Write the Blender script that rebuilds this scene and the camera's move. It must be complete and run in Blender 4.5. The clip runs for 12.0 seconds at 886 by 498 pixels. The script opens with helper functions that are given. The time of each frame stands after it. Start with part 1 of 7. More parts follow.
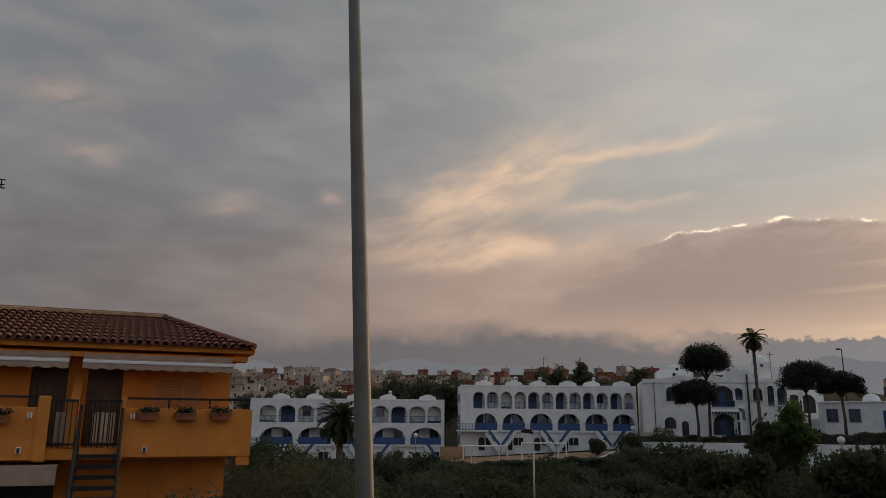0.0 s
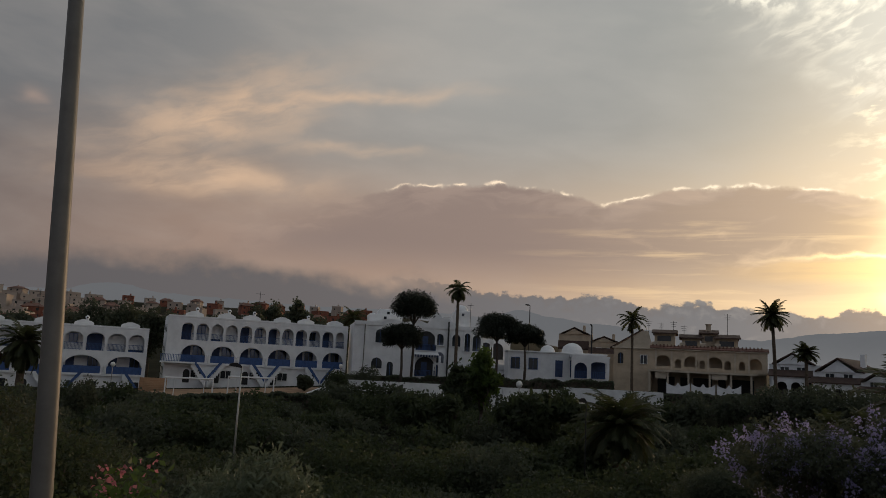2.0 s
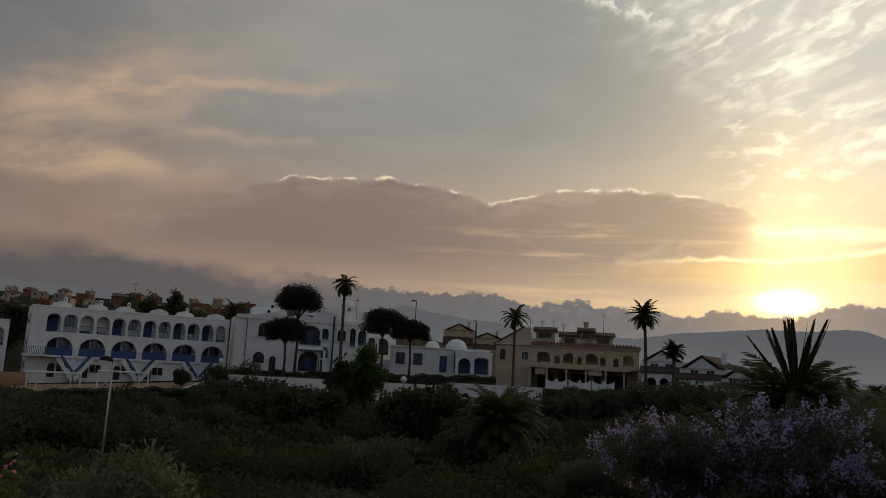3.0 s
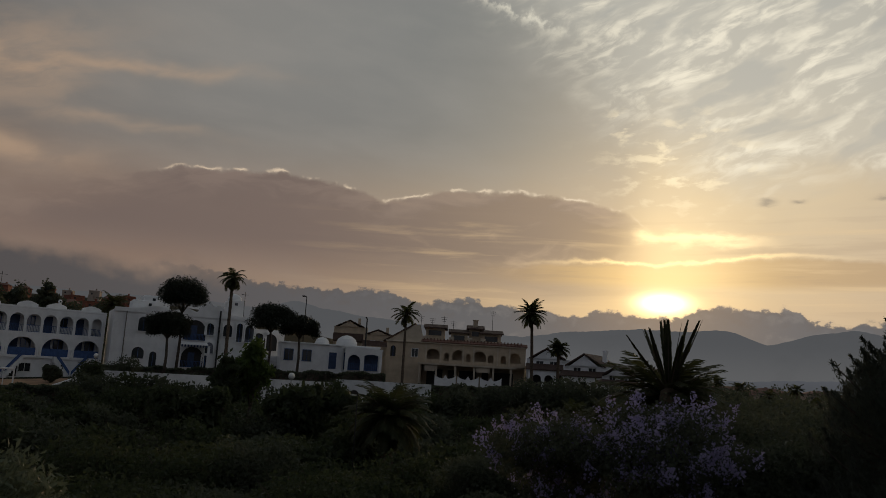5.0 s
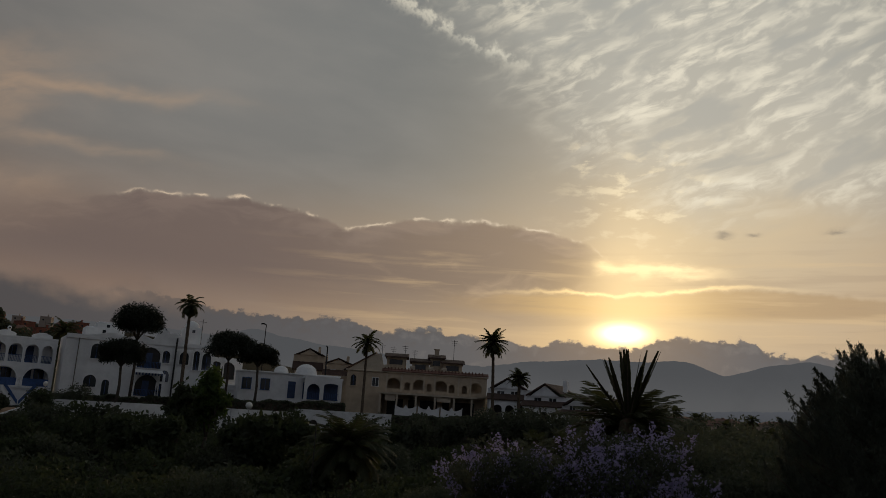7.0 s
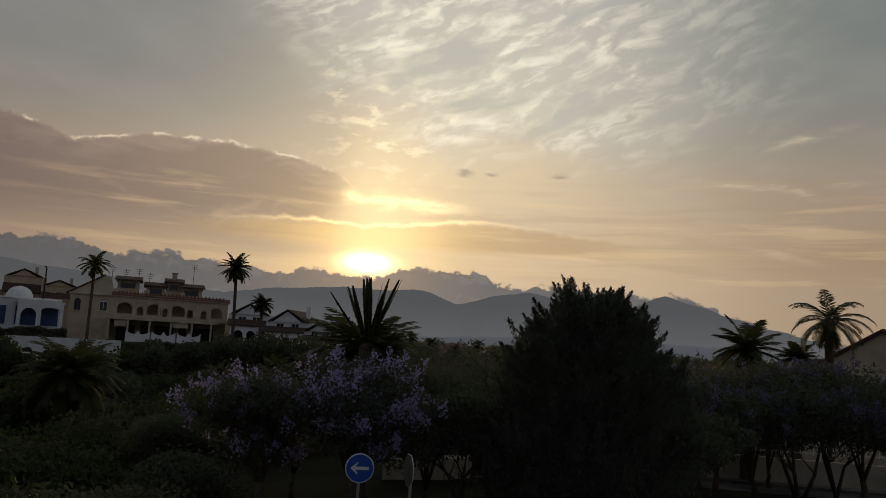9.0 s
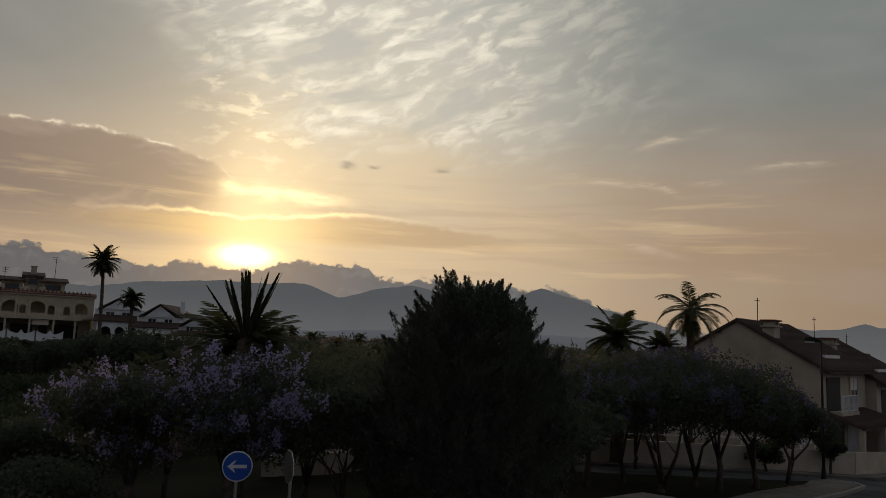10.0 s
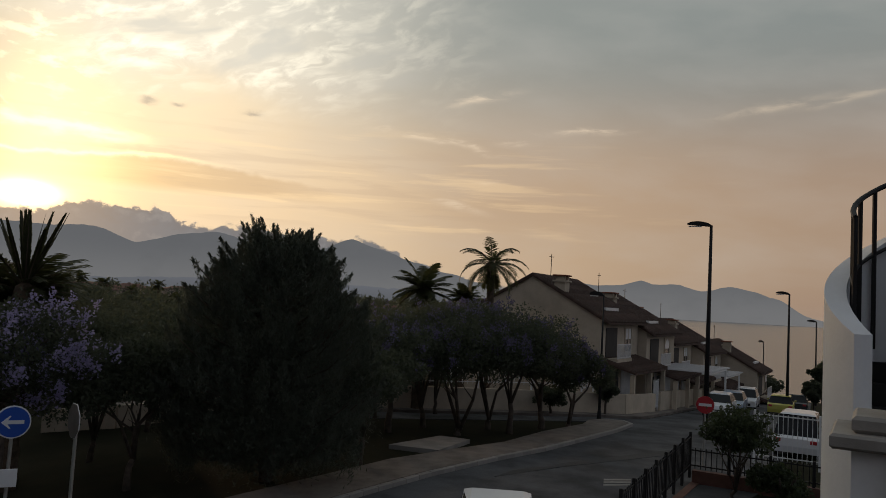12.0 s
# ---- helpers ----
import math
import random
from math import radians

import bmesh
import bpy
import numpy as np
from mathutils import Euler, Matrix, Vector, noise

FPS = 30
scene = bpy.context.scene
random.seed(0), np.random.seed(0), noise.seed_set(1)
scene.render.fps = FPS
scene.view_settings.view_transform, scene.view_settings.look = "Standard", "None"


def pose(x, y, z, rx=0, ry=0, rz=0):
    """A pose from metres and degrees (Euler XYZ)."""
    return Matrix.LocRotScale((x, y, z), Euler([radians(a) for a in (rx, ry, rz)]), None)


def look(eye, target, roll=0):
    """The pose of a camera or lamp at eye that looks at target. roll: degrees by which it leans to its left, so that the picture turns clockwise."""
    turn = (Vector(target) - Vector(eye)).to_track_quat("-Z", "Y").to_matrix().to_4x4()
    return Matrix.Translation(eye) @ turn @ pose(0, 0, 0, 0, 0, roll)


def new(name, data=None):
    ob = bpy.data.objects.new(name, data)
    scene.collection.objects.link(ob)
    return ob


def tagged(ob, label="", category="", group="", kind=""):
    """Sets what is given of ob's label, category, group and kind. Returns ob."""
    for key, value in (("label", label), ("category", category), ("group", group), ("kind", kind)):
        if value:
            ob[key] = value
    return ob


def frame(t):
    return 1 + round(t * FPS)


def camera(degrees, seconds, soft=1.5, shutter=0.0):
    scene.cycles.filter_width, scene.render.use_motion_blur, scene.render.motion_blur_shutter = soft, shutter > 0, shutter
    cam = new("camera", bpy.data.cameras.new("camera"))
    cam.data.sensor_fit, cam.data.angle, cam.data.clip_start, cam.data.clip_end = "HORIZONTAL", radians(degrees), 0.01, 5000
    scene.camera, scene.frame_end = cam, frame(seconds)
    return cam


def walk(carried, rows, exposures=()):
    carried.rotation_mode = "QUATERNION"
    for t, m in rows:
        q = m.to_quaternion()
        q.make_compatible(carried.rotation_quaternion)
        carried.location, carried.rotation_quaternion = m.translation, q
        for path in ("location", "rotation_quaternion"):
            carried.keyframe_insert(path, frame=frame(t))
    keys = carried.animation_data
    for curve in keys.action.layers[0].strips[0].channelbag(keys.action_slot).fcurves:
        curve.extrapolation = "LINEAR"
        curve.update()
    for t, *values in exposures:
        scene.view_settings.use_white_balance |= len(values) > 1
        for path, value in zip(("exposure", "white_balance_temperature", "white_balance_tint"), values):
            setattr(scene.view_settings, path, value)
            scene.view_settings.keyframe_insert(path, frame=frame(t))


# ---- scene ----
cam = camera(60.62, 12.0, soft=0.5)
EYE = 5.5
PATH = [
    (0.0, pose(0, 0, EYE, 102.89, -0.37, 0.80)),
    (0.5, pose(0, 0, EYE, 101.70, -0.96, -4.97)),
    (1.0, pose(0, 0, EYE, 100.26, -1.55, -10.91)),
    (1.5, pose(0, 0, EYE, 99.53, -2.25, -16.26)),
    (2.0, pose(0, 0, EYE, 98.87, -2.88, -20.48)),
    (2.5, pose(0, 0, EYE, 98.69, -3.09, -25.39)),
    (3.0, pose(0, 0, EYE, 98.97, -3.14, -29.08)),
    (5.0, pose(0, 0, EYE, 99.20, -3.34, -37.31)),
    (5.5, pose(0, 0, EYE, 99.80, -3.34, -38.00)),
    (6.0, pose(0, 0, EYE, 101.62, -3.46, -38.92)),
    (6.5, pose(0, 0, EYE, 101.71, -3.49, -39.42)),
    (6.7, pose(0, 0, EYE, 101.74, -3.55, -39.58)),
    (8.3, pose(0, 0, EYE, 98.49, -3.19, -51.08)),
    (8.5, pose(0, 0, EYE, 98.34, -3.33, -54.02)),
    (9.0, pose(0, 0, EYE, 97.21, -3.30, -59.33)),
    (9.5, pose(0, 0, EYE, 97.37, -2.60, -63.76)),
    (10.0, pose(0, 0, EYE, 97.12, -2.43, -68.17)),
    (10.5, pose(0, 0, EYE, 96.34, -2.65, -72.67)),
    (11.0, pose(0, 0, EYE, 96.02, -3.06, -76.55)),
    (11.5, pose(0, 0, EYE, 95.30, -3.58, -80.15)),
    (12.0, pose(0, 0, EYE, 94.09, -3.16, -82.58)),
]
EXPOSURES = [(0.0, 0.74), (1.0, 0.68), (2.0, 0.42), (3.0, 0.12), (5.0, -0.28), (6.5, -0.44), (8.5, -0.25), (9.5, -0.18), (10.5, -0.08), (12.0, 0.32)]
walk(cam, PATH, EXPOSURES)

# ---- sky, sun ----
SUN_AZ, SUN_EL = 53.2, 5.8


class Sock:
    """A node socket with arithmetic."""
    tree = None

    def __init__(self, s):
        self.s = s

    def _op(self, op, *others):
        n = Sock.tree.nodes.new("ShaderNodeMath")
        n.operation = op
        for i, v in enumerate((self, *others)):
            if isinstance(v, Sock):
                Sock.tree.links.new(v.s, n.inputs[i])
            else:
                n.inputs[i].default_value = v
        return Sock(n.outputs[0])

    def __add__(self, o): return self._op("ADD", o)
    def __sub__(self, o): return self._op("SUBTRACT", o)
    def __mul__(self, o): return self._op("MULTIPLY", o)
    def __truediv__(self, o): return self._op("DIVIDE", o)
    def clamp(self): return self._op("MAXIMUM", 0.0)._op("MINIMUM", 1.0)
    def bell(self, mid, wide):
        d = (self - mid) / wide
        return (d * d * -1.0)._op("EXPONENT")

    def step(self, lo, hi):
        n = Sock.tree.nodes.new("ShaderNodeMapRange")
        n.interpolation_type = "SMOOTHSTEP"
        Sock.tree.links.new(self.s, n.inputs[0])
        for i, v in ((1, lo), (2, hi)):
            if isinstance(v, Sock):
                Sock.tree.links.new(v.s, n.inputs[i])
            else:
                n.inputs[i].default_value = v
        return Sock(n.outputs[0])

    def ramp(self, lo, hi, stops, grey=False):
        n = Sock.tree.nodes.new("ShaderNodeValToRGB")
        Sock.tree.links.new(((self - lo) / (hi - lo)).s, n.inputs[0])
        e = n.color_ramp.elements
        while len(e) < len(stops):
            e.new(0.5)
        for k, (p, c) in zip(e, stops):
            k.position = (p - lo) / (hi - lo)
            k.color = (c, c, c, 1) if grey else (*c, 1)
        return Sock(n.outputs[0])


def const(v):
    n = Sock.tree.nodes.new("ShaderNodeValue")
    n.outputs[0].default_value = v
    return Sock(n.outputs[0])


def combine(x, y, z):
    n = Sock.tree.nodes.new("ShaderNodeCombineXYZ")
    for i, v in enumerate((x, y, z)):
        if isinstance(v, Sock):
            Sock.tree.links.new(v.s, n.inputs[i])
        else:
            n.inputs[i].default_value = v
    return Sock(n.outputs[0])


def noise_at(vec, scale, detail=4.0, rough=0.55, warp=0.0):
    n = Sock.tree.nodes.new("ShaderNodeTexNoise")
    n.inputs["Scale"].default_value = scale
    n.inputs["Detail"].default_value = detail
    n.inputs["Roughness"].default_value = rough
    n.inputs["Distortion"].default_value = warp
    Sock.tree.links.new(vec.s, n.inputs["Vector"])
    return Sock(n.outputs[0])


def blend(fac, a, b, mode="MIX"):
    n = Sock.tree.nodes.new("ShaderNodeMix")
    n.data_type, n.blend_type = "RGBA", mode
    n.clamp_factor = True
    for i, v in ((0, fac), (6, a), (7, b)):
        if isinstance(v, Sock):
            Sock.tree.links.new(v.s, n.inputs[i])
        else:
            n.inputs[i].default_value = v if i == 0 else (*v, 1)
    return Sock(n.outputs[2])


world = bpy.data.worlds.new("world")
scene.world = world
world.use_nodes = True
Sock.tree = world.node_tree
nt = world.node_tree
nt.nodes.clear()
coord = nt.nodes.new("ShaderNodeTexCoord")
sep = nt.nodes.new("ShaderNodeSeparateXYZ")
nt.links.new(coord.outputs["Generated"], sep.inputs[0])
vx, vy, vz = (Sock(sep.outputs[i]) for i in range(3))
AZ = vx._op("ARCTAN2", vy) * 57.2958
EL = vz._op("ARCSINE") * 57.2958
# angle from the sun
sx, sy, sz = (math.sin(radians(SUN_AZ)) * math.cos(radians(SUN_EL)), math.cos(radians(SUN_AZ)) * math.cos(radians(SUN_EL)), math.sin(radians(SUN_EL)))
GAM = (vx * sx + vy * sy + vz * sz)._op("MINIMUM", 0.999999)._op("ARCCOSINE") * 57.2958
sky = nt.nodes.new("ShaderNodeTexSky")
sky.sky_type, sky.sun_disc = "NISHITA", False
sky.sun_elevation, sky.sun_rotation = radians(SUN_EL), radians(SUN_AZ)
sky.dust_density, sky.altitude = 3.0, 20
# thin high veil over the clear sky, warm low down
veil = EL.ramp(-10, 90, [(-10, (0.17, 0.13, 0.11)), (1, (0.30, 0.205, 0.16)), (8, (0.30, 0.22, 0.18)), (17, (0.235, 0.225, 0.215)), (30, (0.215, 0.232, 0.235)), (90, (0.24, 0.28, 0.33))])
skyb = blend(1.0, Sock(sky.outputs[0]), (0.05, 0.05, 0.05), "MULTIPLY")
col = blend(0.25, veil, skyb)
# brighter towards the sun, darker away from it
near = AZ.bell(64.0, 27.0) * EL.bell(10.0, 26.0)
col = blend(near * 0.62, col, (0.66, 0.57, 0.44))
# cool sky opposite the sun
col = blend(GAM.step(75.0, 125.0) * 0.85, col, (0.25, 0.33, 0.50))
away = (GAM * 1.0).step(30.0, 75.0)
col = blend(away * EL.step(50.0, 8.0) * 0.72 * AZ.step(60.0, 10.0), col, (0.122, 0.110, 0.118))
low_glow = EL.bell(6.5, 8.0) * AZ.bell(66.0, 34.0)
col = blend(low_glow * 0.6, col, (0.66, 0.43, 0.23))
right = AZ.step(62.0, 88.0) * EL.step(9.0, 20.0)
col = blend(right * 0.72, col, (0.205, 0.225, 0.215))
# deeper grey far from the sun, paler high up towards it
col = blend(AZ.step(10.0, -16.0) * 0.42, col, (0.100, 0.106, 0.118))
col = blend(EL.step(11.0, 19.0) * AZ.step(58.0, 30.0) * 0.55, col, (0.165, 0.182, 0.195))
col = blend(EL.bell(8.0, 5.0) * AZ.bell(16.0, 24.0) * 0.65, col, (0.36, 0.245, 0.185))
col = blend(AZ.bell(60.0, 9.0) * EL.bell(12.5, 6.5) * 0.4, col, (0.95, 0.72, 0.42))
col = blend(AZ.step(74.0, 88.0) * EL.bell(8.0, 7.0) * 0.5, col, (0.35, 0.225, 0.145))
col = blend(AZ.bell(20.0, 15.0) * EL.bell(25.0, 10.0) * 0.42, col, (0.40, 0.38, 0.35))
# slow drifts that bend every cloud edge
bend_a = noise_at(combine(AZ * 0.16, EL * 0.3, 31.0), 1.0, 3.0, 0.5)
bend_b = noise_at(combine(AZ * 0.16, EL * 0.3, 47.0), 1.0, 3.0, 0.5)
ELW = EL + (bend_a - 0.5) * 3.0
AZW = AZ + (bend_b - 0.5) * 5.0
tex = noise_at(combine(AZ * 0.12 + EL * 0.06, EL * 0.34, 0.0), 1.0, 5.0, 0.5, 0.2)
col = blend((tex - 0.5) * 0.5 + 0.05, col, (0.46, 0.42, 0.38))
# lumpy lit band at the edge of the altocumulus
crest = noise_at(combine(AZ * 0.6, EL * 0.6, 21.0), 1.3, 5.0, 0.6)
band = (EL + AZ * 0.40 - (crest - 0.5) * 3.6).bell(43.2, 0.42) * EL.step(24.6, 26.4) * EL.step(36.0, 29.0) * crest.step(0.36, 0.58)
col = blend(band * 0.75, col, (0.84, 0.77, 0.63))
# altocumulus above the sun: a pale wash with fine slanting ripples
alto_zone = (AZ + EL * 1.1 + (bend_a - 0.5) * 9.0).step(66.0, 79.0) * AZ.step(88.0, 64.0) * (EL + (bend_b - 0.5) * 5.0).step(12.0, 17.5) * EL.step(62.0, 40.0)
col = blend(alto_zone * 0.46, col, (0.64, 0.60, 0.52))
fine_r = noise_at(combine(AZW * 0.34 + EL * 0.22, EL * 0.95 - AZW * 0.38, 2.0), 1.0, 6.0, 0.56, 0.25)
long_r = noise_at(combine(AZW * 0.12 + EL * 0.07, EL * 0.42 - AZW * 0.14, 7.0), 1.0, 4.0, 0.5, 0.2)
col = blend(fine_r.step(0.40, 0.66) * long_r.step(0.36, 0.60) * alto_zone * 0.52, col, (1.15, 1.02, 0.80))
col = blend(long_r.step(0.46, 0.34) * alto_zone * 0.30, col, (0.36, 0.36, 0.345))
# small bright flecks left of and above the sun
fleck = noise_at(combine(AZ * 0.42, EL * 1.0, 4.0), 1.2, 5.0, 0.55, 0.2)
fleck_zone = (AZ.bell(54.5, 4.5) * EL.bell(15.6, 3.2) + AZ.bell(51.0, 1.6) * EL.bell(18.9, 1.0))._op("MINIMUM", 1.0)
col = blend(fleck.step(0.52, 0.68) * fleck_zone * 0.85, col, (1.05, 0.86, 0.58))
# wisps over the bay, each a thin curved feather
fibre = noise_at(combine(AZ * 0.3 + EL * 0.3, EL * 1.3 - AZ * 0.1, 9.0), 1.2, 5.0, 0.6, 0.4)
for wa, we, slope, wide_a, wide_e, power in ((84.6, 15.2, 0.20, 2.0, 0.26, 0.75), (79.0, 12.5, -0.13, 3.4, 0.28, 0.6), (83.6, 11.75, -0.10, 2.0, 0.16, 0.6), (92.8, 13.2, 0.01, 2.6, 0.16, 0.55), (87.6, 12.2, 0.03, 1.2, 0.14, 0.45), (83.2, 7.4, -0.25, 1.8, 0.34, 0.55), (85.6, 9.35, 0.0, 0.9, 0.12, 0.4), (105.5, 14.8, 0.12, 3.2, 0.34, 0.35), (110.5, 14.9, 0.15, 2.4, 0.25, 0.35)):
    wisp = (EL - (AZ - wa) * slope - we - (bend_a - 0.5) * 1.6 - (fibre - 0.5) * 0.5).bell(0.0, wide_e) * AZ.bell(wa, wide_a) * (fibre.step(0.36, 0.66) * 0.9 + 0.1)
    col = blend(wisp * power * 0.85, col, (0.74, 0.58, 0.42))
# warm lit cloud over the bank
fib = noise_at(combine(AZW * 0.22 + EL * 0.1, EL * 0.75 - AZW * 0.24, 5.0), 1.0, 6.0, 0.55, 0.3)
lobe_a = (ELW - AZW * 0.34).bell(16.3, 2.5) * AZW.bell(2.5, 8.0)
lobe_b = (ELW - AZW * 0.05).bell(12.6, 1.05) * AZW.bell(3.0, 7.0) * 0.9
lobe_c = (ELW - AZW * 0.1).bell(18.3, 0.55) * AZ.bell(15.0, 6.5) * 0.6
lobe_d = (ELW - AZW * 0.02).bell(15.6, 0.4) * AZ.bell(13.0, 5.5) * 0.5
warm = (lobe_a + lobe_b + lobe_c + lobe_d)._op("MINIMUM", 1.0) * (fib.step(0.30, 0.68) * 0.56 + 0.38)
col = blend(warm * 0.92, col, (0.57, 0.41, 0.285))
for pa, pe, pw in ((-27.0, 17.9, 2.0), (-17.0, 15.4, 2.2), (-10.0, 16.35, 0.8), (-29.0, 21.5, 3.0)):
    puff_l = (ELW - pe).bell(0.0, 0.45 + pw * 0.15) * AZW.bell(pa, pw) * fib.step(0.25, 0.6)
    col = blend(puff_l * 0.5, col, (0.38, 0.285, 0.235))
# the long cloud bank with a lit crest
bank_top = AZ.ramp(-30, 70, [(-30, 0.10), (-6, 0.16), (6, 0.25), (11, 0.295), (14.4, 0.320), (16.8, 0.339), (20, 0.343), (24, 0.350), (28.8, 0.340), (31.9, 0.314), (36.5, 0.339), (41, 0.346), (44.3, 0.341), (47.7, 0.332), (51, 0.306), (52.5, 0.27), (55, 0.20), (70, 0.10)], True) * 40.0
edge_noise = noise_at(combine(AZ * 0.6, EL * 0.8, 1.0), 1.0, 5.0, 0.55)
bank_edge = bank_top + (edge_noise - 0.5) * 1.0 - EL
soft = AZ.step(11.0, 18.0)
bank_mask = (bank_edge.step(-0.05, 0.4) * soft + bank_edge.step(-2.5, 3.0) * (soft * -1.0 + 1.0)) * EL.step(4.5, 9.5) * AZ.step(-22.0, 12.0) * AZ.step(54.0, 48.0)
bank_tex = noise_at(combine(AZW * 0.16, ELW * 0.5 - AZW * 0.05, 3.0), 1.2, 5.0, 0.55, 0.3)
bank_col = blend(AZ.step(8.0, 30.0), (0.20, 0.158, 0.145), (0.212, 0.160, 0.140))
bank_col = blend(AZ.step(24.0, 52.0) * 0.8, bank_col, (0.43, 0.305, 0.205))
bank_col = blend(bank_tex.step(0.50, 0.74) * AZ.step(28.0, 46.0) * 0.75, bank_col, (0.58, 0.41, 0.27))
bank_col = blend(bank_edge.step(3.5, 0.0) * bank_tex.step(0.42, 0.62) * 0.35, bank_col, (0.36, 0.275, 0.23))
col = blend(bank_mask * 0.93, col, bank_col)
rim = bank_edge.bell(0.05, 0.09) * AZ.step(14.0, 18.0) * AZ.step(56.0, 48.0) * noise_at(combine(AZ * 0.3, 0.0, 8.0), 1.9, 3.0).step(0.44, 0.62)
col = blend(rim * 0.75, col, (0.95, 0.76, 0.56))
# flat bars of cloud near the horizon, lit along the top
bar_top = AZ.ramp(36, 80, [(36, 0.80), (42.5, 0.84), (46.7, 0.876), (51.3, 0.869), (52.6, 0.851), (56.9, 0.898), (62, 0.937), (67, 0.90), (73, 0.82), (80, 0.70)], True) * 10.0
bar_edge = bar_top + (edge_noise - 0.5) * 0.8 - EL
bar_zone = AZ.step(38.0, 46.0) * AZ.step(77.0, 68.0)
col = blend(bar_edge.step(0.0, 0.45) * EL.step(6.6, 7.5) * bar_zone * 0.75, col, blend(GAM.bell(0.0, 8.0), (0.50, 0.335, 0.19), (0.88, 0.56, 0.23)))
col = blend(bar_edge.bell(0.02, 0.14) * AZ.bell(54.0, 6.5), col, (1.8, 1.25, 0.58))
shelf = (EL + (AZ - 51.0) * 0.07 - (fleck - 0.5) * 1.6).bell(10.75, 0.42) * AZ.step(50.6, 51.8) * AZ.step(62.0, 56.0)
col = blend(shelf * 0.9, col, (1.55, 1.14, 0.62))
layer = noise_at(combine(AZ * 0.07 + EL * 0.05, EL * 0.9, 14.0), 1.3, 5.0, 0.55, 0.3)
layer_zone = EL.step(4.5, 6.0) * EL.step(14.0, 9.0) * AZ.step(22.0, 42.0) * AZ.step(108.0, 76.0)
col = blend(layer.step(0.52, 0.70) * layer_zone * 0.38, col, (0.86, 0.60, 0.33))
col = blend(layer.step(0.48, 0.34) * layer_zone * 0.25, col, (0.40, 0.285, 0.20))
for da, dw in ((60.3, 0.55), (62.3, 0.40), (67.6, 0.6)):
    col = blend(AZ.bell(da, dw) * (EL - (fleck - 0.5) * 1.2).bell(13.0, 0.17) * 0.7, col, (0.33, 0.27, 0.21))
# sun glow through the haze
pillar = AZ.step(49.6, 53.0) * AZ.step(61.0, 53.5) * EL.bell(9.0, 7.0)
col = blend(pillar * 0.27, col, (1.5, 1.12, 0.62))
col = blend(GAM.bell(0.0, 5.0) * 0.40, col, (1.75, 1.15, 0.46))
wide = AZ.bell(SUN_AZ, 1.5) * EL.bell(5.8, 0.62)
col = blend(wide, col, (4.2, 3.3, 1.8))
# cumulus lying on the mountains
rim_top = AZ.ramp(-40, 100, [(-40, 0.56), (-15, 0.59), (-3, 0.69), (6, 0.68), (15, 0.62), (18.5, 0.65), (24, 0.57), (32.4, 0.57), (35, 0.52), (39, 0.545), (42.7, 0.50), (46.9, 0.46), (48.7, 0.525), (51.4, 0.495), (54.5, 0.485), (56.1, 0.57), (60.6, 0.56), (62, 0.537), (64.2, 0.457), (66.2, 0.49), (69, 0.495), (73.7, 0.425), (75.8, 0.44), (77.9, 0.41), (79.7, 0.31), (81.4, 0.27), (86, 0.15), (100, 0.05)], True) * 10.0
puff = noise_at(combine(AZ * 0.9, EL * 1.1, 6.0), 1.1, 5.0, 0.55)
puff_edge = rim_top + (puff - 0.5) * 1.7 - EL
puff_soft = AZ.step(14.0, 26.0)
puff_mask = puff_edge.step(-0.06, 0.16) * puff_soft + (rim_top + (bend_a - 0.5) * 3.0 + (puff - 0.5) * 0.8 - EL).step(-0.8, 1.2) * (puff_soft * -1.0 + 1.0)
puff_col = blend(AZ.step(8.0, 36.0), (0.100, 0.098, 0.105), (0.128, 0.126, 0.134))
puff_col = blend((puff_edge + (puff - 0.5) * 2.5).step(1.1, 0.0) * 0.5, puff_col, (0.125, 0.112, 0.110))
puff_col = blend(puff.step(0.5, 0.72) * AZ.step(24.0, 40.0) * 0.4, puff_col, (0.22, 0.20, 0.19))
puff_col = blend(GAM.bell(0.0, 7.0) * 0.35, puff_col, (0.55, 0.36, 0.22))
puff_col = blend(puff_edge.bell(0.06, 0.10) * AZ.bell(60.0, 16.0) * 0.75, puff_col, (0.85, 0.60, 0.36))
col = blend(puff_mask * AZ.step(100.0, 82.0) * 0.96, col, puff_col)
# the whole sky brightens and warms towards the sunset
tone = AZ.ramp(-180, 180, [(-180, (0.77, 0.77, 0.77)), (-60, (0.66, 0.65, 0.65)), (-28, (0.57, 0.555, 0.55)), (-8, (0.66, 0.635, 0.62)), (8, (0.745, 0.71, 0.68)), (24, (0.77, 0.76, 0.745)), (40, (0.82, 0.84, 0.835)), (54, (0.94, 0.97, 0.975)), (68, (0.90, 0.93, 0.94)), (82, (0.765, 0.79, 0.80)), (110, (0.73, 0.755, 0.765)), (180, (0.77, 0.77, 0.77))])
col = blend(1.0, col, tone, "MULTIPLY")
# below the horizon
col = blend(EL.step(-0.5, -6.0), col, (0.10, 0.09, 0.085))
back = nt.nodes.new("ShaderNodeBackground")
back.inputs[1].default_value = 1.3
nt.links.new(col.s, back.inputs[0])
out = nt.nodes.new("ShaderNodeOutputWorld")
nt.links.new(back.outputs[0], out.inputs[0])

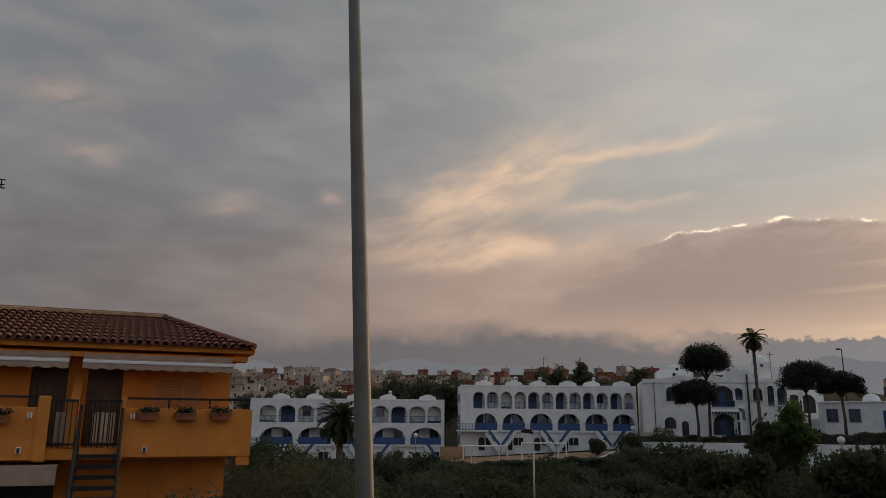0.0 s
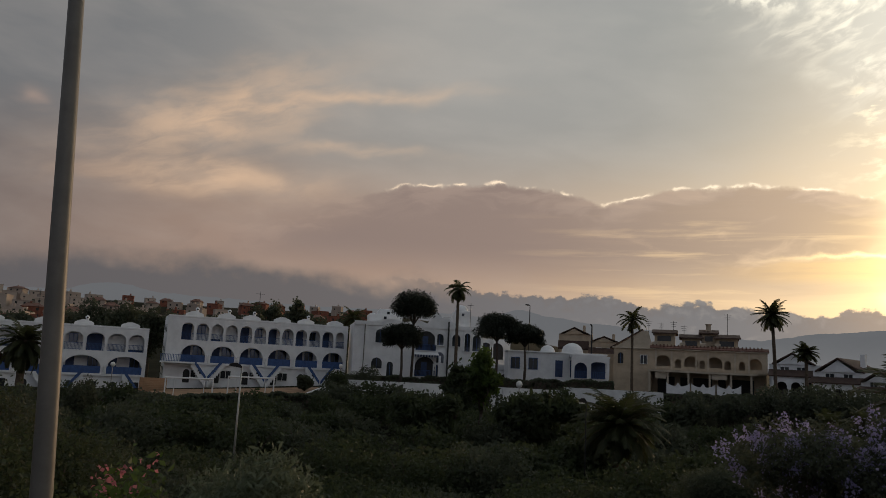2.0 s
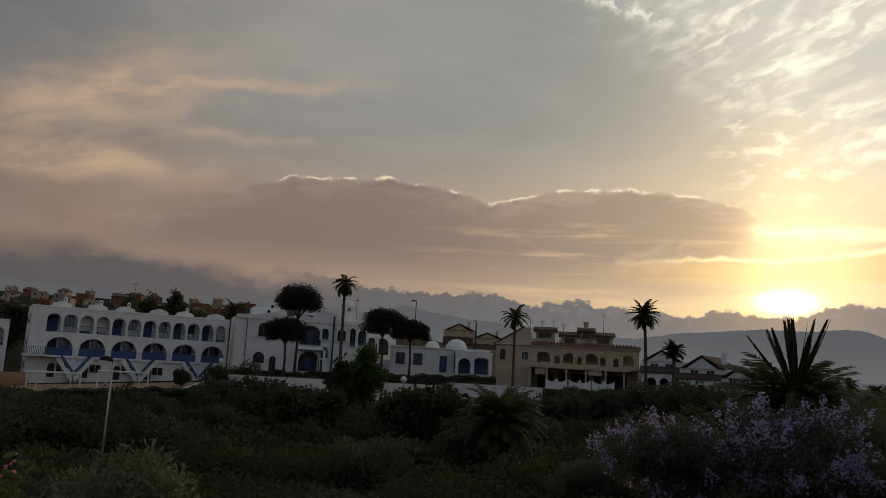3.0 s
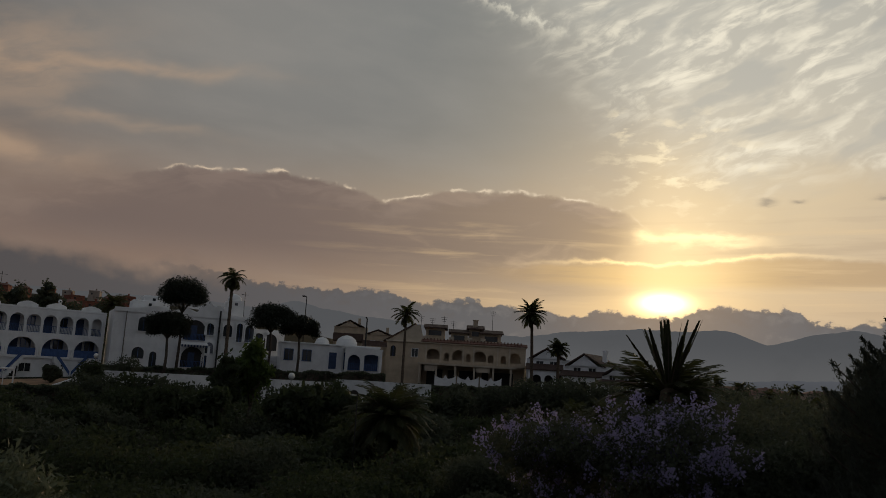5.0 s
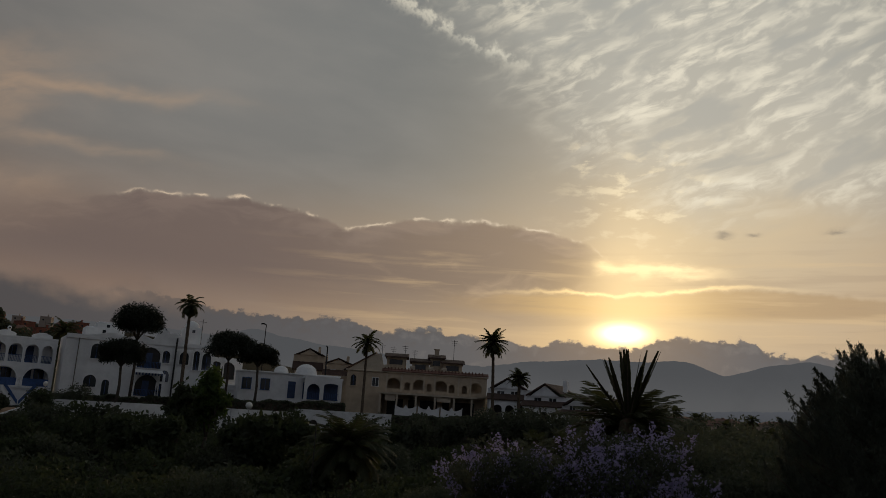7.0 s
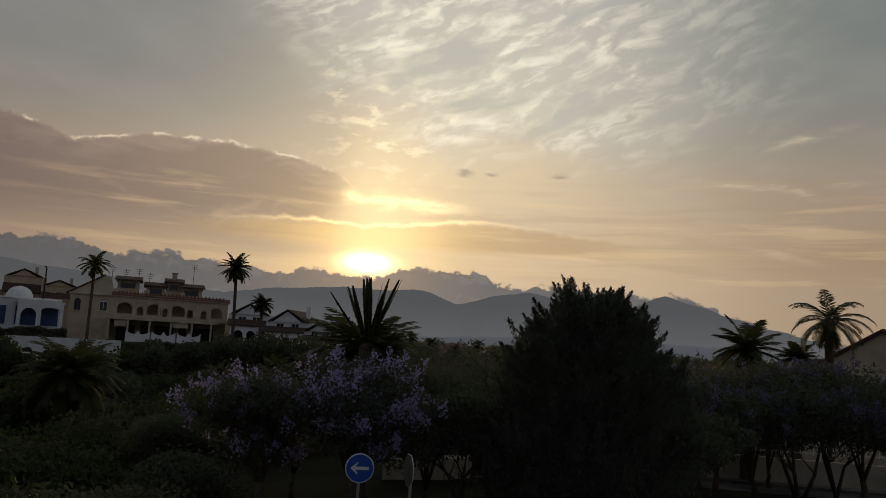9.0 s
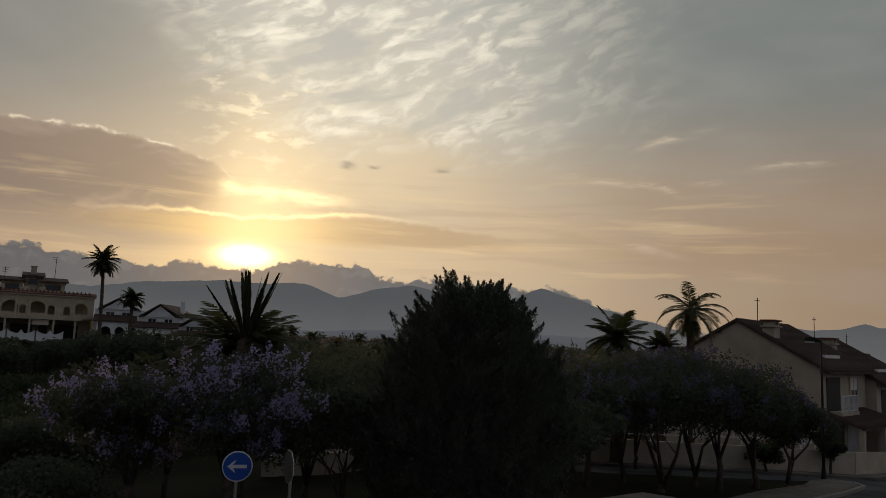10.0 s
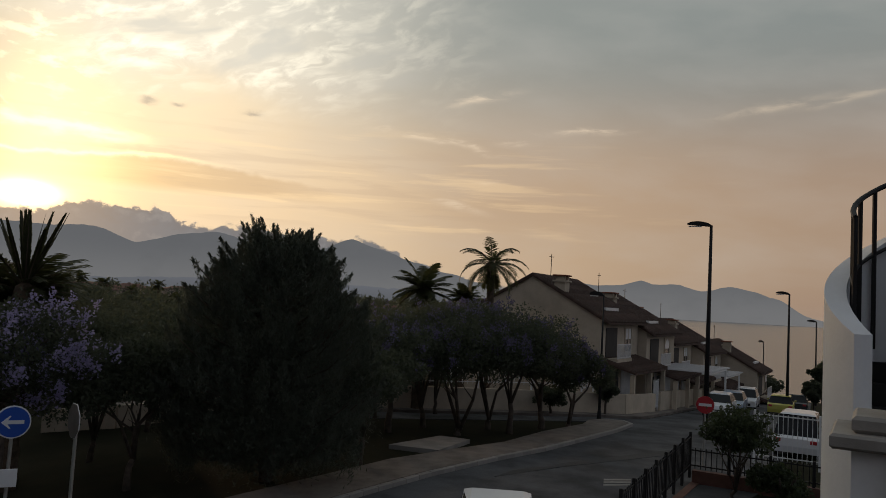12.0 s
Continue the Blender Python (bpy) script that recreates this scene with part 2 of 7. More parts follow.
sun_data = bpy.data.lights.new("sun", "SUN")
sun_data.energy, sun_data.angle, sun_data.color = 0.5, radians(3), (1.0, 0.66, 0.38)
sun = new("sun", sun_data)
sun.matrix_world = look((0, 0, 0), (-sx, -sy, -sz))

# ---- materials ----
def material(name, base, rough=0.8, vary=0.25, scale=3.0, bump=0.0, metal=0.0, fine=40.0, tint=None, island=0.0, spec=0.5, glow=None, random_ob=0.0):
    """A procedural surface: base colour with two scales of variation, and relief."""
    m = bpy.data.materials.new(name)
    m.use_nodes = True
    t = m.node_tree
    Sock.tree = t
    b = t.nodes["Principled BSDF"]
    c = t.nodes.new("ShaderNodeTexCoord")
    v = Sock(c.outputs["Object"])
    big = noise_at(v, scale, 5.0, 0.6)
    small_ = noise_at(v, fine, 3.0, 0.6)
    dark = tuple(x * (1 - vary) for x in base)
    light = tint or tuple(min(1.0, x * (1 + vary * 0.7)) for x in base)
    cc = blend(big.step(0.3, 0.7), dark, light)
    cc = blend((small_ - 0.5) * vary * 1.6 + 0.1, cc, tuple(x * 0.55 for x in base))
    if island:
        g = t.nodes.new("ShaderNodeNewGeometry")
        cc = blend(Sock(g.outputs["Random Per Island"]) * island, cc, tuple(x * 0.35 for x in base))
    if random_ob:
        g = t.nodes.new("ShaderNodeObjectInfo")
        cc = blend(Sock(g.outputs["Random"]) * random_ob, cc, tuple(x * 0.5 for x in base))
    t.links.new(cc.s, b.inputs["Base Color"])
    b.inputs["Roughness"].default_value = rough
    b.inputs["Metallic"].default_value = metal
    b.inputs["Specular IOR Level"].default_value = spec
    if bump:
        n = t.nodes.new("ShaderNodeBump")
        n.inputs["Strength"].default_value = bump
        n.inputs["Distance"].default_value = 0.02
        t.links.new((big * 0.4 + small_ * 0.6).s, n.inputs["Height"])
        t.links.new(n.outputs[0], b.inputs["Normal"])
    if glow:
        b.inputs["Emission Color"].default_value = (*glow, 1)
        b.inputs["Emission Strength"].default_value = 1.0
    return m


def leaf_material(name, base, tint, thin=0.35):
    m = material(name, base, 0.6, 0.3, 1.5, 0, 0, 9.0, tint, 0.75, 0.25)
    t = m.node_tree
    b = t.nodes["Principled BSDF"]
    tr = t.nodes.new("ShaderNodeBsdfTranslucent")
    tr.inputs[0].default_value = (*(x * 1.5 for x in tint), 1)
    mix = t.nodes.new("ShaderNodeMixShader")
    mix.inputs[0].default_value = thin
    o = t.nodes["Material Output"]
    t.links.new(b.outputs[0], mix.inputs[1])
    t.links.new(tr.outputs[0], mix.inputs[2])
    t.links.new(mix.outputs[0], o.inputs[0])
    return m


def haze_glow_material(name, low, high, top):
    """Far land as a backdrop, its haze painted into a glowing colour by height."""
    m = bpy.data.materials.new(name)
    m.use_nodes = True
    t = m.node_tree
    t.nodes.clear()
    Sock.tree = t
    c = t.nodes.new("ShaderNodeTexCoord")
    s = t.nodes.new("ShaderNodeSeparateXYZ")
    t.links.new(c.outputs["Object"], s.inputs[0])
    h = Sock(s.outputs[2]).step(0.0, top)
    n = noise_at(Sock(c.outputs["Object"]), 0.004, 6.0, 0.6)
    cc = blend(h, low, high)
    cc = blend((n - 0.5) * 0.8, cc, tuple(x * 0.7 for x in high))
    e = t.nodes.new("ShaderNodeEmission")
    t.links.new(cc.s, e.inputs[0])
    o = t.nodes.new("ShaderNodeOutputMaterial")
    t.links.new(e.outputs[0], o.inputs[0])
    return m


WHITE = material("white_render", (0.80, 0.80, 0.80), 0.85, 0.10, 0.7, 0.15, fine=25)
WHITE2 = material("white_wash_old", (0.72, 0.72, 0.71), 0.85, 0.16, 0.9, 0.2, fine=20)
ORANGE = material("orange_render", (0.68, 0.245, 0.045), 0.9, 0.16, 1.1, 0.35, fine=55)
BEIGE = material("beige_render", (0.50, 0.40, 0.29), 0.9, 0.15, 0.8, 0.2, fine=30)
CREAM = material("cream_render", (0.52, 0.44, 0.34), 0.9, 0.15, 0.8, 0.2, fine=30)
TERRA = material("terracotta_tile", (0.25, 0.085, 0.045), 0.85, 0.4, 2.5, 0.3, fine=30, random_ob=0.6)
TERRA_OLD = material("old_roof_tile", (0.085, 0.05, 0.038), 0.9, 0.4, 1.5, 0.3, fine=20, random_ob=0.5)
MORTAR = material("roof_mortar", (0.34, 0.2, 0.11), 0.9, 0.35, 3.0, 0.3)
TERRA_FAR = material("terracotta_far", (0.17, 0.085, 0.062), 0.9, 0.35, 0.5, fine=3)
BLUE = material("blue_paint", (0.035, 0.085, 0.23), 0.6, 0.2, 2.0, fine=20)
BLUE_DARK = material("dark_blue_door", (0.03, 0.055, 0.13), 0.6, 0.25, 2.0, fine=20)
# near-black: painted shade inside openings, also plain dark parts
DARK = material("shade_and_dark_parts", (0.025, 0.024, 0.024), 0.7, 0.3, 2.0)
CAR_GLASS = material("dark_car_glass", (0.012, 0.013, 0.015), 0.15, 0.1, 2.0, spec=0.2)
TERRA_WALL = material("dark_terracotta_render", (0.125, 0.058, 0.042), 0.9, 0.3, 1.5, 0.3)
GLASS = material("window_glass", (0.03, 0.035, 0.04), 0.08, 0.1, 2.0, spec=0.8)
BLACK_IRON = material("black_iron", (0.016, 0.015, 0.015), 0.6, 0.3, 6.0, metal=0.0, spec=0.3)
WOOD = material("stained_wood", (0.09, 0.045, 0.025), 0.6, 0.35, 5.0, 0.2)
SHUTTER = material("shutter_wood", (0.50, 0.22, 0.085), 0.6, 0.25, 5.0, 0.2)
CANVAS = material("awning_canvas", (0.42, 0.30, 0.24), 0.9, 0.15, 3.0)
CLAY = material("clay_pot", (0.30, 0.10, 0.045), 0.85, 0.25, 6.0)
STEEL = material("galvanised_steel", (0.42, 0.41, 0.38), 0.42, 0.22, 3.0, 0.1, metal=0.55)
POLE_PAINT = material("painted_steel_pole", (0.17, 0.155, 0.135), 0.5, 0.2, 3.0, 0.1, metal=0.2)
ASPHALT = material("asphalt", (0.078, 0.078, 0.082), 0.9, 0.5, 0.5, 0.7, fine=14, spec=0.2)
TAR = material("fresh_tar", (0.028, 0.028, 0.03), 0.8, 0.3, 0.6, 0.3, fine=25)
PAVE = material("pavement_concrete", (0.155, 0.13, 0.112), 0.9, 0.4, 1.1, 0.3, fine=20)
KERB = material("kerb_stone", (0.27, 0.25, 0.23), 0.9, 0.2, 1.5, 0.3, fine=20, random_ob=0.4)
SOIL = material("dry_soil", (0.12, 0.085, 0.055), 0.95, 0.4, 0.3, 0.5, fine=8)
SAND = material("sandy_earth", (0.33, 0.20, 0.115), 0.95, 0.3, 0.4, 0.4, fine=8)
GRASS = material("rough_grass", (0.030, 0.032, 0.020), 0.95, 0.5, 0.15, 0.5, fine=4, tint=(0.034, 0.032, 0.02), spec=0.03)
BARK = material("bark", (0.085, 0.065, 0.05), 0.95, 0.4, 4.0, 0.8, fine=30)
PALM_BARK = material("palm_bark", (0.11, 0.08, 0.055), 0.95, 0.4, 6.0, 0.8, fine=25)
LEAF = leaf_material("broad_leaf", (0.040, 0.054, 0.028), (0.068, 0.084, 0.038))
LEAF_DARK = leaf_material("dark_leaf", (0.060, 0.072, 0.048), (0.092, 0.104, 0.066))
LEAF_OLIVE = leaf_material("olive_leaf", (0.095, 0.12, 0.07), (0.17, 0.195, 0.12), 0.25)
LEAF_GREEN = leaf_material("bright_leaf", (0.05, 0.085, 0.022), (0.10, 0.145, 0.035))
LEAF_PINE = leaf_material("pine_needles", (0.086, 0.100, 0.074), (0.120, 0.134, 0.098), 0.2)
# pine needles darkened in colour so far crowns stand as backlit silhouettes
LEAF_PINE_BACKLIT = leaf_material("backlit_pine_needles", (0.026, 0.034, 0.022), (0.042, 0.050, 0.032), 0.1)
LEAF_PALM = leaf_material("palm_leaf", (0.035, 0.045, 0.018), (0.075, 0.080, 0.030), 0.3)
PETAL = leaf_material("lilac_petal", (0.26, 0.22, 0.42), (0.40, 0.36, 0.56), 0.4)
PETAL_DARK = leaf_material("dark_lilac_petal", (0.11, 0.095, 0.17), (0.16, 0.14, 0.24), 0.4)
PINK = leaf_material("pink_petal", (0.45, 0.10, 0.14), (0.60, 0.22, 0.24), 0.4)
MARBLE = material("grey_stone", (0.27, 0.25, 0.225), 0.6, 0.2, 3.0, 0.2)
CAR_WHITE = material("white_car_paint", (0.75, 0.76, 0.78), 0.22, 0.04, 1.0)
CAR_YELLOW = material("yellow_car_paint", (0.50, 0.46, 0.10), 0.25, 0.05, 1.0)
CAR_DARK = material("dark_car_paint", (0.03, 0.035, 0.04), 0.22, 0.05, 1.0)
CAR_BLUE = material("pale_blue_car_paint", (0.30, 0.36, 0.44), 0.22, 0.05, 1.0)
RUBBER = material("tyre_rubber", (0.02, 0.02, 0.02), 0.8, 0.2, 5.0)
SIGN_BLUE = material("blue_sign", (0.02, 0.085, 0.42), 0.35, 0.06, 2.0)
SIGN_RED = material("red_sign", (0.42, 0.02, 0.03), 0.4, 0.08, 2.0)
SIGN_WHITE = material("white_sign", (0.75, 0.75, 0.75), 0.4, 0.05, 2.0)
BRICK_RED = material("red_brick_wall", (0.25, 0.09, 0.055), 0.9, 0.25, 1.0, 0.3)
LAMP_GLASS = material("lamp_globe", (0.75, 0.75, 0.72), 0.3, 0.05, 2.0)
FAR_WALL = material("far_house_walls", (0.58, 0.47, 0.39), 0.9, 0.25, 0.06, fine=0.5, island=0.0, random_ob=0.75)
FAR_HAZE = haze_glow_material("far_mountain_haze", (0.130, 0.131, 0.134), (0.098, 0.101, 0.107), 260.0)
SEA = material("sea_water", (0.03, 0.045, 0.06), 0.22, 0.15, 0.02, 0.0, fine=0.3)
_t = SEA.node_tree
Sock.tree = _t
_c = _t.nodes.new("ShaderNodeTexCoord")
_n = _t.nodes.new("ShaderNodeBump")
_n.inputs["Strength"].default_value = 0.05
_n.inputs["Distance"].default_value = 0.12
_t.links.new(noise_at(Sock(_c.outputs["Object"]), 0.12, 3.0, 0.5).s, _n.inputs["Height"])
_t.links.new(_n.outputs[0], _t.nodes["Principled BSDF"].inputs["Normal"])

# ---- building blocks ----
class Geo:
    """Collects vertices and faces; shapes are added in the thing's own metres."""

    def __init__(self):
        self.v, self.f = [], []

    def add(self, verts, faces):
        k = len(self.v)
        self.v += [tuple(p) for p in verts]
        self.f += [tuple(i + k for i in q) for q in faces]
        return self

    def box(self, x0, y0, z0, x1, y1, z1, m=None, chamfer=0.0):
        if chamfer:
            c = chamfer
            ring = lambda a, z: [(x0 + a, y0 + a, z), (x1 - a, y0 + a, z), (x1 - a, y1 - a, z), (x0 + a, y1 - a, z)]
            p = ring(c, z0) + ring(0, z0 + c) + ring(0, z1 - c) + ring(c, z1)
            fs = [(3, 2, 1, 0), (12, 13, 14, 15)]
            for k in range(3):
                for i in range(4):
                    fs.append((4 * k + i, 4 * k + (i + 1) % 4, 4 * k + 4 + (i + 1) % 4, 4 * k + 4 + i))
        else:
            p = [(x0, y0, z0), (x1, y0, z0), (x1, y1, z0), (x0, y1, z0), (x0, y0, z1), (x1, y0, z1), (x1, y1, z1), (x0, y1, z1)]
            fs = [(3, 2, 1, 0), (4, 5, 6, 7), (0, 1, 5, 4), (1, 2, 6, 5), (2, 3, 7, 6), (3, 0, 4, 7)]
        if m:
            p = [m @ Vector(q) for q in p]
        return self.add(p, fs)

    def tube(self, pts, radii, n=8, cap=True):
        """A tapered round bar along points."""
        pts = [Vector(p) for p in pts]
        if not hasattr(radii, "__len__"):
            radii = [radii] * len(pts)
        vs, fs = [], []
        for i, p in enumerate(pts):
            d = (pts[min(i + 1, len(pts) - 1)] - pts[max(i - 1, 0)]).normalized()
            a = d.cross(Vector((0, 0, 1)) if abs(d.z) < 0.9 else Vector((1, 0, 0))).normalized()
            b = d.cross(a)
            for k in range(n):
                w = 2 * math.pi * k / n
                vs.append(p + (a * math.cos(w) + b * math.sin(w)) * radii[i])
        for i in range(len(pts) - 1):
            for k in range(n):
                fs.append((i * n + k, i * n + (k + 1) % n, i * n + n + (k + 1) % n, i * n + n + k))
        if cap:
            fs += [tuple(range(n))[::-1], tuple(len(vs) - n + k for k in range(n))]
        return self.add(vs, fs)

    def lathe(self, cx, cy, profile, n=16):
        vs, fs = [], []
        for r, z in profile:
            for k in range(n):
                w = 2 * math.pi * k / n
                vs.append((cx + r * math.cos(w), cy + r * math.sin(w), z))
        for i in range(len(profile) - 1):
            for k in range(n):
                fs.append((i * n + k, i * n + (k + 1) % n, i * n + n + (k + 1) % n, i * n + n + k))
        fs += [tuple(range(n))[::-1], tuple(len(vs) - n + k for k in range(n))]
        return self.add(vs, fs)

    def extrude_xz(self, outline, y0, y1):
        """A flat outline in x and z, given thickness along y."""
        n = len(outline)
        vs = [(x, y0, z) for x, z in outline] + [(x, y1, z) for x, z in outline]
        fs = [tuple(range(n)), tuple(range(2 * n - 1, n - 1, -1))]
        fs += [(i + n, (i + 1) % n + n, (i + 1) % n, i) for i in range(n)]
        return self.add(vs, fs)

    def arch_wall(self, x0, x1, z0, z1, openings, y0, y1, n=10):
        """A wall from x0 to x1 with arched openings (a, b, spring, rise, sill) cut through it."""
        cuts = [x0]
        for a, b, spring, rise, sill in openings:
            if a > cuts[-1] + 1e-4:
                self.box(cuts[-1], y0, z0, a, y1, z1)
            pts = []
            for k in range(n + 1):
                w = math.pi * k / n
                pts.append(((a + b) / 2 - (b - a) / 2 * math.cos(w), spring + rise * math.sin(w)))
            vs, fs = [], []
            for x, z in pts:
                vs += [(x, y0, z), (x, y0, z1), (x, y1, z), (x, y1, z1)]
            for k in range(n):
                i, j = 4 * k, 4 * k + 4
                fs += [(i, j, j + 1, i + 1), (i + 2, i + 3, j + 3, j + 2), (i, i + 2, j + 2, j), (i + 1, j + 1, j + 3, i + 3)]
            self.add(vs, fs)
            if sill > z0 + 1e-4:
                self.box(a, y0, z0, b, y1, sill)
            cuts.append(b)
        if x1 > cuts[-1] + 1e-4:
            self.box(cuts[-1], y0, z0, x1, y1, z1)
        return self

    def mesh(self, name, mat, smooth=False):
        me = bpy.data.meshes.new(name)
        me.from_pydata(self.v, [], self.f)
        me.materials.append(mat)
        if smooth:
            me.shade_smooth()
        me.update()
        return me


def part(name, geo, mat, parent, label="", smooth=False):
    me = geo if isinstance(geo, bpy.types.Mesh) else geo.mesh(name, mat, smooth)
    ob = new(name, me)
    ob.parent = parent
    if label:
        tagged(ob, label)
    return ob


def spot(bearing, dist, z=None):
    x, y = dist * math.sin(radians(bearing)), dist * math.cos(radians(bearing))
    return Vector((x, y, land(x, y) if z is None else z))


def tall(bearing, dist, up):
    """Height over the ground of what stands there and reaches so many degrees above the eye's level."""
    return EYE + dist * math.tan(radians(up)) - spot(bearing, dist).z


def anchor(name, place, turn, label, category, group="", kind=""):
    """A thing's base, turned about z by degrees."""
    e = new(name)
    e.empty_display_size = 0.2
    e.matrix_world = Matrix.Translation(place) @ Matrix.Rotation(radians(turn), 4, "Z")
    return tagged(e, label, category, group, kind)


def facade(name, b0, d0, b1, d1, z, label, category, group=""):
    """A thing whose front runs between two spots; returns it and the front's length."""
    a, b = spot(b0, d0, z), spot(b1, d1, z)
    return anchor(name, a, math.degrees(math.atan2(b.y - a.y, b.x - a.x)), label, category, group), (b - a).length


def leaf_mesh(name, mat, centres, size, rng, long=1.8, droop=0.0, directions=None):
    """Many small folded leaves, one at each centre."""
    n = len(centres)
    c = np.asarray(centres, float)
    d = rng.normal(size=(n, 3)) if directions is None else np.asarray(directions, float)
    d[:, 2] -= droop
    d /= np.linalg.norm(d, axis=1)[:, None] + 1e-9
    s = np.cross(d, rng.normal(size=(n, 3)))
    s /= np.linalg.norm(s, axis=1)[:, None] + 1e-9
    k = size * rng.uniform(0.6, 1.3, (n, 1))
    up = np.cross(d, s) * k * 0.18
    a, b = c - d * k * long / 2, c + d * k * long / 2
    v = np.stack([a, c + s * k * 0.5 + up, b, c - s * k * 0.5 + up], 1).reshape(-1, 3)
    i = np.arange(n)[:, None] * 4
    f = np.concatenate([i + [0, 1, 2], i + [0, 2, 3]], 1).reshape(-1)
    me = bpy.data.meshes.new(name)
    me.vertices.add(4 * n)
    me.vertices.foreach_set("co", v.astype(np.float32).ravel())
    me.loops.add(6 * n)
    me.loops.foreach_set("vertex_index", f.astype(np.int32))
    me.polygons.add(2 * n)
    me.polygons.foreach_set("loop_start", (np.arange(2 * n) * 3).astype(np.int32))
    me.update(calc_edges=True)
    me.materials.append(mat)
    return me


def clump_points(rng, blobs, n, shell=0.55):
    """Points in the outer part of several ellipsoids (x, y, z, rx, ry, rz)."""
    blobs = np.asarray(blobs, float)
    w = blobs[:, 3] * blobs[:, 4] * blobs[:, 5]
    pick = rng.choice(len(blobs), n, p=w / w.sum())
    d = rng.normal(size=(n, 3))
    d /= np.linalg.norm(d, axis=1)[:, None]
    r = shell + (1 - shell) * rng.uniform(0, 1, (n, 1)) ** 0.7
    r *= 1 + 0.12 * rng.normal(size=(n, 1))
    return blobs[pick, :3] + d * r * blobs[pick, 3:]

# ---- land, sea, mountains ----
def ease(a, b, x):
    t = min(1.0, max(0.0, (x - a) / (b - a)))
    return t * t * (3 - 2 * t)


def land(x, y):
    """Height of the ground."""
    d = math.hypot(x, y)
    b = math.degrees(math.atan2(x, y))
    s = 0.974 * x - 0.225 * y
    right = ease(45, 65, b) if b > -90 else 1.0
    z = 0.3 - (0.03 * (min(max(s, 25), 42) - 25) + 0.058 * (min(max(s, 42), 100) - 42)) * right
    z -= 0.11 * max(0.0, s - 96) * ease(86, 93, b if b > -60 else 120)
    left = 1 - right
    z += left * ease(70, 108, d) * (0.2 + 3.0 * ease(-8, 30, b))
    z -= left * 1.2 * ease(12, 30, d) * (1 - ease(60, 90, d))
    z += left * 0.098 * max(0.0, min(d, 520) - 150) * (1 - 0.75 * ease(14, 40, b))
    z += (1 - ease(80, 88, abs(b))) * right * 0.022 * max(0.0, min(d, 500) - 130)
    return z


rings = [0.0] + [1.5 * i for i in range(1, 40)] + [60 * 1.055 ** i for i in range(1, 82)]
rings = [r for r in rings if r < 4700]
SEG = 220
g = Geo()
g.v.append((0, 0, land(0, 0.01)))
for r in rings[1:]:
    for k in range(SEG):
        w = 2 * math.pi * k / SEG
        x, y = r * math.sin(w), r * math.cos(w)
        g.v.append((x, y, land(x, y)))
for k in range(SEG):
    g.f.append((0, 1 + (k + 1) % SEG, 1 + k))
for i in range(len(rings) - 2):
    for k in range(SEG):
        a, b = 1 + i * SEG + k, 1 + i * SEG + (k + 1) % SEG
        g.f.append((a, b, b + SEG, a + SEG))
tagged(new("ground", g.mesh("ground", GRASS, True)), "dry dark grass and earth falling towards the sea", "ground", kind="structure")

g = Geo()
g.add([(-200, -4800, -12), (4850, -4800, -12), (4850, 4800, -12), (-200, 4800, -12)], [(0, 1, 2, 3)])
tagged(new("water", g.mesh("water", SEA)), "calm grey sea reflecting the evening sky", "sea", kind="structure")


def ridge(bearings, dist, seed, rough, label, mat, floor=-30):
    """A far mountain ridge; (bearing, elevation in degrees) along its crest."""
    rng = random.Random(seed)
    g = Geo()
    lo, hi = bearings[0][0], bearings[-1][0]
    n = int((hi - lo) / 0.16)
    for i in range(n + 1):
        b = lo + (hi - lo) * i / n
        for (b0, e0), (b1, e1) in zip(bearings, bearings[1:]):
            if b0 <= b <= b1:
                t = (b - b0) / (b1 - b0)
                e = e0 + (e1 - e0) * (t * t * (3 - 2 * t) * 0.6 + t * 0.4)
                break
        e += rough * (noise.noise((b * 0.7, seed, 0)) + 0.6 * noise.noise((b * 2.1, seed, 3)) + 0.3 * noise.noise((b * 5.0, seed, 7)))
        for deep, part_up in ((0, 1.0), (-160, 0.55), (-320, 0.0)):
            r = dist + deep
            h = EYE + r * math.tan(radians(e))
            z = floor + (h - floor) * part_up
            wob = 60 * noise.noise((b * 1.3, part_up * 5, seed))
            p = spot(b, r + (wob if part_up < 1 else 0), z)
            g.v.append(tuple(p))
    for i in range(n):
        for k in range(2):
            a = 3 * i + k
            g.f.append((a, a + 3, a + 4, a + 1))
    ob = new("backdrop", g.mesh("backdrop", mat, True))
    return tagged(ob, label, "mountain", kind="structure")


# ridges emit a flat blue-grey: air haze is in their colour
ridge([(-40, 3.0), (-18, 3.6), (-14.7, 4.35), (-12.0, 3.7), (-7, 3.9), (-3.5, 4.7), (0, 4.2), (12, 4.0), (18, 4.15), (23.6, 3.85), (26.0, 4.55), (28.3, 4.1), (31.7, 3.7), (39.4, 3.1), (42.8, 2.9), (46.9, 3.5), (52, 3.9), (56, 3.6)], 4500, 3, 0.09, "hazy blue-grey mountains under low cloud", FAR_HAZE)
ridge([(40, 2.2), (48, 3.3), (55.5, 3.9), (57.6, 4.0), (60.2, 3.1), (63.75, 4.0), (65.8, 4.25), (68.0, 3.76), (73, 3.5), (75.5, 4.4), (77.5, 3.8), (80.5, 2.9), (82.3, 2.35), (85.3, 1.7), (88.3, 1.0), (90, 0.2)], 4150, 5, 0.07, "hazy blue mountain slopes falling to the bay", FAR_HAZE)
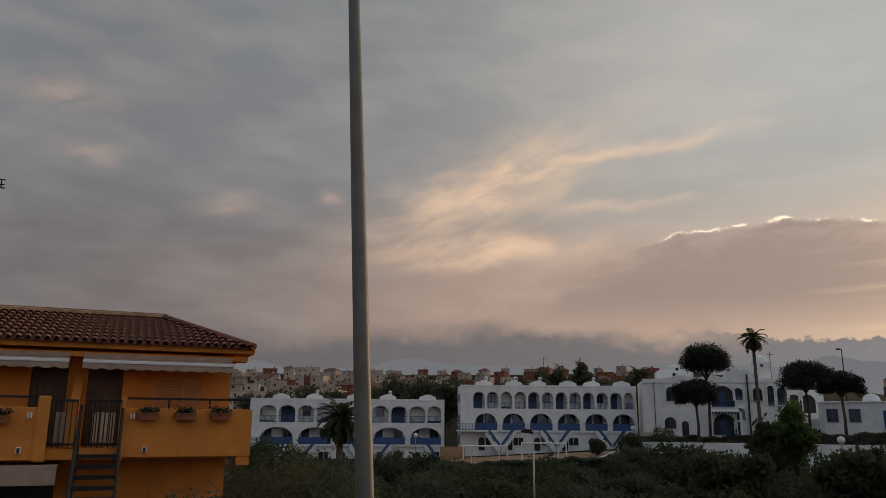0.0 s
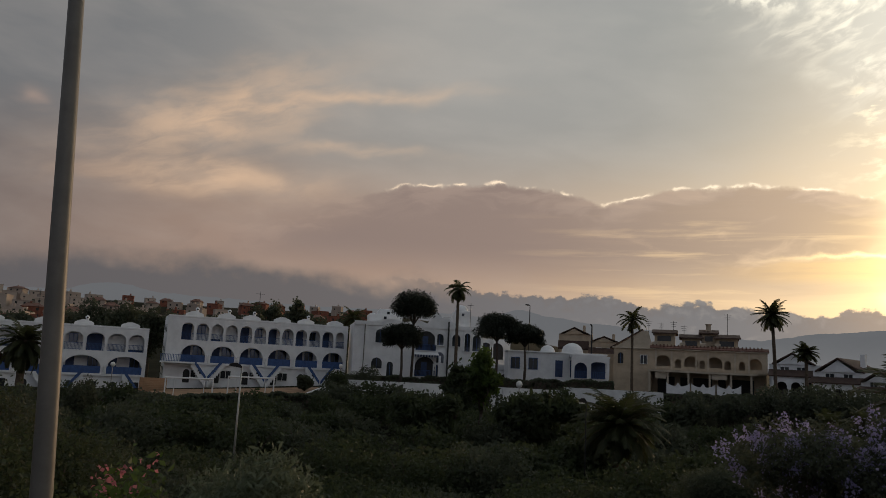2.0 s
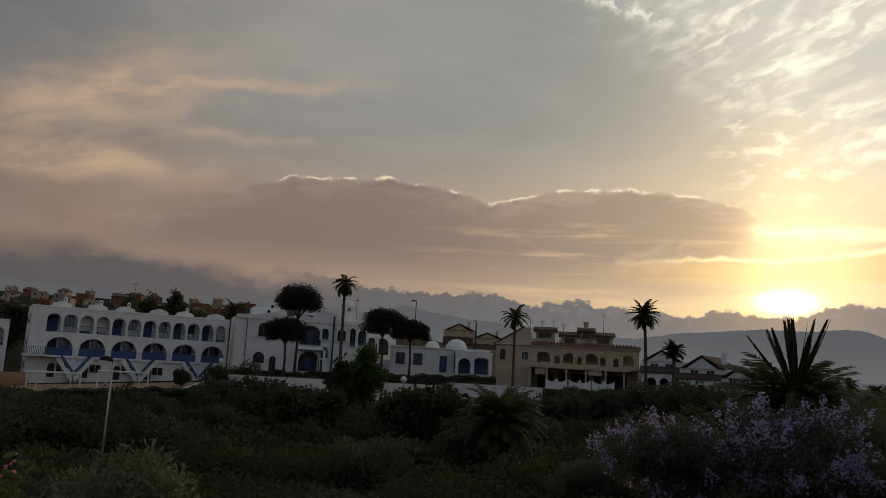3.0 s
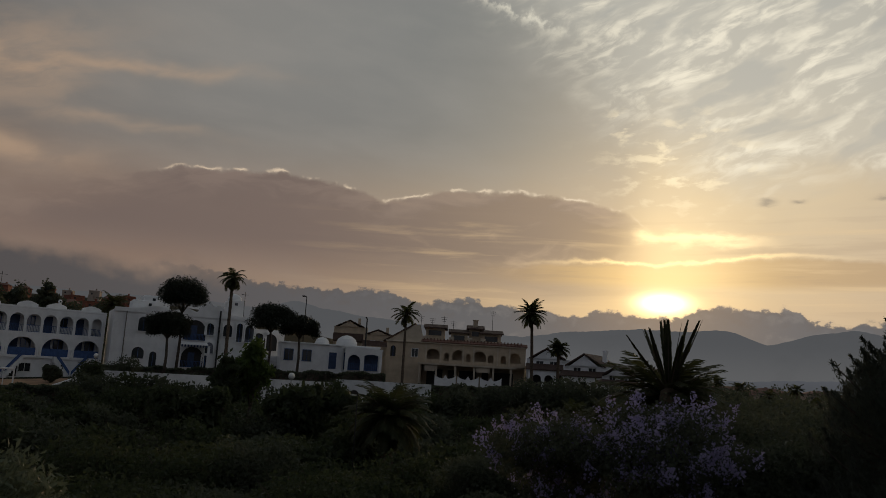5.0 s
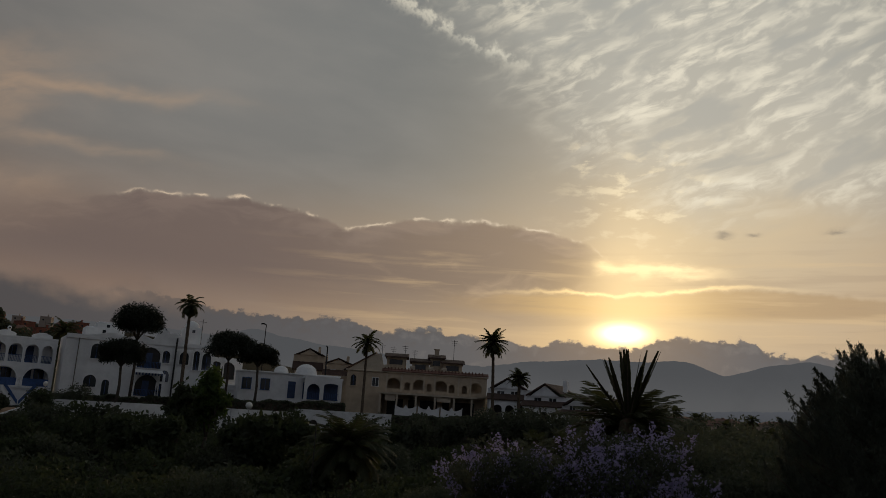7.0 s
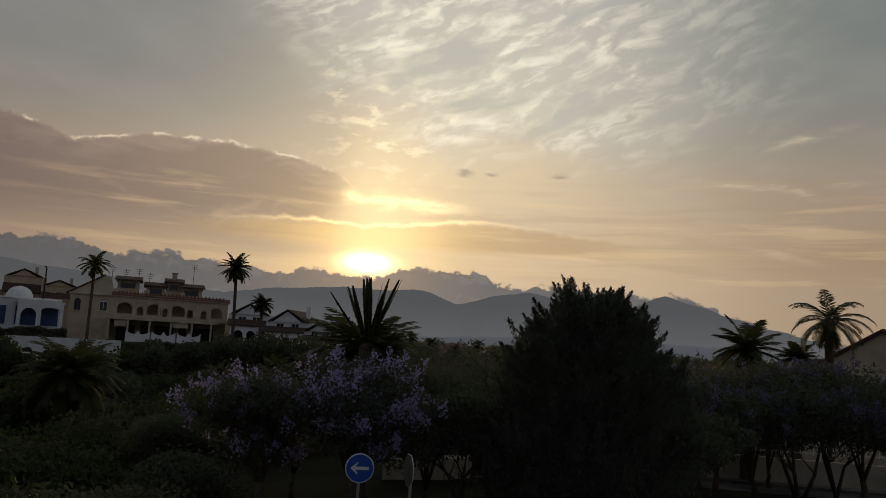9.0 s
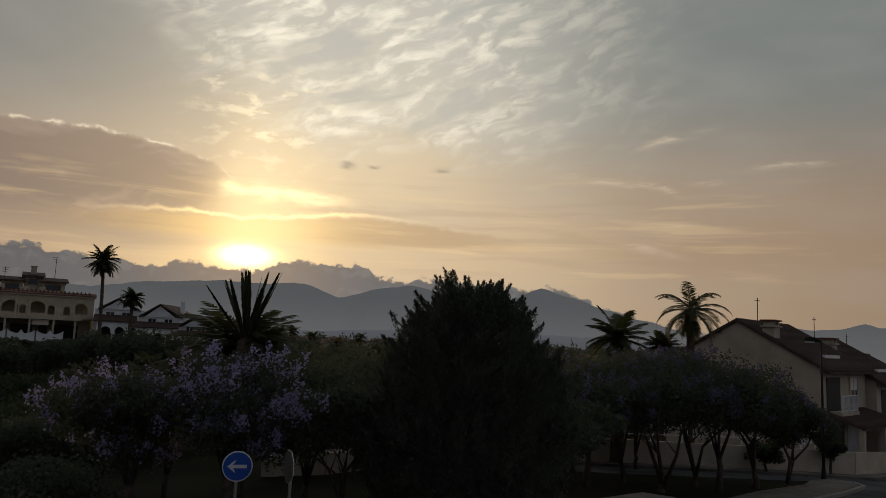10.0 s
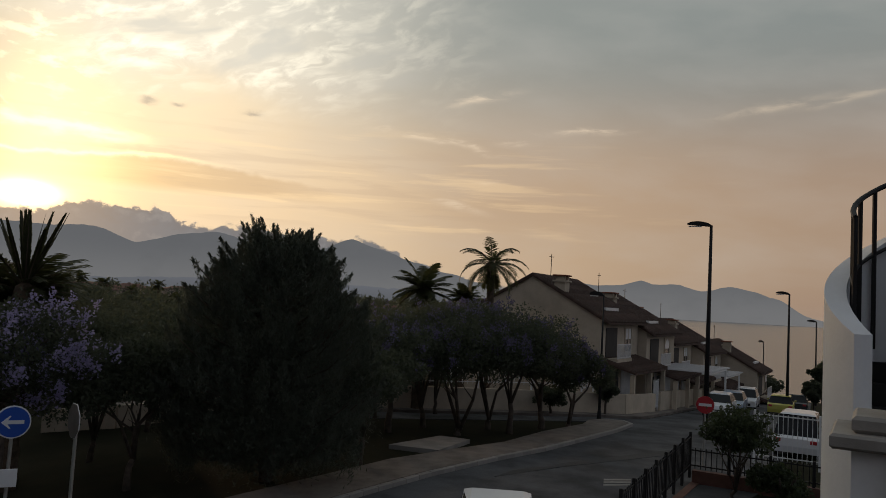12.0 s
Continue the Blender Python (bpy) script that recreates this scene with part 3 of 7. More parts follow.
ridge([(84, 0.4), (88.2, 1.1), (91, 1.95), (92.5, 2.1), (94, 1.95), (95.4, 2.0), (97.1, 2.45), (98, 2.2), (99.7, 2.25), (101.3, 1.85), (103.2, 2.25), (104.8, 2.0), (106.1, 1.55), (108.6, 0.3), (110, -0.05), (112, -0.2)], 4600, 8, 0.05, "blue-grey headland across the bay", FAR_HAZE, -12.5)
ridge([(54, -0.1), (58, 0.5), (62, 0.75), (66, 0.95), (72, 1.0), (77, 0.95), (82, 0.7), (88, 0.3), (91, -0.4)], 1500, 11, 0.10, "hazy low coastal plain with trees", haze_glow_material("near_plain_haze", (0.085, 0.09, 0.10), (0.10, 0.105, 0.12), 40.0), -14)


def sheet(name, outline, lift, mat, label, category, step=1.5):
    """A paved area following the ground, with a thickness."""
    bm = bmesh.new()
    vs = [bm.verts.new((x, y, 0)) for x, y in outline]
    bm.faces.new(vs)
    bmesh.ops.triangulate(bm, faces=bm.faces[:])
    for _ in range(6):
        long = [e for e in bm.edges if e.calc_length() > step * 2.5]
        if not long:
            break
        bmesh.ops.subdivide_edges(bm, edges=long, cuts=1)
        bmesh.ops.triangulate(bm, faces=bm.faces[:])
    for v in bm.verts:
        v.co.z = land(v.co.x, v.co.y) + lift
    bmesh.ops.recalc_face_normals(bm, faces=bm.faces[:])
    ext = bmesh.ops.extrude_face_region(bm, geom=bm.faces[:])
    for v in ext["geom"]:
        if isinstance(v, bmesh.types.BMVert):
            v.co.z -= lift + 0.12
    bmesh.ops.recalc_face_normals(bm, faces=bm.faces[:])
    me = bpy.data.meshes.new(name)
    bm.to_mesh(me)
    bm.free()
    me.materials.append(mat)
    return tagged(new(name, me), label, category, kind="structure")


# street to the sea, with the side street behind the park strip
KERB_LINE = [(14.0, 7.2), (20.0, 4.5), (22.9, 3.1), (26.0, 1.3), (28.9, -0.3), (33.1, -2.2), (36.5, -3.7), (39.4, -4.7), (40.4, -4.4), (40.5, -3.5)]
sheet("road", [(4, 11)] + KERB_LINE + [(35.0, 6.0), (29.0, 17.0), (31.8, 18.5), (37.4, 6.2), (42.2, -3.2), (43.6, -5.9), (49.3, -8.3), (60, -12.6), (88, -23.0), (88, -29.5), (56, -18.6), (26, -7.5), (18, -3.6), (8, -1)], 0.03, ASPHALT, "worn grey asphalt street running down to the sea", "road")
sheet("pavement", [(x + 0.05, y + 0.15) for x, y in KERB_LINE] + [(39.6, -2.6), (37.6, -2.2), (33.7, -0.3), (29.6, 1.2), (26.8, 2.9), (24.3, 4.6), (20.9, 6.2), (14.6, 9.2)], 0.15, PAVE, "pale concrete pavement along the planted strip", "pavement")
sheet("pavement_far", [(31.95, 18.6), (37.55, 6.3), (42.35, -3.1), (43.75, -5.75), (49.4, -8.15), (60, -12.4), (88, -22.8), (88, -21.4), (60, -11.0), (49.8, -6.8), (44.6, -4.6), (43.5, -2.4), (38.7, 6.6), (33.0, 19.2)], 0.15, PAVE, "concrete pavement along the row houses", "pavement")
sheet("concrete_pad", [(26.6, 5.1), (29.7, 3.7), (29.4, 2.5), (26.3, 3.3)], 0.158, KERB, "pale concrete slab set in the pavement", "slab")

# ---- houses on the hillside ----
def rail_panel(parent, name, x0, x1, y, z, h, mat, gap=0.14, bar=0.018, label=""):
    g = Geo()
    g.box(x0, y - 0.025, z + h - 0.05, x1, y + 0.025, z + h)
    g.box(x0, y - 0.02, z + 0.06, x1, y + 0.02, z + 0.10)
    n = max(1, int((x1 - x0) / gap))
    for i in range(n + 1):
        x = x0 + (x1 - x0) * i / n
        g.box(x - bar, y - bar, z, x + bar, y + bar, z + h)
    return part(name, g, mat, parent, label)


def chimney_dome(parent, x, y, z, s=1.0, kind=0):
    """Whitewashed roof turret with curved shoulders."""
    g = Geo()
    w = 0.95 * s
    out = [(x - w, z - 0.05), (x + w, z - 0.05), (x + w, z + 0.42)]
    out += [(x + w * (0.95 - 0.35 * k / 4), z + 0.42 + 0.22 * math.sin(math.pi / 2 * k / 4)) for k in range(1, 5)]
    out += [(x + w * 0.5 * math.cos(math.pi * k / 10), z + 0.62 + 0.2 * math.sin(math.pi * k / 10)) for k in range(1, 10)]
    out += [(x - w * (0.6 + 0.35 * k / 4), z + 0.64 - 0.22 * (1 - math.cos(math.pi / 2 * k / 4))) for k in range(0, 5)]
    g.extrude_xz(out, y - 0.4, y + 0.4)
    ob = part("roof_turret", g, WHITE, parent)
    if kind:
        pot = Geo()
        pot.lathe(x + 0.35, y, [(0.2, z + 0.6), (0.2, z + 0.95), (0.26, z + 1.05), (0.25, z + 1.2), (0.1, z + 1.36)], 12)
        part("chimney_pot", pot, WHITE, ob)
        # small dark block painting the shade of the flue mouth
        hole = Geo()
        hole.box(x + 0.26, y - 0.29, z + 0.98, x + 0.44, y - 0.22, z + 1.18)
        part("flue_opening", hole, DARK, ob)
    return ob


def window(parent, x, z, w, h, y, arch=False, mat=None, frame_mat=None, bars=True):
    """A window with frame, recessed pane and sill."""
    f = Geo()
    if arch:
        f.arch_wall(x - w / 2 - 0.08, x + w / 2 + 0.08, z, z + h + 0.1, [(x - w / 2, x + w / 2, z + h - w / 2, w / 2, z + 0.05)], y - 0.05, y + 0.06)
    else:
        for a in ((x - w / 2 - 0.07, z, x - w / 2, z + h), (x + w / 2, z, x + w / 2 + 0.07, z + h), (x - w / 2 - 0.07, z + h, x + w / 2 + 0.07, z + h + 0.08), (x - w / 2 - 0.12, z - 0.07, x + w / 2 + 0.12, z)):
            f.box(a[0], y - 0.05, a[1], a[2], y + 0.05, a[3])
        f.box(x - 0.03, y - 0.04, z, x + 0.03, y + 0.04, z + h)
    ob = part("window", f, frame_mat or WHITE2, parent)
    p = Geo()
    p.box(x - w / 2, y + 0.0, z, x + w / 2, y + 0.02, z + h)
    part("pane", p, mat or GLASS, ob)
    return ob


def stairs(parent, x, z, up, width, direction, y):
    """An outside stair along the front, white steps with a solid blue side rail."""
    n, run = 9, 2.05
    r = Geo()
    ob = part("outside_stair", Geo().box(min(x, x + direction * run) + 0.02, y - 0.05, z - 0.3, max(x, x + direction * run) - 0.02, y, z + 0.05), WHITE, parent, "white rendered outside stair")
    for i in range(n):
        a = x + direction * run * i / n
        b = x + direction * run * (i + 1) / n
        top = z + up * (n - i) / n
        part("step", Geo().box(min(a, b), y - width, top - 0.75, max(a, b), y - 0.05, top), WHITE, ob)
    e = x + direction * run
    side = [(x, z + up + 0.3), (e, z + 0.45), (e, z + 0.95), (x, z + up + 0.9)]
    if direction < 0:
        side = side[::-1]
    r.extrude_xz(side, y - width - 0.06, y - width)
    part("stair_rail", r, BLUE, ob, "blue painted stair side rail")
    return ob


def arch_bays(parent, name, x0, x1, z0, z1, openings, y0, y1, mat, n=12):
    """An arcade, one part for each arch with half its piers."""
    mids = [x0] + [(a[1] + b[0]) / 2 for a, b in zip(openings, openings[1:])] + [x1]
    for o, a, b in zip(openings, mids, mids[1:]):
        part(name, Geo().arch_wall(a, b, z0, z1, [o], y0, y1, n), mat, parent)


def arcade_block(name, b0, d0, b1, d1, z, bays, label, side=1.0, seed=1, depth=9.0):
    """White three-storey apartment block with two arcaded galleries."""
    rng = random.Random(seed)
    house, L = facade(name, b0, d0, b1, d1, z, label, "apartment building", "white arcaded blocks")
    s1, s2, s3, top = 2.75, 5.7, 8.55, 8.95
    w = (L - side) / bays
    g = Geo()
    g.box(0, 1.9, -2, L, depth, s3)
    g.box(0, 0, -2, 0.35, 2.0, s3)
    g.box(L - 0.35, 0, -2, L, 2.0, s3)
    g.box(0, -0.02, s3, L, depth, s3 + 0.12)
    part("wall", g, WHITE, house)
    p = Geo()
    p.box(0, -0.03, s3 + 0.12, L, 0.25, top, chamfer=0.03)
    p.box(0, depth - 0.25, s3 + 0.12, L, depth, top, chamfer=0.03)
    p.box(0, 0.25, s3 + 0.12, 0.25, depth - 0.25, top)
    p.box(L - 0.25, 0.25, s3 + 0.12, L, depth - 0.25, top)
    part("parapet", p, WHITE, house)
    ops = []
    for i in range(2 * bays):
        x = side + w / 2 * i
        ops.append((x + 0.17, x + w / 2 - 0.17, s2 + 1.45, 0.86, s2))
    arch_bays(house, "upper_arch", 0.35, L - 0.35, s2 - 0.28, s3, [o if o[1] < L - 0.4 else (o[0], L - 0.45, o[2], o[3], o[4]) for o in ops], -0.02, 0.28, WHITE, 12)
    ops = []
    for i in range(bays):
        x = side + w * i
        ops.append((x + 0.36, min(x + w - 0.36, L - 0.45), s1 + 0.78, 1.52, s1))
    arch_bays(house, "lower_arch", 0.35, L - 0.35, s1 - 0.28, s2 - 0.28, ops, -0.02, 0.32, WHITE, 14)
    sl = Geo()
    sl.box(0.35, 0.28, s2 - 0.25, L - 0.35, 1.9, s2)
    sl.box(0.35, 0.32, s1 - 0.25, L - 0.35, 1.9, s1)
    part("gallery_floor", sl, WHITE2, house)
    gw = Geo()
    gw.box(0.35, 0.25, -2, L - 0.35, 1.95, s1 - 0.29)
    part("ground_floor_wall", gw, WHITE, house)
    for i in range(2 * bays):
        x = side + w / 2 * i
        rail_panel(house, "upper_railing", x + 0.17, min(x + w / 2 - 0.17, L - 0.46), 0.12, s2, 0.92, BLUE, 0.16, 0.02)
        d = Geo()
        if (i + seed) % 2 == 0:
            d.box(x + 0.35, 1.84, s2, x + w / 2 - 0.35, 1.9, s2 + 2.15)
            part("door", d, BLUE_DARK, house, "dark blue door")
        else:
            window(house, x + w / 4, s2 + 0.95, 0.9, 1.1, 1.86, frame_mat=BLUE)
        if rng.random() < 0.3:
            k = Geo()
            k.box(x + 0.3, 1.2, s2 + 0.3, x + w / 2 - 0.3, 1.25, s2 + 2.1)
            part("blind", k, WHITE2, house, "half-lowered pale blind")
    for i in range(bays):
        x = side + w * i
        b = Geo()
        b.box(x + 0.36, 0.06, s1, min(x + w - 0.36, L - 0.46), 0.16, s1 + 0.95)
        part("lower_balustrade", b, BLUE, house, "blue painted balustrade")
        d = Geo()
        d.box(x + 0.7, 1.84, s1, x + 1.7, 1.9, s1 + 2.15)
        part("door", d, BLUE_DARK, house, "dark blue door")
        window(house, x + w - 1.25, s1 + 0.9, 1.1, 1.2, 1.86, frame_mat=BLUE)
        c = Geo()
        for q in (x + 0.12, x - 0.12):
            if q > 0.3:
                c.tube([(q, -0.04, s1 - 0.1), (q, -0.04, s1 + 1.0)], 0.09, 8)
        if len(c.v):
            part("column", c, WHITE, house)
        # ground floor: arched door and window
        dd = Geo()
        pts = [(x + 0.9, -2)] + [(x + 1.32 - 0.42 * math.cos(math.pi * k / 8), 1.35 + 0.42 * math.sin(math.pi * k / 8)) for k in range(9)] + [(x + 1.74, -2)]
        dd.extrude_xz([(px, max(pz, 0.0)) for px, pz in pts], 0.19, 0.26)
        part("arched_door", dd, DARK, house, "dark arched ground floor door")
        window(house, x + w - 1.3, 0.75, 1.3, 1.0, 0.22, frame_mat=WHITE2)
        # stair, paired with its neighbour
        if i % 2 == 0:
            stairs(house, x + w * 0.45, 0, s1, 1.1, 1, 0.2)
        else:
            stairs(house, x + w * 0.55, 0, s1, 1.1, -1, 0.2)
        if i % 2 == (seed % 2):
            chimney_dome(house, x + w * 0.45, 1.5, top - 0.1, 1.25, 1)
        else:
            chimney_dome(house, x + w * 0.55, 1.2, top - 0.1, 1.25, (i + seed) % 3 == 0)
    bal = Geo()
    bal.box(-0.6, -1.2, s1 - 0.2, side + 2.2, 0.25, s1)
    part("balcony", bal, WHITE, house)
    rail_panel(house, "balcony_railing", -0.6, side + 2.2, -1.15, s1, 0.95, BLUE, 0.2, 0.03)
    # side windows
    for k in range(2):
        for zz in (0.8, s1 + 0.9, s2 + 0.9):
            q = Geo()
            q.box(-0.04, 2.6 + 3.2 * k, zz, 0.02, 3.3 + 3.2 * k, zz + 1.15)
            part("side_window", q, GLASS, house)
    an = Geo()
    an.tube([(L * 0.5, 4, top - 0.4), (L * 0.5, 4, top + 4.4)], 0.03, 5)
    an.box(L * 0.5 - 0.6, 3.98, top + 4.0, L * 0.5 + 0.6, 4.02, top + 4.04)
    part("aerial", an, BLACK_IRON, house)
    return house, L


arcade_block("apartment_block", -14.8, 110, -0.7, 110, -0.3, 5, "white arcaded apartment block with blue railings and roof turrets", 1.2, 1)
arcade_block("apartment_block", 0.5, 108.5, 13.25, 112.5, 1.75, 6, "long white arcaded apartment block with blue doors above a lawn", 1.6, 2)


def along(b0, d0, b1, d1):
    """Metres along a front at which a bearing meets it."""
    a, c = spot(b0, d0, 0), spot(b1, d1, 0)
    u = (c - a).normalized()

    def at(b):
        w = Vector((math.sin(radians(b)), math.cos(radians(b))))
        return -(a.x * w.y - a.y * w.x) / (u.x * w.y - u.y * w.x)
    return at


def arched_opening(house, x, z, w, h, y, mat, pane, flat=False):
    """A recessed opening with a rounded head and a raised surround."""
    r = 0.001 if flat else w / 2
    f = Geo()
    f.arch_wall(x - w / 2 - 0.16, x + w / 2 + 0.16, z - 0.08, z + h + 0.16, [(x - w / 2, x + w / 2, z + h - r, r, z)], y - 0.16, y - 0.004)
    o = part("arched_window", f, mat, house)
    # a DARK pane is a flat sheet painting the shade inside an open arch
    p = Geo()
    p.extrude_xz([(x - w / 2, z)] + [(x - w / 2 * math.cos(math.pi * k / 8), z + h - r + r * math.sin(math.pi * k / 8)) for k in range(9)] + [(x + w / 2, z)], y - 0.05, y - 0.006)
    part("pane", p, pane, o)
    if w < 2:
        part("mullion", Geo().box(x - 0.03, y - 0.09, z, x + 0.03, y - 0.05, z + h - r * 0.2), BLUE, o)
    return o


def villa():
    X = along(13.7, 108, 25.6, 112)
    house, L = facade("villa", 13.7, 108, 25.6, 112, 3.6, "large white villa with arched galleries and stepped roof parapets", "villa")
    g = Geo()
    g.box(0, 0, -2, X(23.4), 10, 7.6)
    g.box(X(23.4), 1.2, -2, L, 10, 6.4)
    part("wall", g, WHITE, house)
    for x0, x1, y0, z0, z1 in ((X(14.9), X(17.4), 2.2, 7.6, 9.1), (X(15.7), X(17.2), 3.4, 9.1, 9.9), (X(20.2), X(21.2), 3.0, 7.6, 8.9), (X(21.55), X(22.5), 1.4, 7.6, 10.2)):
        part("roof_storey", Geo().box(x0, y0, z0, x1, y0 + 4.5, z1, chamfer=0.06), WHITE, house)
        part("roof_window", Geo().box((x0 + x1) / 2 - 0.35, y0 - 0.03, z1 - 0.75, (x0 + x1) / 2 + 0.05, y0 + 0.05, z1 - 0.35), GLASS, house)
    dx = X(22.02)
    part("dome", Geo().lathe(dx, 3.4, [(1.0, 10.2), (1.0, 10.4), (0.9, 10.75), (0.62, 11.05), (0.2, 11.2)], 20), WHITE, house, smooth=True)
    par = Geo()
    end = X(23.4)
    curve = []
    for k in range(81):
        x = end * k / 80
        z = 7.85 + 0.55 * math.exp(-((x - X(18.4)) / 1.2) ** 2) + 1.75 * math.exp(-((x - X(19.75)) / 0.8) ** 4) + 1.2 * math.exp(-((x - X(20.6)) / 0.9) ** 4) + 0.5 * math.exp(-((x - X(16.4)) / 1.6) ** 2)
        curve.append((x, z))
    par.extrude_xz([(0, 7.3), (end, 7.3)] + curve[::-1], -0.14, 0.2)
    part("wavy_parapet", par, WHITE, house, "wavy white parapet")
    # upper and lower openings
    for b, z, w, h in ((15.66, 4.9, 1.3, 1.9), (17.55, 4.7, 2.1, 2.4), (20.13, 5.0, 1.1, 1.6), (21.37, 4.95, 1.2, 1.7), (22.2, 4.3, 0.8, 2.6), (22.9, 4.4, 1.2, 2.3), (20.18, 2.5, 1.2, 1.5), (20.0, 0.3, 0.8, 1.9), (15.5, 1.3, 1.5, 1.5), (16.5, 0.3, 0.9, 2.0)):
        arched_opening(house, X(b), z, w, h, 0, WHITE, GLASS if w < 2 else DARK)
    for z, h in ((4.15, 2.75), (0.5, 2.75)):
        x = X(19.1)
        arched_opening(house, x, z, 2.9, h, 0, WHITE, DARK)
        part("gallery_door", Geo().box(x - 0.55, -0.10, z, x + 0.3, -0.055, z + 2.0), BLUE_DARK, house)
        rail_panel(house, "railing", x - 1.45, x + 1.45, -0.2, z, 0.85, BLUE, 0.18, 0.02)
    x = X(19.1)
    aw = Geo()
    aw.add([(x - 1.8, -0.1, 3.85), (x + 1.8, -0.1, 3.85), (x + 1.8, -1.3, 3.45), (x - 1.8, -1.3, 3.45), (x - 1.8, -0.1, 3.93), (x + 1.8, -0.1, 3.93), (x + 1.8, -1.3, 3.53), (x - 1.8, -1.3, 3.53)], [(0, 1, 2, 3), (7, 6, 5, 4), (2, 6, 7, 3), (0, 3, 7, 4), (1, 5, 6, 2)])
    awn = part("awning", aw, SIGN_WHITE, house, "small striped blue and white awning")
    for k in range(9):
        part("stripe", Geo().box(x - 1.7 + 0.4 * k, -1.33, 3.2, x - 1.5 + 0.4 * k, -1.3, 3.5), BLUE_DARK, awn)
    for s in (-1.9, 1.9):
        part("porch_post", Geo().box(x + s - 0.15, -1.4, -1.5, x + s + 0.15, -1.1, 3.45), WHITE, house)
    for b in (23.75, 24.6):
        arched_opening(house, X(b), 3.4, 1.9, 2.4, 1.2, WHITE, DARK)
    part("terrace", Geo().box(X(22.9), -2.2, -2, L + 0.4, 1.0, 1.9), WHITE, house)
    part("terrace_parapet", Geo().box(X(22.9), -2.3, 1.9, L + 0.4, -2.1, 2.7, chamfer=0.04), WHITE, house)
    for b in (23.6, 24.8):
        arched_opening(house, X(b), -0.6, 1.5, 2.0, -2.2, WHITE, DARK)
    part("drainpipe", Geo().tube([(X(20.75), -0.25, 0.2), (X(20.75), -0.25, 8.4)], 0.12, 8), DARK, house)
    part("side_pipe", Geo().tube([(X(14.5), -0.1, 0.4), (X(14.5), -0.1, 7.4)], 0.06, 6), POLE_PAINT, house)
    ae = Geo()
    ae.tube([(X(22.7), 3, 7.5), (X(22.7), 3, 11.6)], 0.04, 5)
    ae.box(X(22.7) - 0.5, 2.98, 11.2, X(22.7) + 0.5, 3.02, 11.25)
    part("aerial", ae, BLACK_IRON, house)


villa()


def cottage():
    house, L = facade("cottage", 25.3, 104, 32.5, 106, 5.0, "low white cottage with blue shutters and two small domes", "cottage")
    g = Geo()
    g.box(0, 0, -3, L, 6, 3.1)
    g.box(8.3, -1.8, 2.7, L + 0.1, 0, 2.95)
    g.box(-0.1, -0.15, 3.1, L + 0.1, 6, 3.3, chamfer=0.03)
    part("wall", g, WHITE, house)
    for x, r in ((5.6, 1.0), (9.0, 1.5)):
        d = Geo()
        d.lathe(x, 2.0, [(r, 3.3), (r * 0.97, 3.3 + r * 0.25), (r * 0.8, 3.3 + r * 0.6), (r * 0.45, 3.3 + r * 0.85), (0.05, 3.3 + r * 0.95)], 20)
        part("dome", d, WHITE, house)
    po = Geo()
    po.arch_wall(8.3, L, -2, 2.7, [(8.7, 10.4, 1.2, 0.85, -1.9), (10.9, L - 0.4, 1.9, 0.3, -1.9)], -1.8, -1.6)
    part("porch_arches", po, WHITE, house)
    b = Geo()
    b.box(8.4, -0.1, 0, L - 0.2, -0.02, 2.3)
    part("porch_back", b, BLUE_DARK, house)
    for x in (1.0, 3.4):
        window(house, x, 0.9, 1.1, 1.4, -0.03, frame_mat=BLUE)
    dd = Geo()
    dd.box(6.4, -0.08, 0, 7.4, -0.01, 2.2)
    part("door", dd, BLUE_DARK, house)
    rail_panel(house, "porch_railing", 8.5, L - 0.3, -1.7, 0, 0.9, BLUE, 0.25, 0.03)


cottage()


def tiled_slab(geo, x0, x1, ya, za, yb, zb, thick=0.18):
    """A sloping roof plane from the eave (ya, za) to the ridge (yb, zb)."""
    geo.add([(x0, ya, za), (x1, ya, za), (x1, yb, zb), (x0, yb, zb), (x0, ya, za + thick), (x1, ya, za + thick), (x1, yb, zb + thick), (x0, yb, zb + thick)],
            [(3, 2, 1, 0), (4, 5, 6, 7), (0, 1, 5, 4), (1, 2, 6, 5), (2, 3, 7, 6), (3, 0, 4, 7)])


def tile_rows(roof, x0, x1, ya, za, yb, zb, thick, pitch, mat):
    """Rows of barrel tiles up a slope, each its own piece."""
    n = int((x1 - x0) / pitch)
    me = Geo().tube([(0, ya - 0.02, za + thick), (0, yb, zb + thick)], pitch * 0.28, 6).mesh("roof_tile", mat)
    for i in range(n):
        o = part("roof_tile", me, mat, roof)
        o.location.x = x0 + (i + 0.5) * (x1 - x0) / n


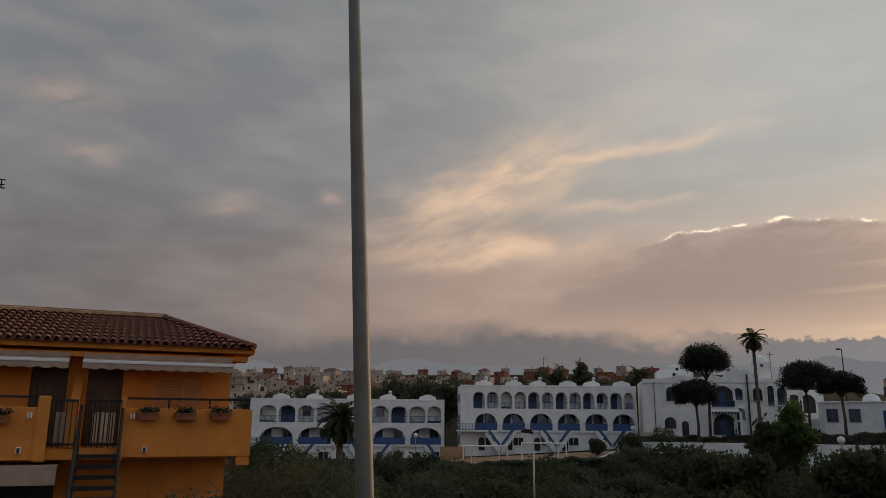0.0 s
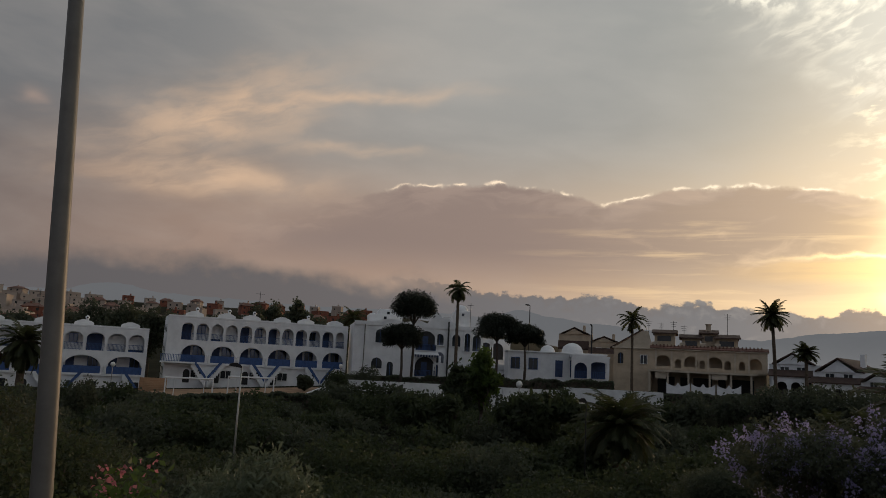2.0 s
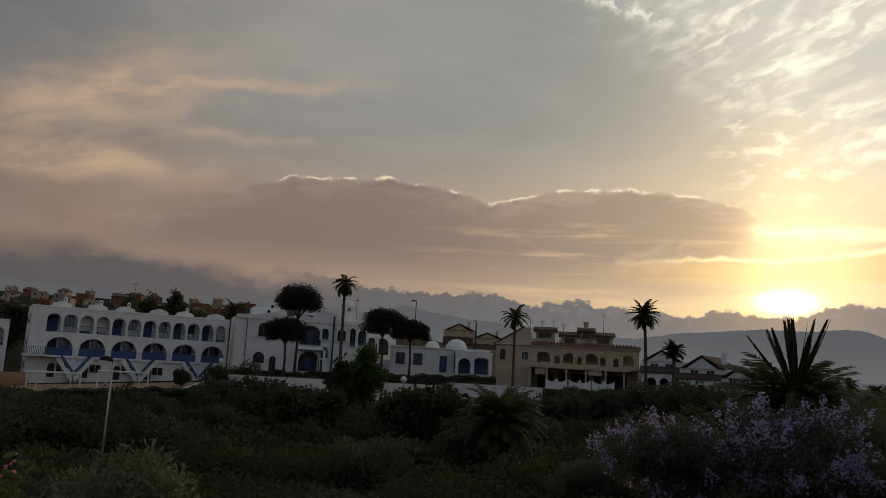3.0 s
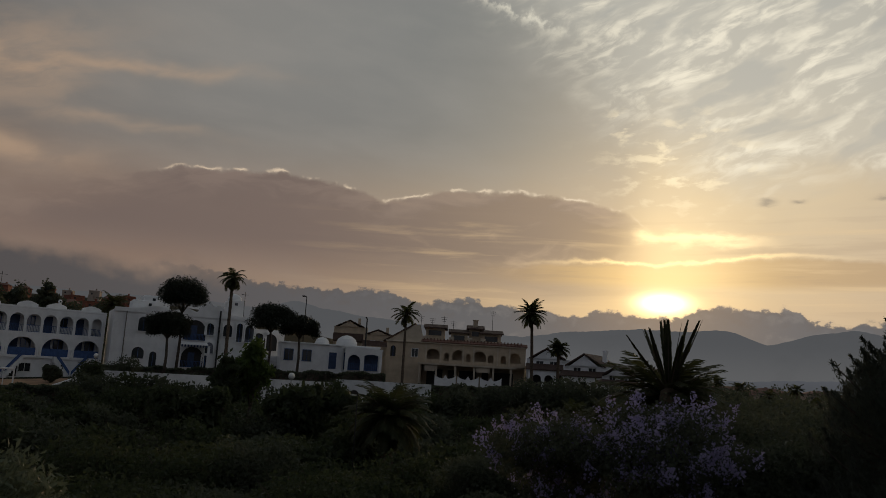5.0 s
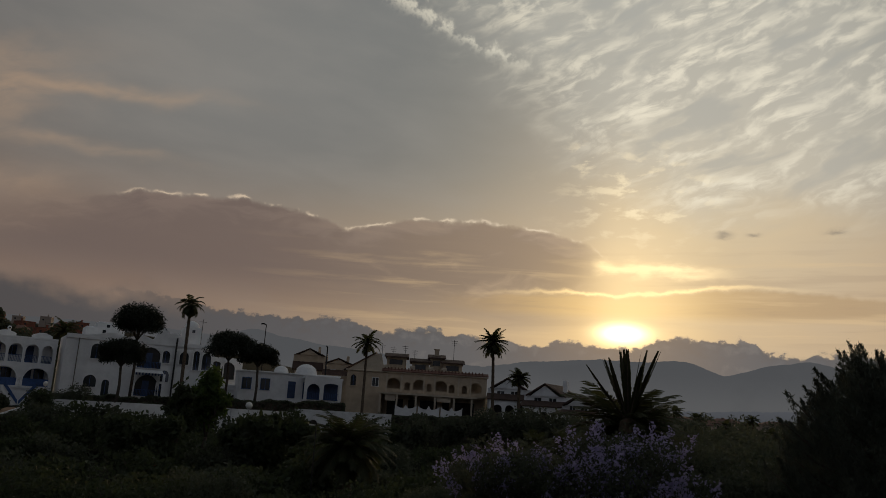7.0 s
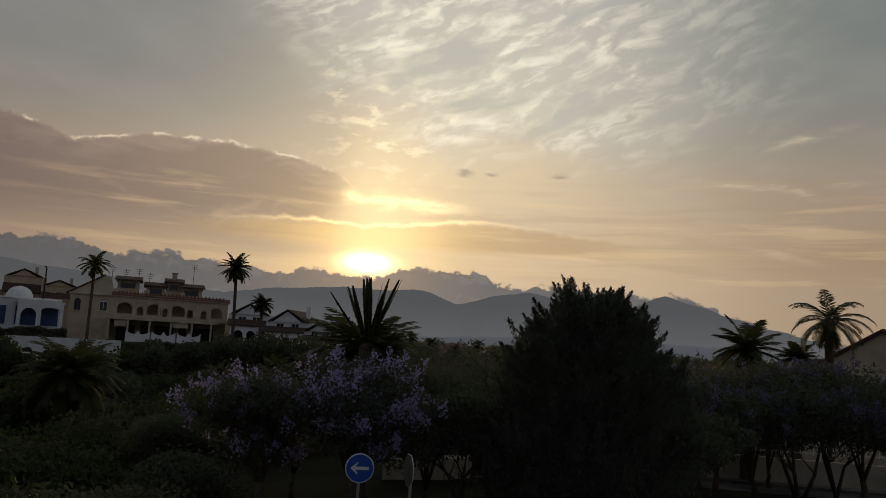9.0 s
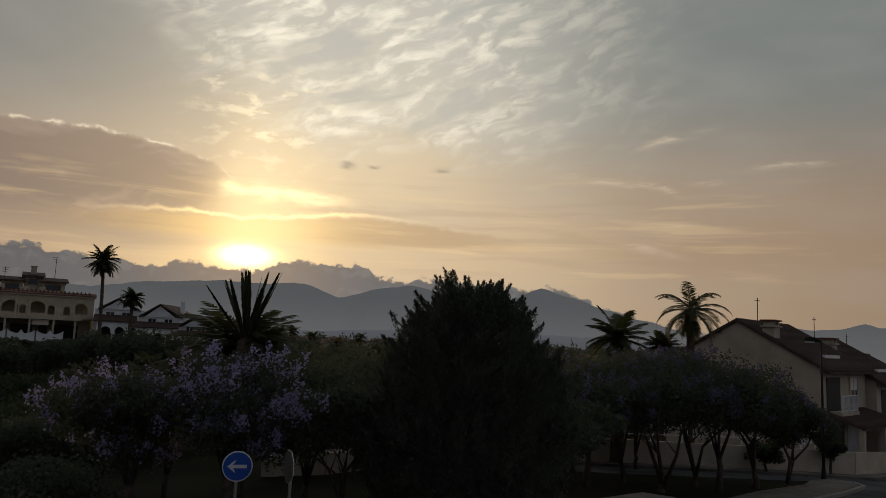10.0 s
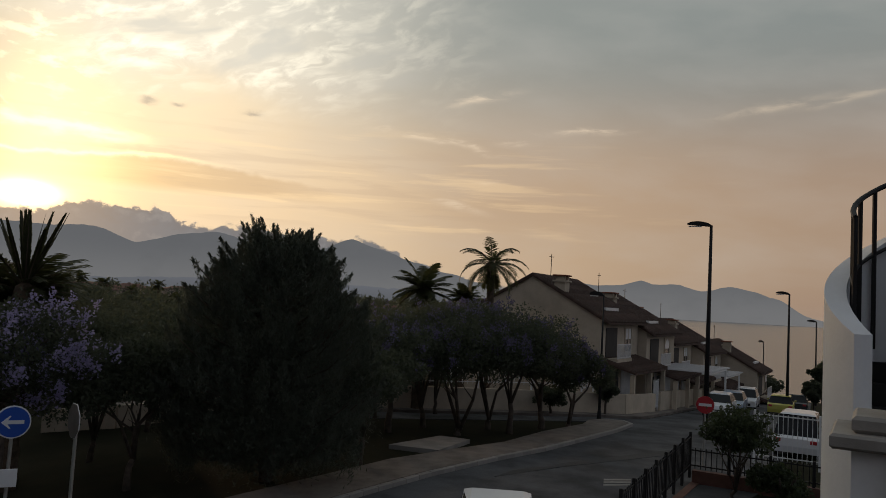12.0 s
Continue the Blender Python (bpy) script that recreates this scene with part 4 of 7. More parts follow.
def beige_terrace():
    """Long beige building with arcaded upper terrace and white scalloped garden walls."""
    house, L = facade("terrace_building", 33.0, 116, 43.4, 116, 3.2, "long beige building with arched loggias and tiled attics", "apartment building")
    g = Geo()
    g.box(0, 2.0, -2, L, 11, 6.4)
    g.box(0, 0, -2, 5.4, 2.0, 6.4)
    g.box(-6.5, 4.0, -2, 0, 10, 5.6)
    part("wall", g, BEIGE, house)
    ops = [(c - w / 2, c + w / 2, 4.75, min(w / 2, 0.9), 3.95 if w < 1 else 4.1) for c, w in ((7.0, 2.1), (9.1, 0.85), (10.9, 1.9), (12.4, 0.75), (14.1, 2.0), (15.8, 0.85), (17.7, 0.8), (19.4, 1.8))]
    arch_bays(house, "loggia_arch", 5.4, L, 3.55, 6.4, ops, 0.0, 0.3, BEIGE, 10)
    for x in (6.0, 8.2, 11.6, 13.2, 16.8, 18.6):
        part("loggia_pier", Geo().box(x - 0.12, -0.09, 3.6, x + 0.12, -0.004, 6.3), CREAM, house)
    part("loggia_floor", Geo().box(5.4, 0.3, 3.35, L, 2.0, 3.55), CREAM, house)
    part("canopy", Geo().box(5.0, -2.6, 3.25, L - 1.5, 0.0, 3.5), CREAM, house)
    # dark sheets on the wall paint the shade under the canopy
    for x0, x1 in ((6.2, 8.6), (9.4, 10.6), (11.2, 13.8), (14.6, 15.6), (16.4, 19.4)):
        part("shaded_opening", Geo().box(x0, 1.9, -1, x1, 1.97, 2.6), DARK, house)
    for x in (5.1, 7.6, 10.4, 13.2, 16.0, 18.6):
        part("porch_post", Geo().box(x, -2.5, -2, x + 0.25, -2.25, 3.25), CREAM, house)
    part("porch_blind", Geo().box(6.0, -2.35, 2.3, 7.5, -2.3, 3.2), CREAM, house, "pale lowered blind")
    part("porch_blind", Geo().box(13.6, -2.35, 2.5, 15.6, -2.3, 3.2), CREAM, house, "pale lowered blind")
    part("cornice", Geo().box(-0.2, -0.25, 6.4, L + 0.2, 2.2, 6.6, chamfer=0.04), CREAM, house)
    r = Geo()
    tiled_slab(r, 5.2, L + 0.2, -0.35, 6.6, 0.5, 6.95, 0.12)
    cop = part("tiled_coping", r, TERRA_FAR, house, "red tiled coping along the roof terrace")
    k = Geo().lathe(0, 0, [(0.10, 0), (0.15, 0.16), (0.08, 0.3), (0.11, 0.42)], 6).mesh("finial", TERRA_FAR)
    for i in range(30):
        part("finial", k, TERRA_FAR, cop).location = (5.6 + i * (L - 5.8) / 30, 0.1, 6.8)
    # wing at the near end; cream triangle paints its pitched roof's grazing light
    part("gable_wall", Geo().extrude_xz([(-0.3, 6.4), (5.6, 6.4), (5.3, 7.6), (4.9, 9.1), (4.1, 9.15)], 0.5, 0.8), CREAM, house)
    r = Geo()
    r.add([(-0.6, 0.3, 6.35), (4.1, 0.3, 9.2), (4.1, 7.0, 9.2), (-0.6, 7.0, 6.35), (-0.6, 0.3, 6.55), (4.1, 0.3, 9.4), (4.1, 7.0, 9.4), (-0.6, 7.0, 6.55)], [(0, 1, 2, 3), (7, 6, 5, 4), (0, 4, 5, 1), (2, 6, 7, 3), (1, 5, 6, 2), (0, 3, 7, 4)])
    part("wing_roof", r, TERRA_OLD, house, "weathered sloping roof of the wing")
    # attics with dark windows, tiled lean-to roofs and shed walls
    for x0, x1, z1, y0 in ((5.7, 8.6, 8.9, 2.6), (9.6, 12.2, 8.3, 2.4), (12.4, 14.4, 9.1, 3.2), (14.4, 17.3, 8.4, 2.2)):
        o = part("attic", Geo().box(x0, y0, 6.4, x1, y0 + 4.5, z1), BEIGE, house)
        r = Geo()
        tiled_slab(r, x0 - 0.4, x1 + 0.4, y0 - 0.6, z1 - 0.05, y0 + 2.3, z1 + 0.55)
        tiled_slab(r, x0 - 0.4, x1 + 0.4, y0 + 5.0, z1 - 0.05, y0 + 2.3, z1 + 0.55)
        part("attic_roof", r, TERRA_OLD, o)
        part("attic_window", Geo().box(x0 + 0.4, y0 - 0.04, z1 - 1.1, x1 - 0.5, y0 + 0.02, z1 - 0.35), GLASS, o)
        part("parapet_block", Geo().box(x0 - 0.3, 0.7, 6.6, x0 + 0.5, 1.3, 7.6, chamfer=0.05), CREAM, house)
    c = Geo()
    c.box(13.0, 4, 8.5, 13.7, 4.7, 10.5, chamfer=0.03)
    c.box(12.9, 3.9, 10.5, 13.8, 4.8, 10.62)
    part("chimney", c, BEIGE, house)
    for x, h in ((4.8, 10.9), (6.6, 10.6), (8.4, 10.9), (9.9, 10.3), (16.0, 12.2)):
        ae = Geo()
        ae.tube([(x, 4, 6.5), (x, 4, h)], 0.035, 5)
        for q in range(3):
            ae.box(x - 0.5 + 0.1 * q, 3.98, h - 0.2 - 0.3 * q, x + 0.5 - 0.1 * q, 4.02, h - 0.16 - 0.3 * q)
        part("aerial", ae, BLACK_IRON, house)
    for i in range(3):
        x0 = 7.6 + 3.3 * i
        top = []
        for q in range(25):
            t = q / 24
            top.append((x0 + 3.1 * t, 1.3 + 0.55 * (1 - abs(math.sin(math.pi * t)) ** 0.6) + 0.55 * math.exp(-((t - 0.5) / 0.07) ** 2)))
        part("scalloped_wall", Geo().extrude_xz([(x0, -2.5), (x0 + 3.1, -2.5)] + top[::-1], -4.2, -4.0), WHITE, house, "white scalloped garden wall")
    window(house, 4.3, 4.3, 0.9, 1.2, -0.03)
    arched_opening(house, 1.0, 4.2, 0.8, 1.6, 0, BEIGE, DARK)
    for x in (-4.4, -2.2):
        arched_opening(house, x, 3.0, 1.3, 1.9, 4.0, BEIGE, DARK)
    return house


beige_terrace()


def gabled_villa(b0, d0, b1, d1, z, h, rise, mat=WHITE, label="white house with a tiled gable roof and arched porch", depth=8.0, group="white gabled villas"):
    house, L = facade("villa", b0, d0, b1, d1, z, label, "house", group)
    g = Geo()
    g.box(0, 0, -3, L, depth, h)
    part("wall", g, mat, house)
    gb = Geo()
    gb.extrude_xz([(L * 0.15, h), (L * 0.75, h), (L * 0.45, h + rise)], -0.2, depth)
    part("gable", gb, mat, house)
    for s, a, b in ((0, L * 0.45, L * 0.05), (1, L * 0.45, L * 0.9)):
        r = Geo()
        r.add([(a, -0.4, h + rise + 0.1), (b, -0.4, h - 0.1), (b, depth + 0.3, h - 0.1), (a, depth + 0.3, h + rise + 0.1), (a, -0.4, h + rise + 0.3), (b, -0.4, h + 0.1), (b, depth + 0.3, h + 0.1), (a, depth + 0.3, h + rise + 0.3)],
              [(0, 1, 2, 3), (7, 6, 5, 4), (0, 4, 5, 1), (2, 6, 7, 3), (1, 5, 6, 2), (0, 3, 7, 4)])
        part("roof", r, TERRA_OLD, house)
    po = Geo()
    po.arch_wall(L * 0.05, L * 0.95, -2, h * 0.6, [(L * 0.14, L * 0.34, h * 0.28, h * 0.14, -1.9), (L * 0.42, L * 0.60, h * 0.28, h * 0.14, -1.9), (L * 0.68, L * 0.88, h * 0.28, h * 0.14, -1.9)], -1.6, -1.4)
    part("porch", po, mat, house)
    part("porch_roof", Geo().add([(-0.1, -1.8, h * 0.58), (L + 0.1, -1.8, h * 0.58), (L + 0.1, 0, h * 0.78), (-0.1, 0, h * 0.78), (-0.1, -1.8, h * 0.62), (L + 0.1, -1.8, h * 0.62), (L + 0.1, 0, h * 0.82), (-0.1, 0, h * 0.82)], [(3, 2, 1, 0), (4, 5, 6, 7), (0, 1, 5, 4), (1, 2, 6, 5), (2, 3, 7, 6), (3, 0, 4, 7)]), TERRA_OLD, house)
    # one dark sheet behind the porch arches paints the porch shade
    dk = Geo()
    dk.box(L * 0.08, -0.06, -1, L * 0.92, -0.01, h * 0.5)
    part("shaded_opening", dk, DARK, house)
    window(house, L * 0.3, h * 0.68, 1.0, 0.9, -0.03)
    window(house, L * 0.62, h * 0.68, 1.0, 0.9, -0.03)
    c = Geo()
    c.box(L * 0.7, 3, h, L * 0.7 + 0.6, 3.6, h + rise + 0.9, chamfer=0.04)
    part("chimney", c, mat, house)
    return house


gabled_villa(43.5, 112, 46.7, 112, 4.2, 4.0, 1.3)
gabled_villa(46.2, 110, 49.6, 108, 3.8, 3.6, 1.5)
gabled_villa(49.0, 104, 51.6, 100, 3.4, 2.9, 1.0)
gabled_villa(29.0, 165, 31.5, 165, 6.0, 7.9, 1.2, BEIGE, "beige house with brown tiled roof behind the white cottage")
gabled_villa(31.2, 160, 33.6, 160, 5.5, 6.8, 0.9, BEIGE, "cream house with brown tiled roof behind the white cottage")



# ---- orange house ----
def orange_house():
    house, L = facade("orange_house", -34.0, 21.2, -16.3, 21.0, 1.9, "two-storey orange rendered house with tiled roof, balconies and awnings", "house")
    F, E = 2.98, 5.42          # balcony floor and eave, over the base
    X = lambda b, d=21.0: L / 2 + d * math.tan(radians(b + 25.15))
    g = Geo()
    g.arch_wall(-4, L, -3, E, [(X(-29.0), X(-26.8), F + 1.96, 0.001, F), (X(-25.6), X(-23.4), F + 1.96, 0.001, F)], 0, 0.25, 2)
    g.box(-4, 0.25, -3, -3.75, 8, E)
    g.box(L - 0.25, 0.25, -3, L, 8, E)
    g.box(-4, 7.75, -3, L, 8, E)
    g.box(-3.75, 0.25, F - 0.2, L - 0.25, 7.75, F)
    part("wall", g, ORANGE, house)
    co = Geo()
    co.box(-4.2, -0.5, E - 0.32, L + 0.35, 0.0, E - 0.2)
    co.box(-4.2, -0.62, E - 0.12, L + 0.5, 0.0, E + 0.0)
    co.box(L, 0.0, E - 0.12, L + 0.5, 8.4, E)
    part("cornice", co, ORANGE, house)
    # hipped roof: front slope, end hip, ridge
    y0, yr, zr = -0.75, 3.6, E + 1.2
    xr, xh = L + 0.45, X(-21.4, 24.6)
    r = Geo()
    r.add([(-4.3, y0, E), (xr, y0, E), (xh, yr, zr), (-4.3, yr, zr), (xr, 8.4, E), (-4.3, 8.4, E)], [(0, 1, 2, 3), (1, 4, 2), (4, 5, 3, 2), (5, 0, 3), (0, 5, 4, 1)])
    roof = part("roof", r, TERRA, house, "brown clay tiled hipped roof")
    cap = Geo()
    cap.tube([(-4.3, yr, zr + 0.03), (xh, yr, zr + 0.03)], 0.10, 8)
    cap.box(-4.3, yr + 0.05, zr - 0.1, xh + 0.1, yr + 0.3, zr + 0.16)
    part("ridge_cap", cap, MORTAR, roof, "mortared ridge cap")
    hip = Geo()
    hip.tube([(xr, y0, E + 0.06), (xh, yr, zr + 0.05)], 0.09, 8)
    part("hip_cap", hip, TERRA, roof)
    # clay tiles in rows down the front slope
    t = Geo()
    n = 6
    for k in range(n + 1):
        w = math.pi * k / n
        for a, (y, rr, dz) in enumerate(((0, 0.085, 0.035), (0.56, 0.065, 0.0))):
            t.v.append((rr * math.cos(w), y, rr * math.sin(w) * 0.8 + dz))
    for k in range(n):
        t.f.append((2 * k, 2 * k + 1, 2 * k + 3, 2 * k + 2))
    tile = t.mesh("tile", TERRA, True)
    pitch = math.atan2(zr - E, yr - y0)
    run = math.hypot(zr - E, yr - y0)
    rows, step = 9, run / 9
    made = 0
    for i in range(38):
        x = xr - 0.1 - i * 0.205
        for j in range(rows):
            f = j / rows
            if x > xr + (xh - xr) * f - 0.05 or made >= 300:
                continue
            made += 1
            ob = new("tile", tile)
            ob.parent = roof
            ob.matrix_basis = Matrix.Translation((x, y0 - 0.04 + (yr - y0) * f, E + (zr - E) * f + 0.01)) @ Matrix.Rotation(pitch, 4, "X")
    # balcony
    B = Geo()
    B.box(-4, -1.15, F - 0.26, L + 0.3, 0.0, F - 0.02)
    part("balcony_slab", B, ORANGE, house)
    for name, x0, x1 in (("balcony_parapet", X(-23.05, 20), L + 0.42), ("balcony_parapet", -4, X(-27.6, 20))):
        p = Geo()
        p.box(x0, -1.3, F - 0.22 if x0 > 0 else F - 0.26, x1, -1.15, F + 0.9, chamfer=0.015)
        part(name, p, ORANGE, house)
    end = Geo()
    end.box(L + 0.27, -1.15, F - 0.22, L + 0.42, 0.0, F + 0.9)
    end.box(L + 0.1, -1.28, F - 0.42, L + 0.41, -0.9, F - 0.22)
    part("balcony_end", end, ORANGE, house)
    po = Geo()
    po.box(X(-28.2, 20), -1.34, F - 0.3, X(-27.5, 20), -1.1, F + 1.15, chamfer=0.03)
    po.box(X(-23.2, 20), -1.34, F - 0.3, X(-22.9, 20), -1.1, F + 1.15, chamfer=0.03)
    part("gate_pier", po, ORANGE, house)
    dv = Geo()
    dv.box(X(-26.4), -1.15, F, X(-25.85), 0.0, F + 1.05)
    dv.add([(X(-26.4), -0.7, F + 1.0), (X(-25.85), -0.7, F + 1.0), (X(-25.85), 0, F + 1.75), (X(-26.4), 0, F + 1.75), (X(-26.4), 0, F + 1.0), (X(-25.85), 0, F + 1.0)], [(0, 1, 2, 3), (0, 3, 4), (1, 5, 2), (0, 4, 5, 1), (3, 2, 5, 4)])
    part("balcony_divider", dv, ORANGE, house)
    for x0, x1 in ((X(-23.0, 20), L + 0.38), (-4, X(-28.3, 20))):
        rl = Geo()
        rl.box(x0, -1.26, F + 1.1, x1, -1.2, F + 1.15)
        k = int((x1 - x0) / 0.72)
        for i in range(k + 1):
            x = x0 + 0.02 + (x1 - x0 - 0.06) * i / k
            rl.box(x - 0.02, -1.25, F + 0.88, x + 0.02, -1.21, F + 1.1)
        part("top_rail", rl, BLACK_IRON, house, "black iron handrail on the parapet")
    for x0, x1 in ((X(-27.5, 20), X(-25.9, 20)), (X(-25.2, 20), X(-23.2, 20))):
        rail_panel(house, "balcony_gate", x0, x1, -1.22, F, 1.08, BLACK_IRON, 0.11, 0.012, "black iron balcony gate")
        pp = Geo()
        for i in range(6):
            xx = x0 + 0.08 + (x1 - x0 - 0.16) * i / 6
            pp.box(xx, -0.6, F + 0.1, xx + 0.06, -0.57, F + 0.8)
        part("screen", pp, CREAM, house, "slatted pale screen behind the gate")
    for b0, b1 in ((-29.0, -26.8), (-25.6, -23.4)):
        d = Geo()
        d.box(X(b0), 0.14, F, X(b1), 0.2, F + 1.96)
        o = part("door", d, WOOD, house, "dark brown wooden door")
        for i in range(5):
            q = Geo()
            w = (X(b1) - X(b0)) / 5
            q.box(X(b0) + w * i + 0.02, 0.11, F + 0.05, X(b0) + w * (i + 1) - 0.02, 0.14, F + 1.9)
            part("plank", q, WOOD, o)
    # arched louvred shutters
    xm, wd = X(-19.75), 0.56
    fr = Geo()
    fr.arch_wall(xm - wd - 0.08, xm + wd + 0.08, F + 0.6, F + 1.86, [(xm - wd, xm + wd, F + 1.5, 0.24, F + 0.66)], -0.05, -0.005)
    sh = part("window", fr, ORANGE, house)
    for s in (-1, 1):
        v = Geo()
        a, b = (xm - wd, xm - 0.02) if s < 0 else (xm + 0.02, xm + wd)
        v.box(a, -0.04, F + 0.66, a + 0.06, -0.005, F + 1.62)
        v.box(b - 0.06, -0.04, F + 0.66, b, -0.005, F + 1.62)
        v.box(a, -0.04, F + 1.56, b, -0.005, F + 1.66)
        for i in range(13):
            z = F + 0.68 + i * 0.068
            v.box(a + 0.06, -0.045, z, b - 0.06, -0.01, z + 0.045)
        part("shutter", v, SHUTTER, sh, "closed louvred orange-brown shutter")
    # awnings with scalloped valance
    for x0, x1 in ((-3.5, X(-26.7)), (X(-25.9), L - 0.05)):
        a = Geo()
        a.box(x0, -0.55, E - 0.34, x1, -0.1, E - 0.24)
        a.add([(x0, -0.5, E - 0.36), (x1, -0.5, E - 0.36), (x1, -0.9, E - 0.46), (x0, -0.9, E - 0.46), (x0, -0.5, E - 0.33), (x1, -0.5, E - 0.33), (x1, -0.9, E - 0.43), (x0, -0.9, E - 0.43)], [(0, 1, 2, 3), (7, 6, 5, 4), (0, 4, 5, 1), (3, 2, 6, 7)])
        aw = part("awning", a, CANVAS, house, "rolled beige awning")
        bar = Geo()
        bar.box(x0, -0.94, E - 0.50, x1, -0.88, E - 0.42, chamfer=0.01)
        part("front_bar", bar, SIGN_WHITE, aw)
        val = Geo()
        k = int((x1 - x0) / 0.05)
        pts = [(x0 + (x1 - x0) * i / k, E - 0.60 - 0.05 * abs(math.sin(math.pi * (x0 + (x1 - x0) * i / k) / 0.34))) for i in range(k + 1)]
        val.extrude_xz([(x1, E - 0.5), (x0, E - 0.5)] + pts, -0.92, -0.905)
        part("valance", val, CANVAS, aw)
    # stairs down from the gates
    xa, xb = X(-25.7, 18.6), X(-23.0, 18.6)
    for x in (xa, xb):
        s = Geo()
        s.add([(x - 0.04, -1.3, F - 0.3), (x + 0.04, -1.3, F - 0.3), (x + 0.04, -4.6, -0.3), (x - 0.04, -4.6, -0.3), (x - 0.04, -1.3, F), (x + 0.04, -1.3, F), (x + 0.04, -4.6, 0.0), (x - 0.04, -4.6, 0.0)], [(0, 1, 2, 3), (7, 6, 5, 4), (0, 4, 5, 1), (1, 5, 6, 2), (2, 6, 7, 3), (3, 7, 4, 0)])
        part("stair_stringer", s, BLACK_IRON, house)
        h = Geo()
        h.tube([(x, -1.25, F + 0.95), (x, -4.5, 0.95)], 0.035, 6)
        for i in range(5):
            f = i / 4
            h.tube([(x, -1.3 - 3.2 * f, F - F * f), (x, -1.3 - 3.2 * f, F + 0.95 - F * f)], 0.03, 6)
        part("stair_handrail", h, BLACK_IRON, house)
    tr = Geo().box(0, -0.16, -0.06, xb - xa, 0.14, 0.02).mesh("stair_tread", BLACK_IRON)
    for i in range(14):
        f = (i + 0.5) / 14
        o = part("stair_tread", tr, BLACK_IRON, house)
        o.location = (xa, -1.3 - 3.3 * f, F - 0.05 - F * f)
    # ground floor: dark sheet painting an opening's shade, arched window, pale awning
    q = Geo()
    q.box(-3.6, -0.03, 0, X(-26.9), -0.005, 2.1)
    part("garage_opening", q, DARK, house, "flat dark sheet painting the shade of a ground floor opening")
    v = Geo()
    v.box(-4, -1.5, 2.55, X(-26.7, 20), -0.0, 2.62)
    v.box(-4, -1.52, 2.2, X(-26.7, 20), -1.49, 2.58)
    part("lower_awning", v, CANVAS, house, "pale striped lower awning")
    xm = X(-19.4)
    fr = Geo()
    fr.arch_wall(xm - 0.64, xm + 0.64, 0.3, 2.02, [(xm - 0.56, xm + 0.56, 1.5, 0.4, 0.4)], -0.06, -0.005)
    lw = part("window", fr, ORANGE, house)
    for s in (0, 1):
        sp = Geo()
        sp.box(xm - 0.55 + 0.56 * s, -0.04, 0.4, xm - 0.02 + 0.56 * s, -0.01, 1.7)
        part("shutter", sp, SHUTTER, lw)
    # wall lamps
    for b in (-30.0, -22.6):
        l = Geo()
        x = X(b + 1.0, 20)
        l.box(x - 0.05, -1.4, F - 0.12, x + 0.05, -1.3, F + 0.03, chamfer=0.015)
        la = part("wall_lamp", l, SIGN_WHITE, house, "small white wall lamp")
        k = Geo()
        k.box(x - 0.028, -1.415, F - 0.1, x + 0.028, -1.4, F + 0.01)
        part("lamp_pane", k, DARK, la)
    for b in (-28.6, -22.5):
        x = X(b, 20)
        n2 = Geo()
        n2.box(x - 0.05, -1.36, F + 0.66, x - 0.015, -1.335, F + 0.78)
        n2.box(x + 0.01, -1.36, F + 0.66, x + 0.05, -1.335, F + 0.78)
        part("number_plate", n2, SIGN_WHITE, house, "small pale wall plate")
    ae = Geo()
    xa = X(-33.2, 25)
    ae.tube([(xa, 4, E + 1.0), (xa, 4, E + 5.3)], 0.025, 6)
    for z, w in ((5.1, 0.42), (4.95, 0.4), (4.85, 0.42), (3.6, 0.3), (3.52, 0.3)):
        ae.box(xa - w, 3.98, E + z, xa + w, 4.02, E + z + 0.025)
    ae.box(xa + 0.3, 3.98, E + 4.85, xa + 0.33, 4.02, E + 5.12)
    part("aerial", ae, BLACK_IRON, house)
    # flower boxes on the parapet
    m = house.matrix_world
    rng = np.random.RandomState(4)
    for b in (-30.4, -21.6, -19.2, -16.9):
        c = m @ Vector((X(b, 20), -1.24, F + 0.9))
        bx = anchor("flower_box", c - Vector((0, 0, 0.36 if b < -25 else 0.27)) + m.to_3x3() @ Vector((0, -0.19, 0)), math.degrees(m.to_euler().z), "terracotta flower box with trailing plants hung on the parapet", "planter", "flower boxes on the balcony")
        k = Geo()
        k.add([(-.2, -.08, 0), (.2, -.08, 0), (.2, .08, 0), (-.2, .08, 0), (-.24, -.1, .16), (.24, -.1, .16), (.24, .1, .16), (-.24, .1, .16)], [(3, 2, 1, 0), (0, 1, 5, 4), (1, 2, 6, 5), (2, 3, 7, 6), (3, 0, 4, 7), (4, 5, 6, 7)])
        k.box(-.255, -.115, .14, .255, .115, .17)
        part("box", k, CLAY, bx)
        pts = rng.normal(size=(160, 3)) * [0.11, 0.05, 0.05] + [0, 0, 0.22]
        part("plants", leaf_mesh("plants", LEAF, pts, 0.05, rng), LEAF, bx)
        part("blossom", leaf_mesh("blossom", PINK, pts[:26] + [0, -0.02, 0.04], 0.035, rng, 1.1), PINK, bx)


orange_house()


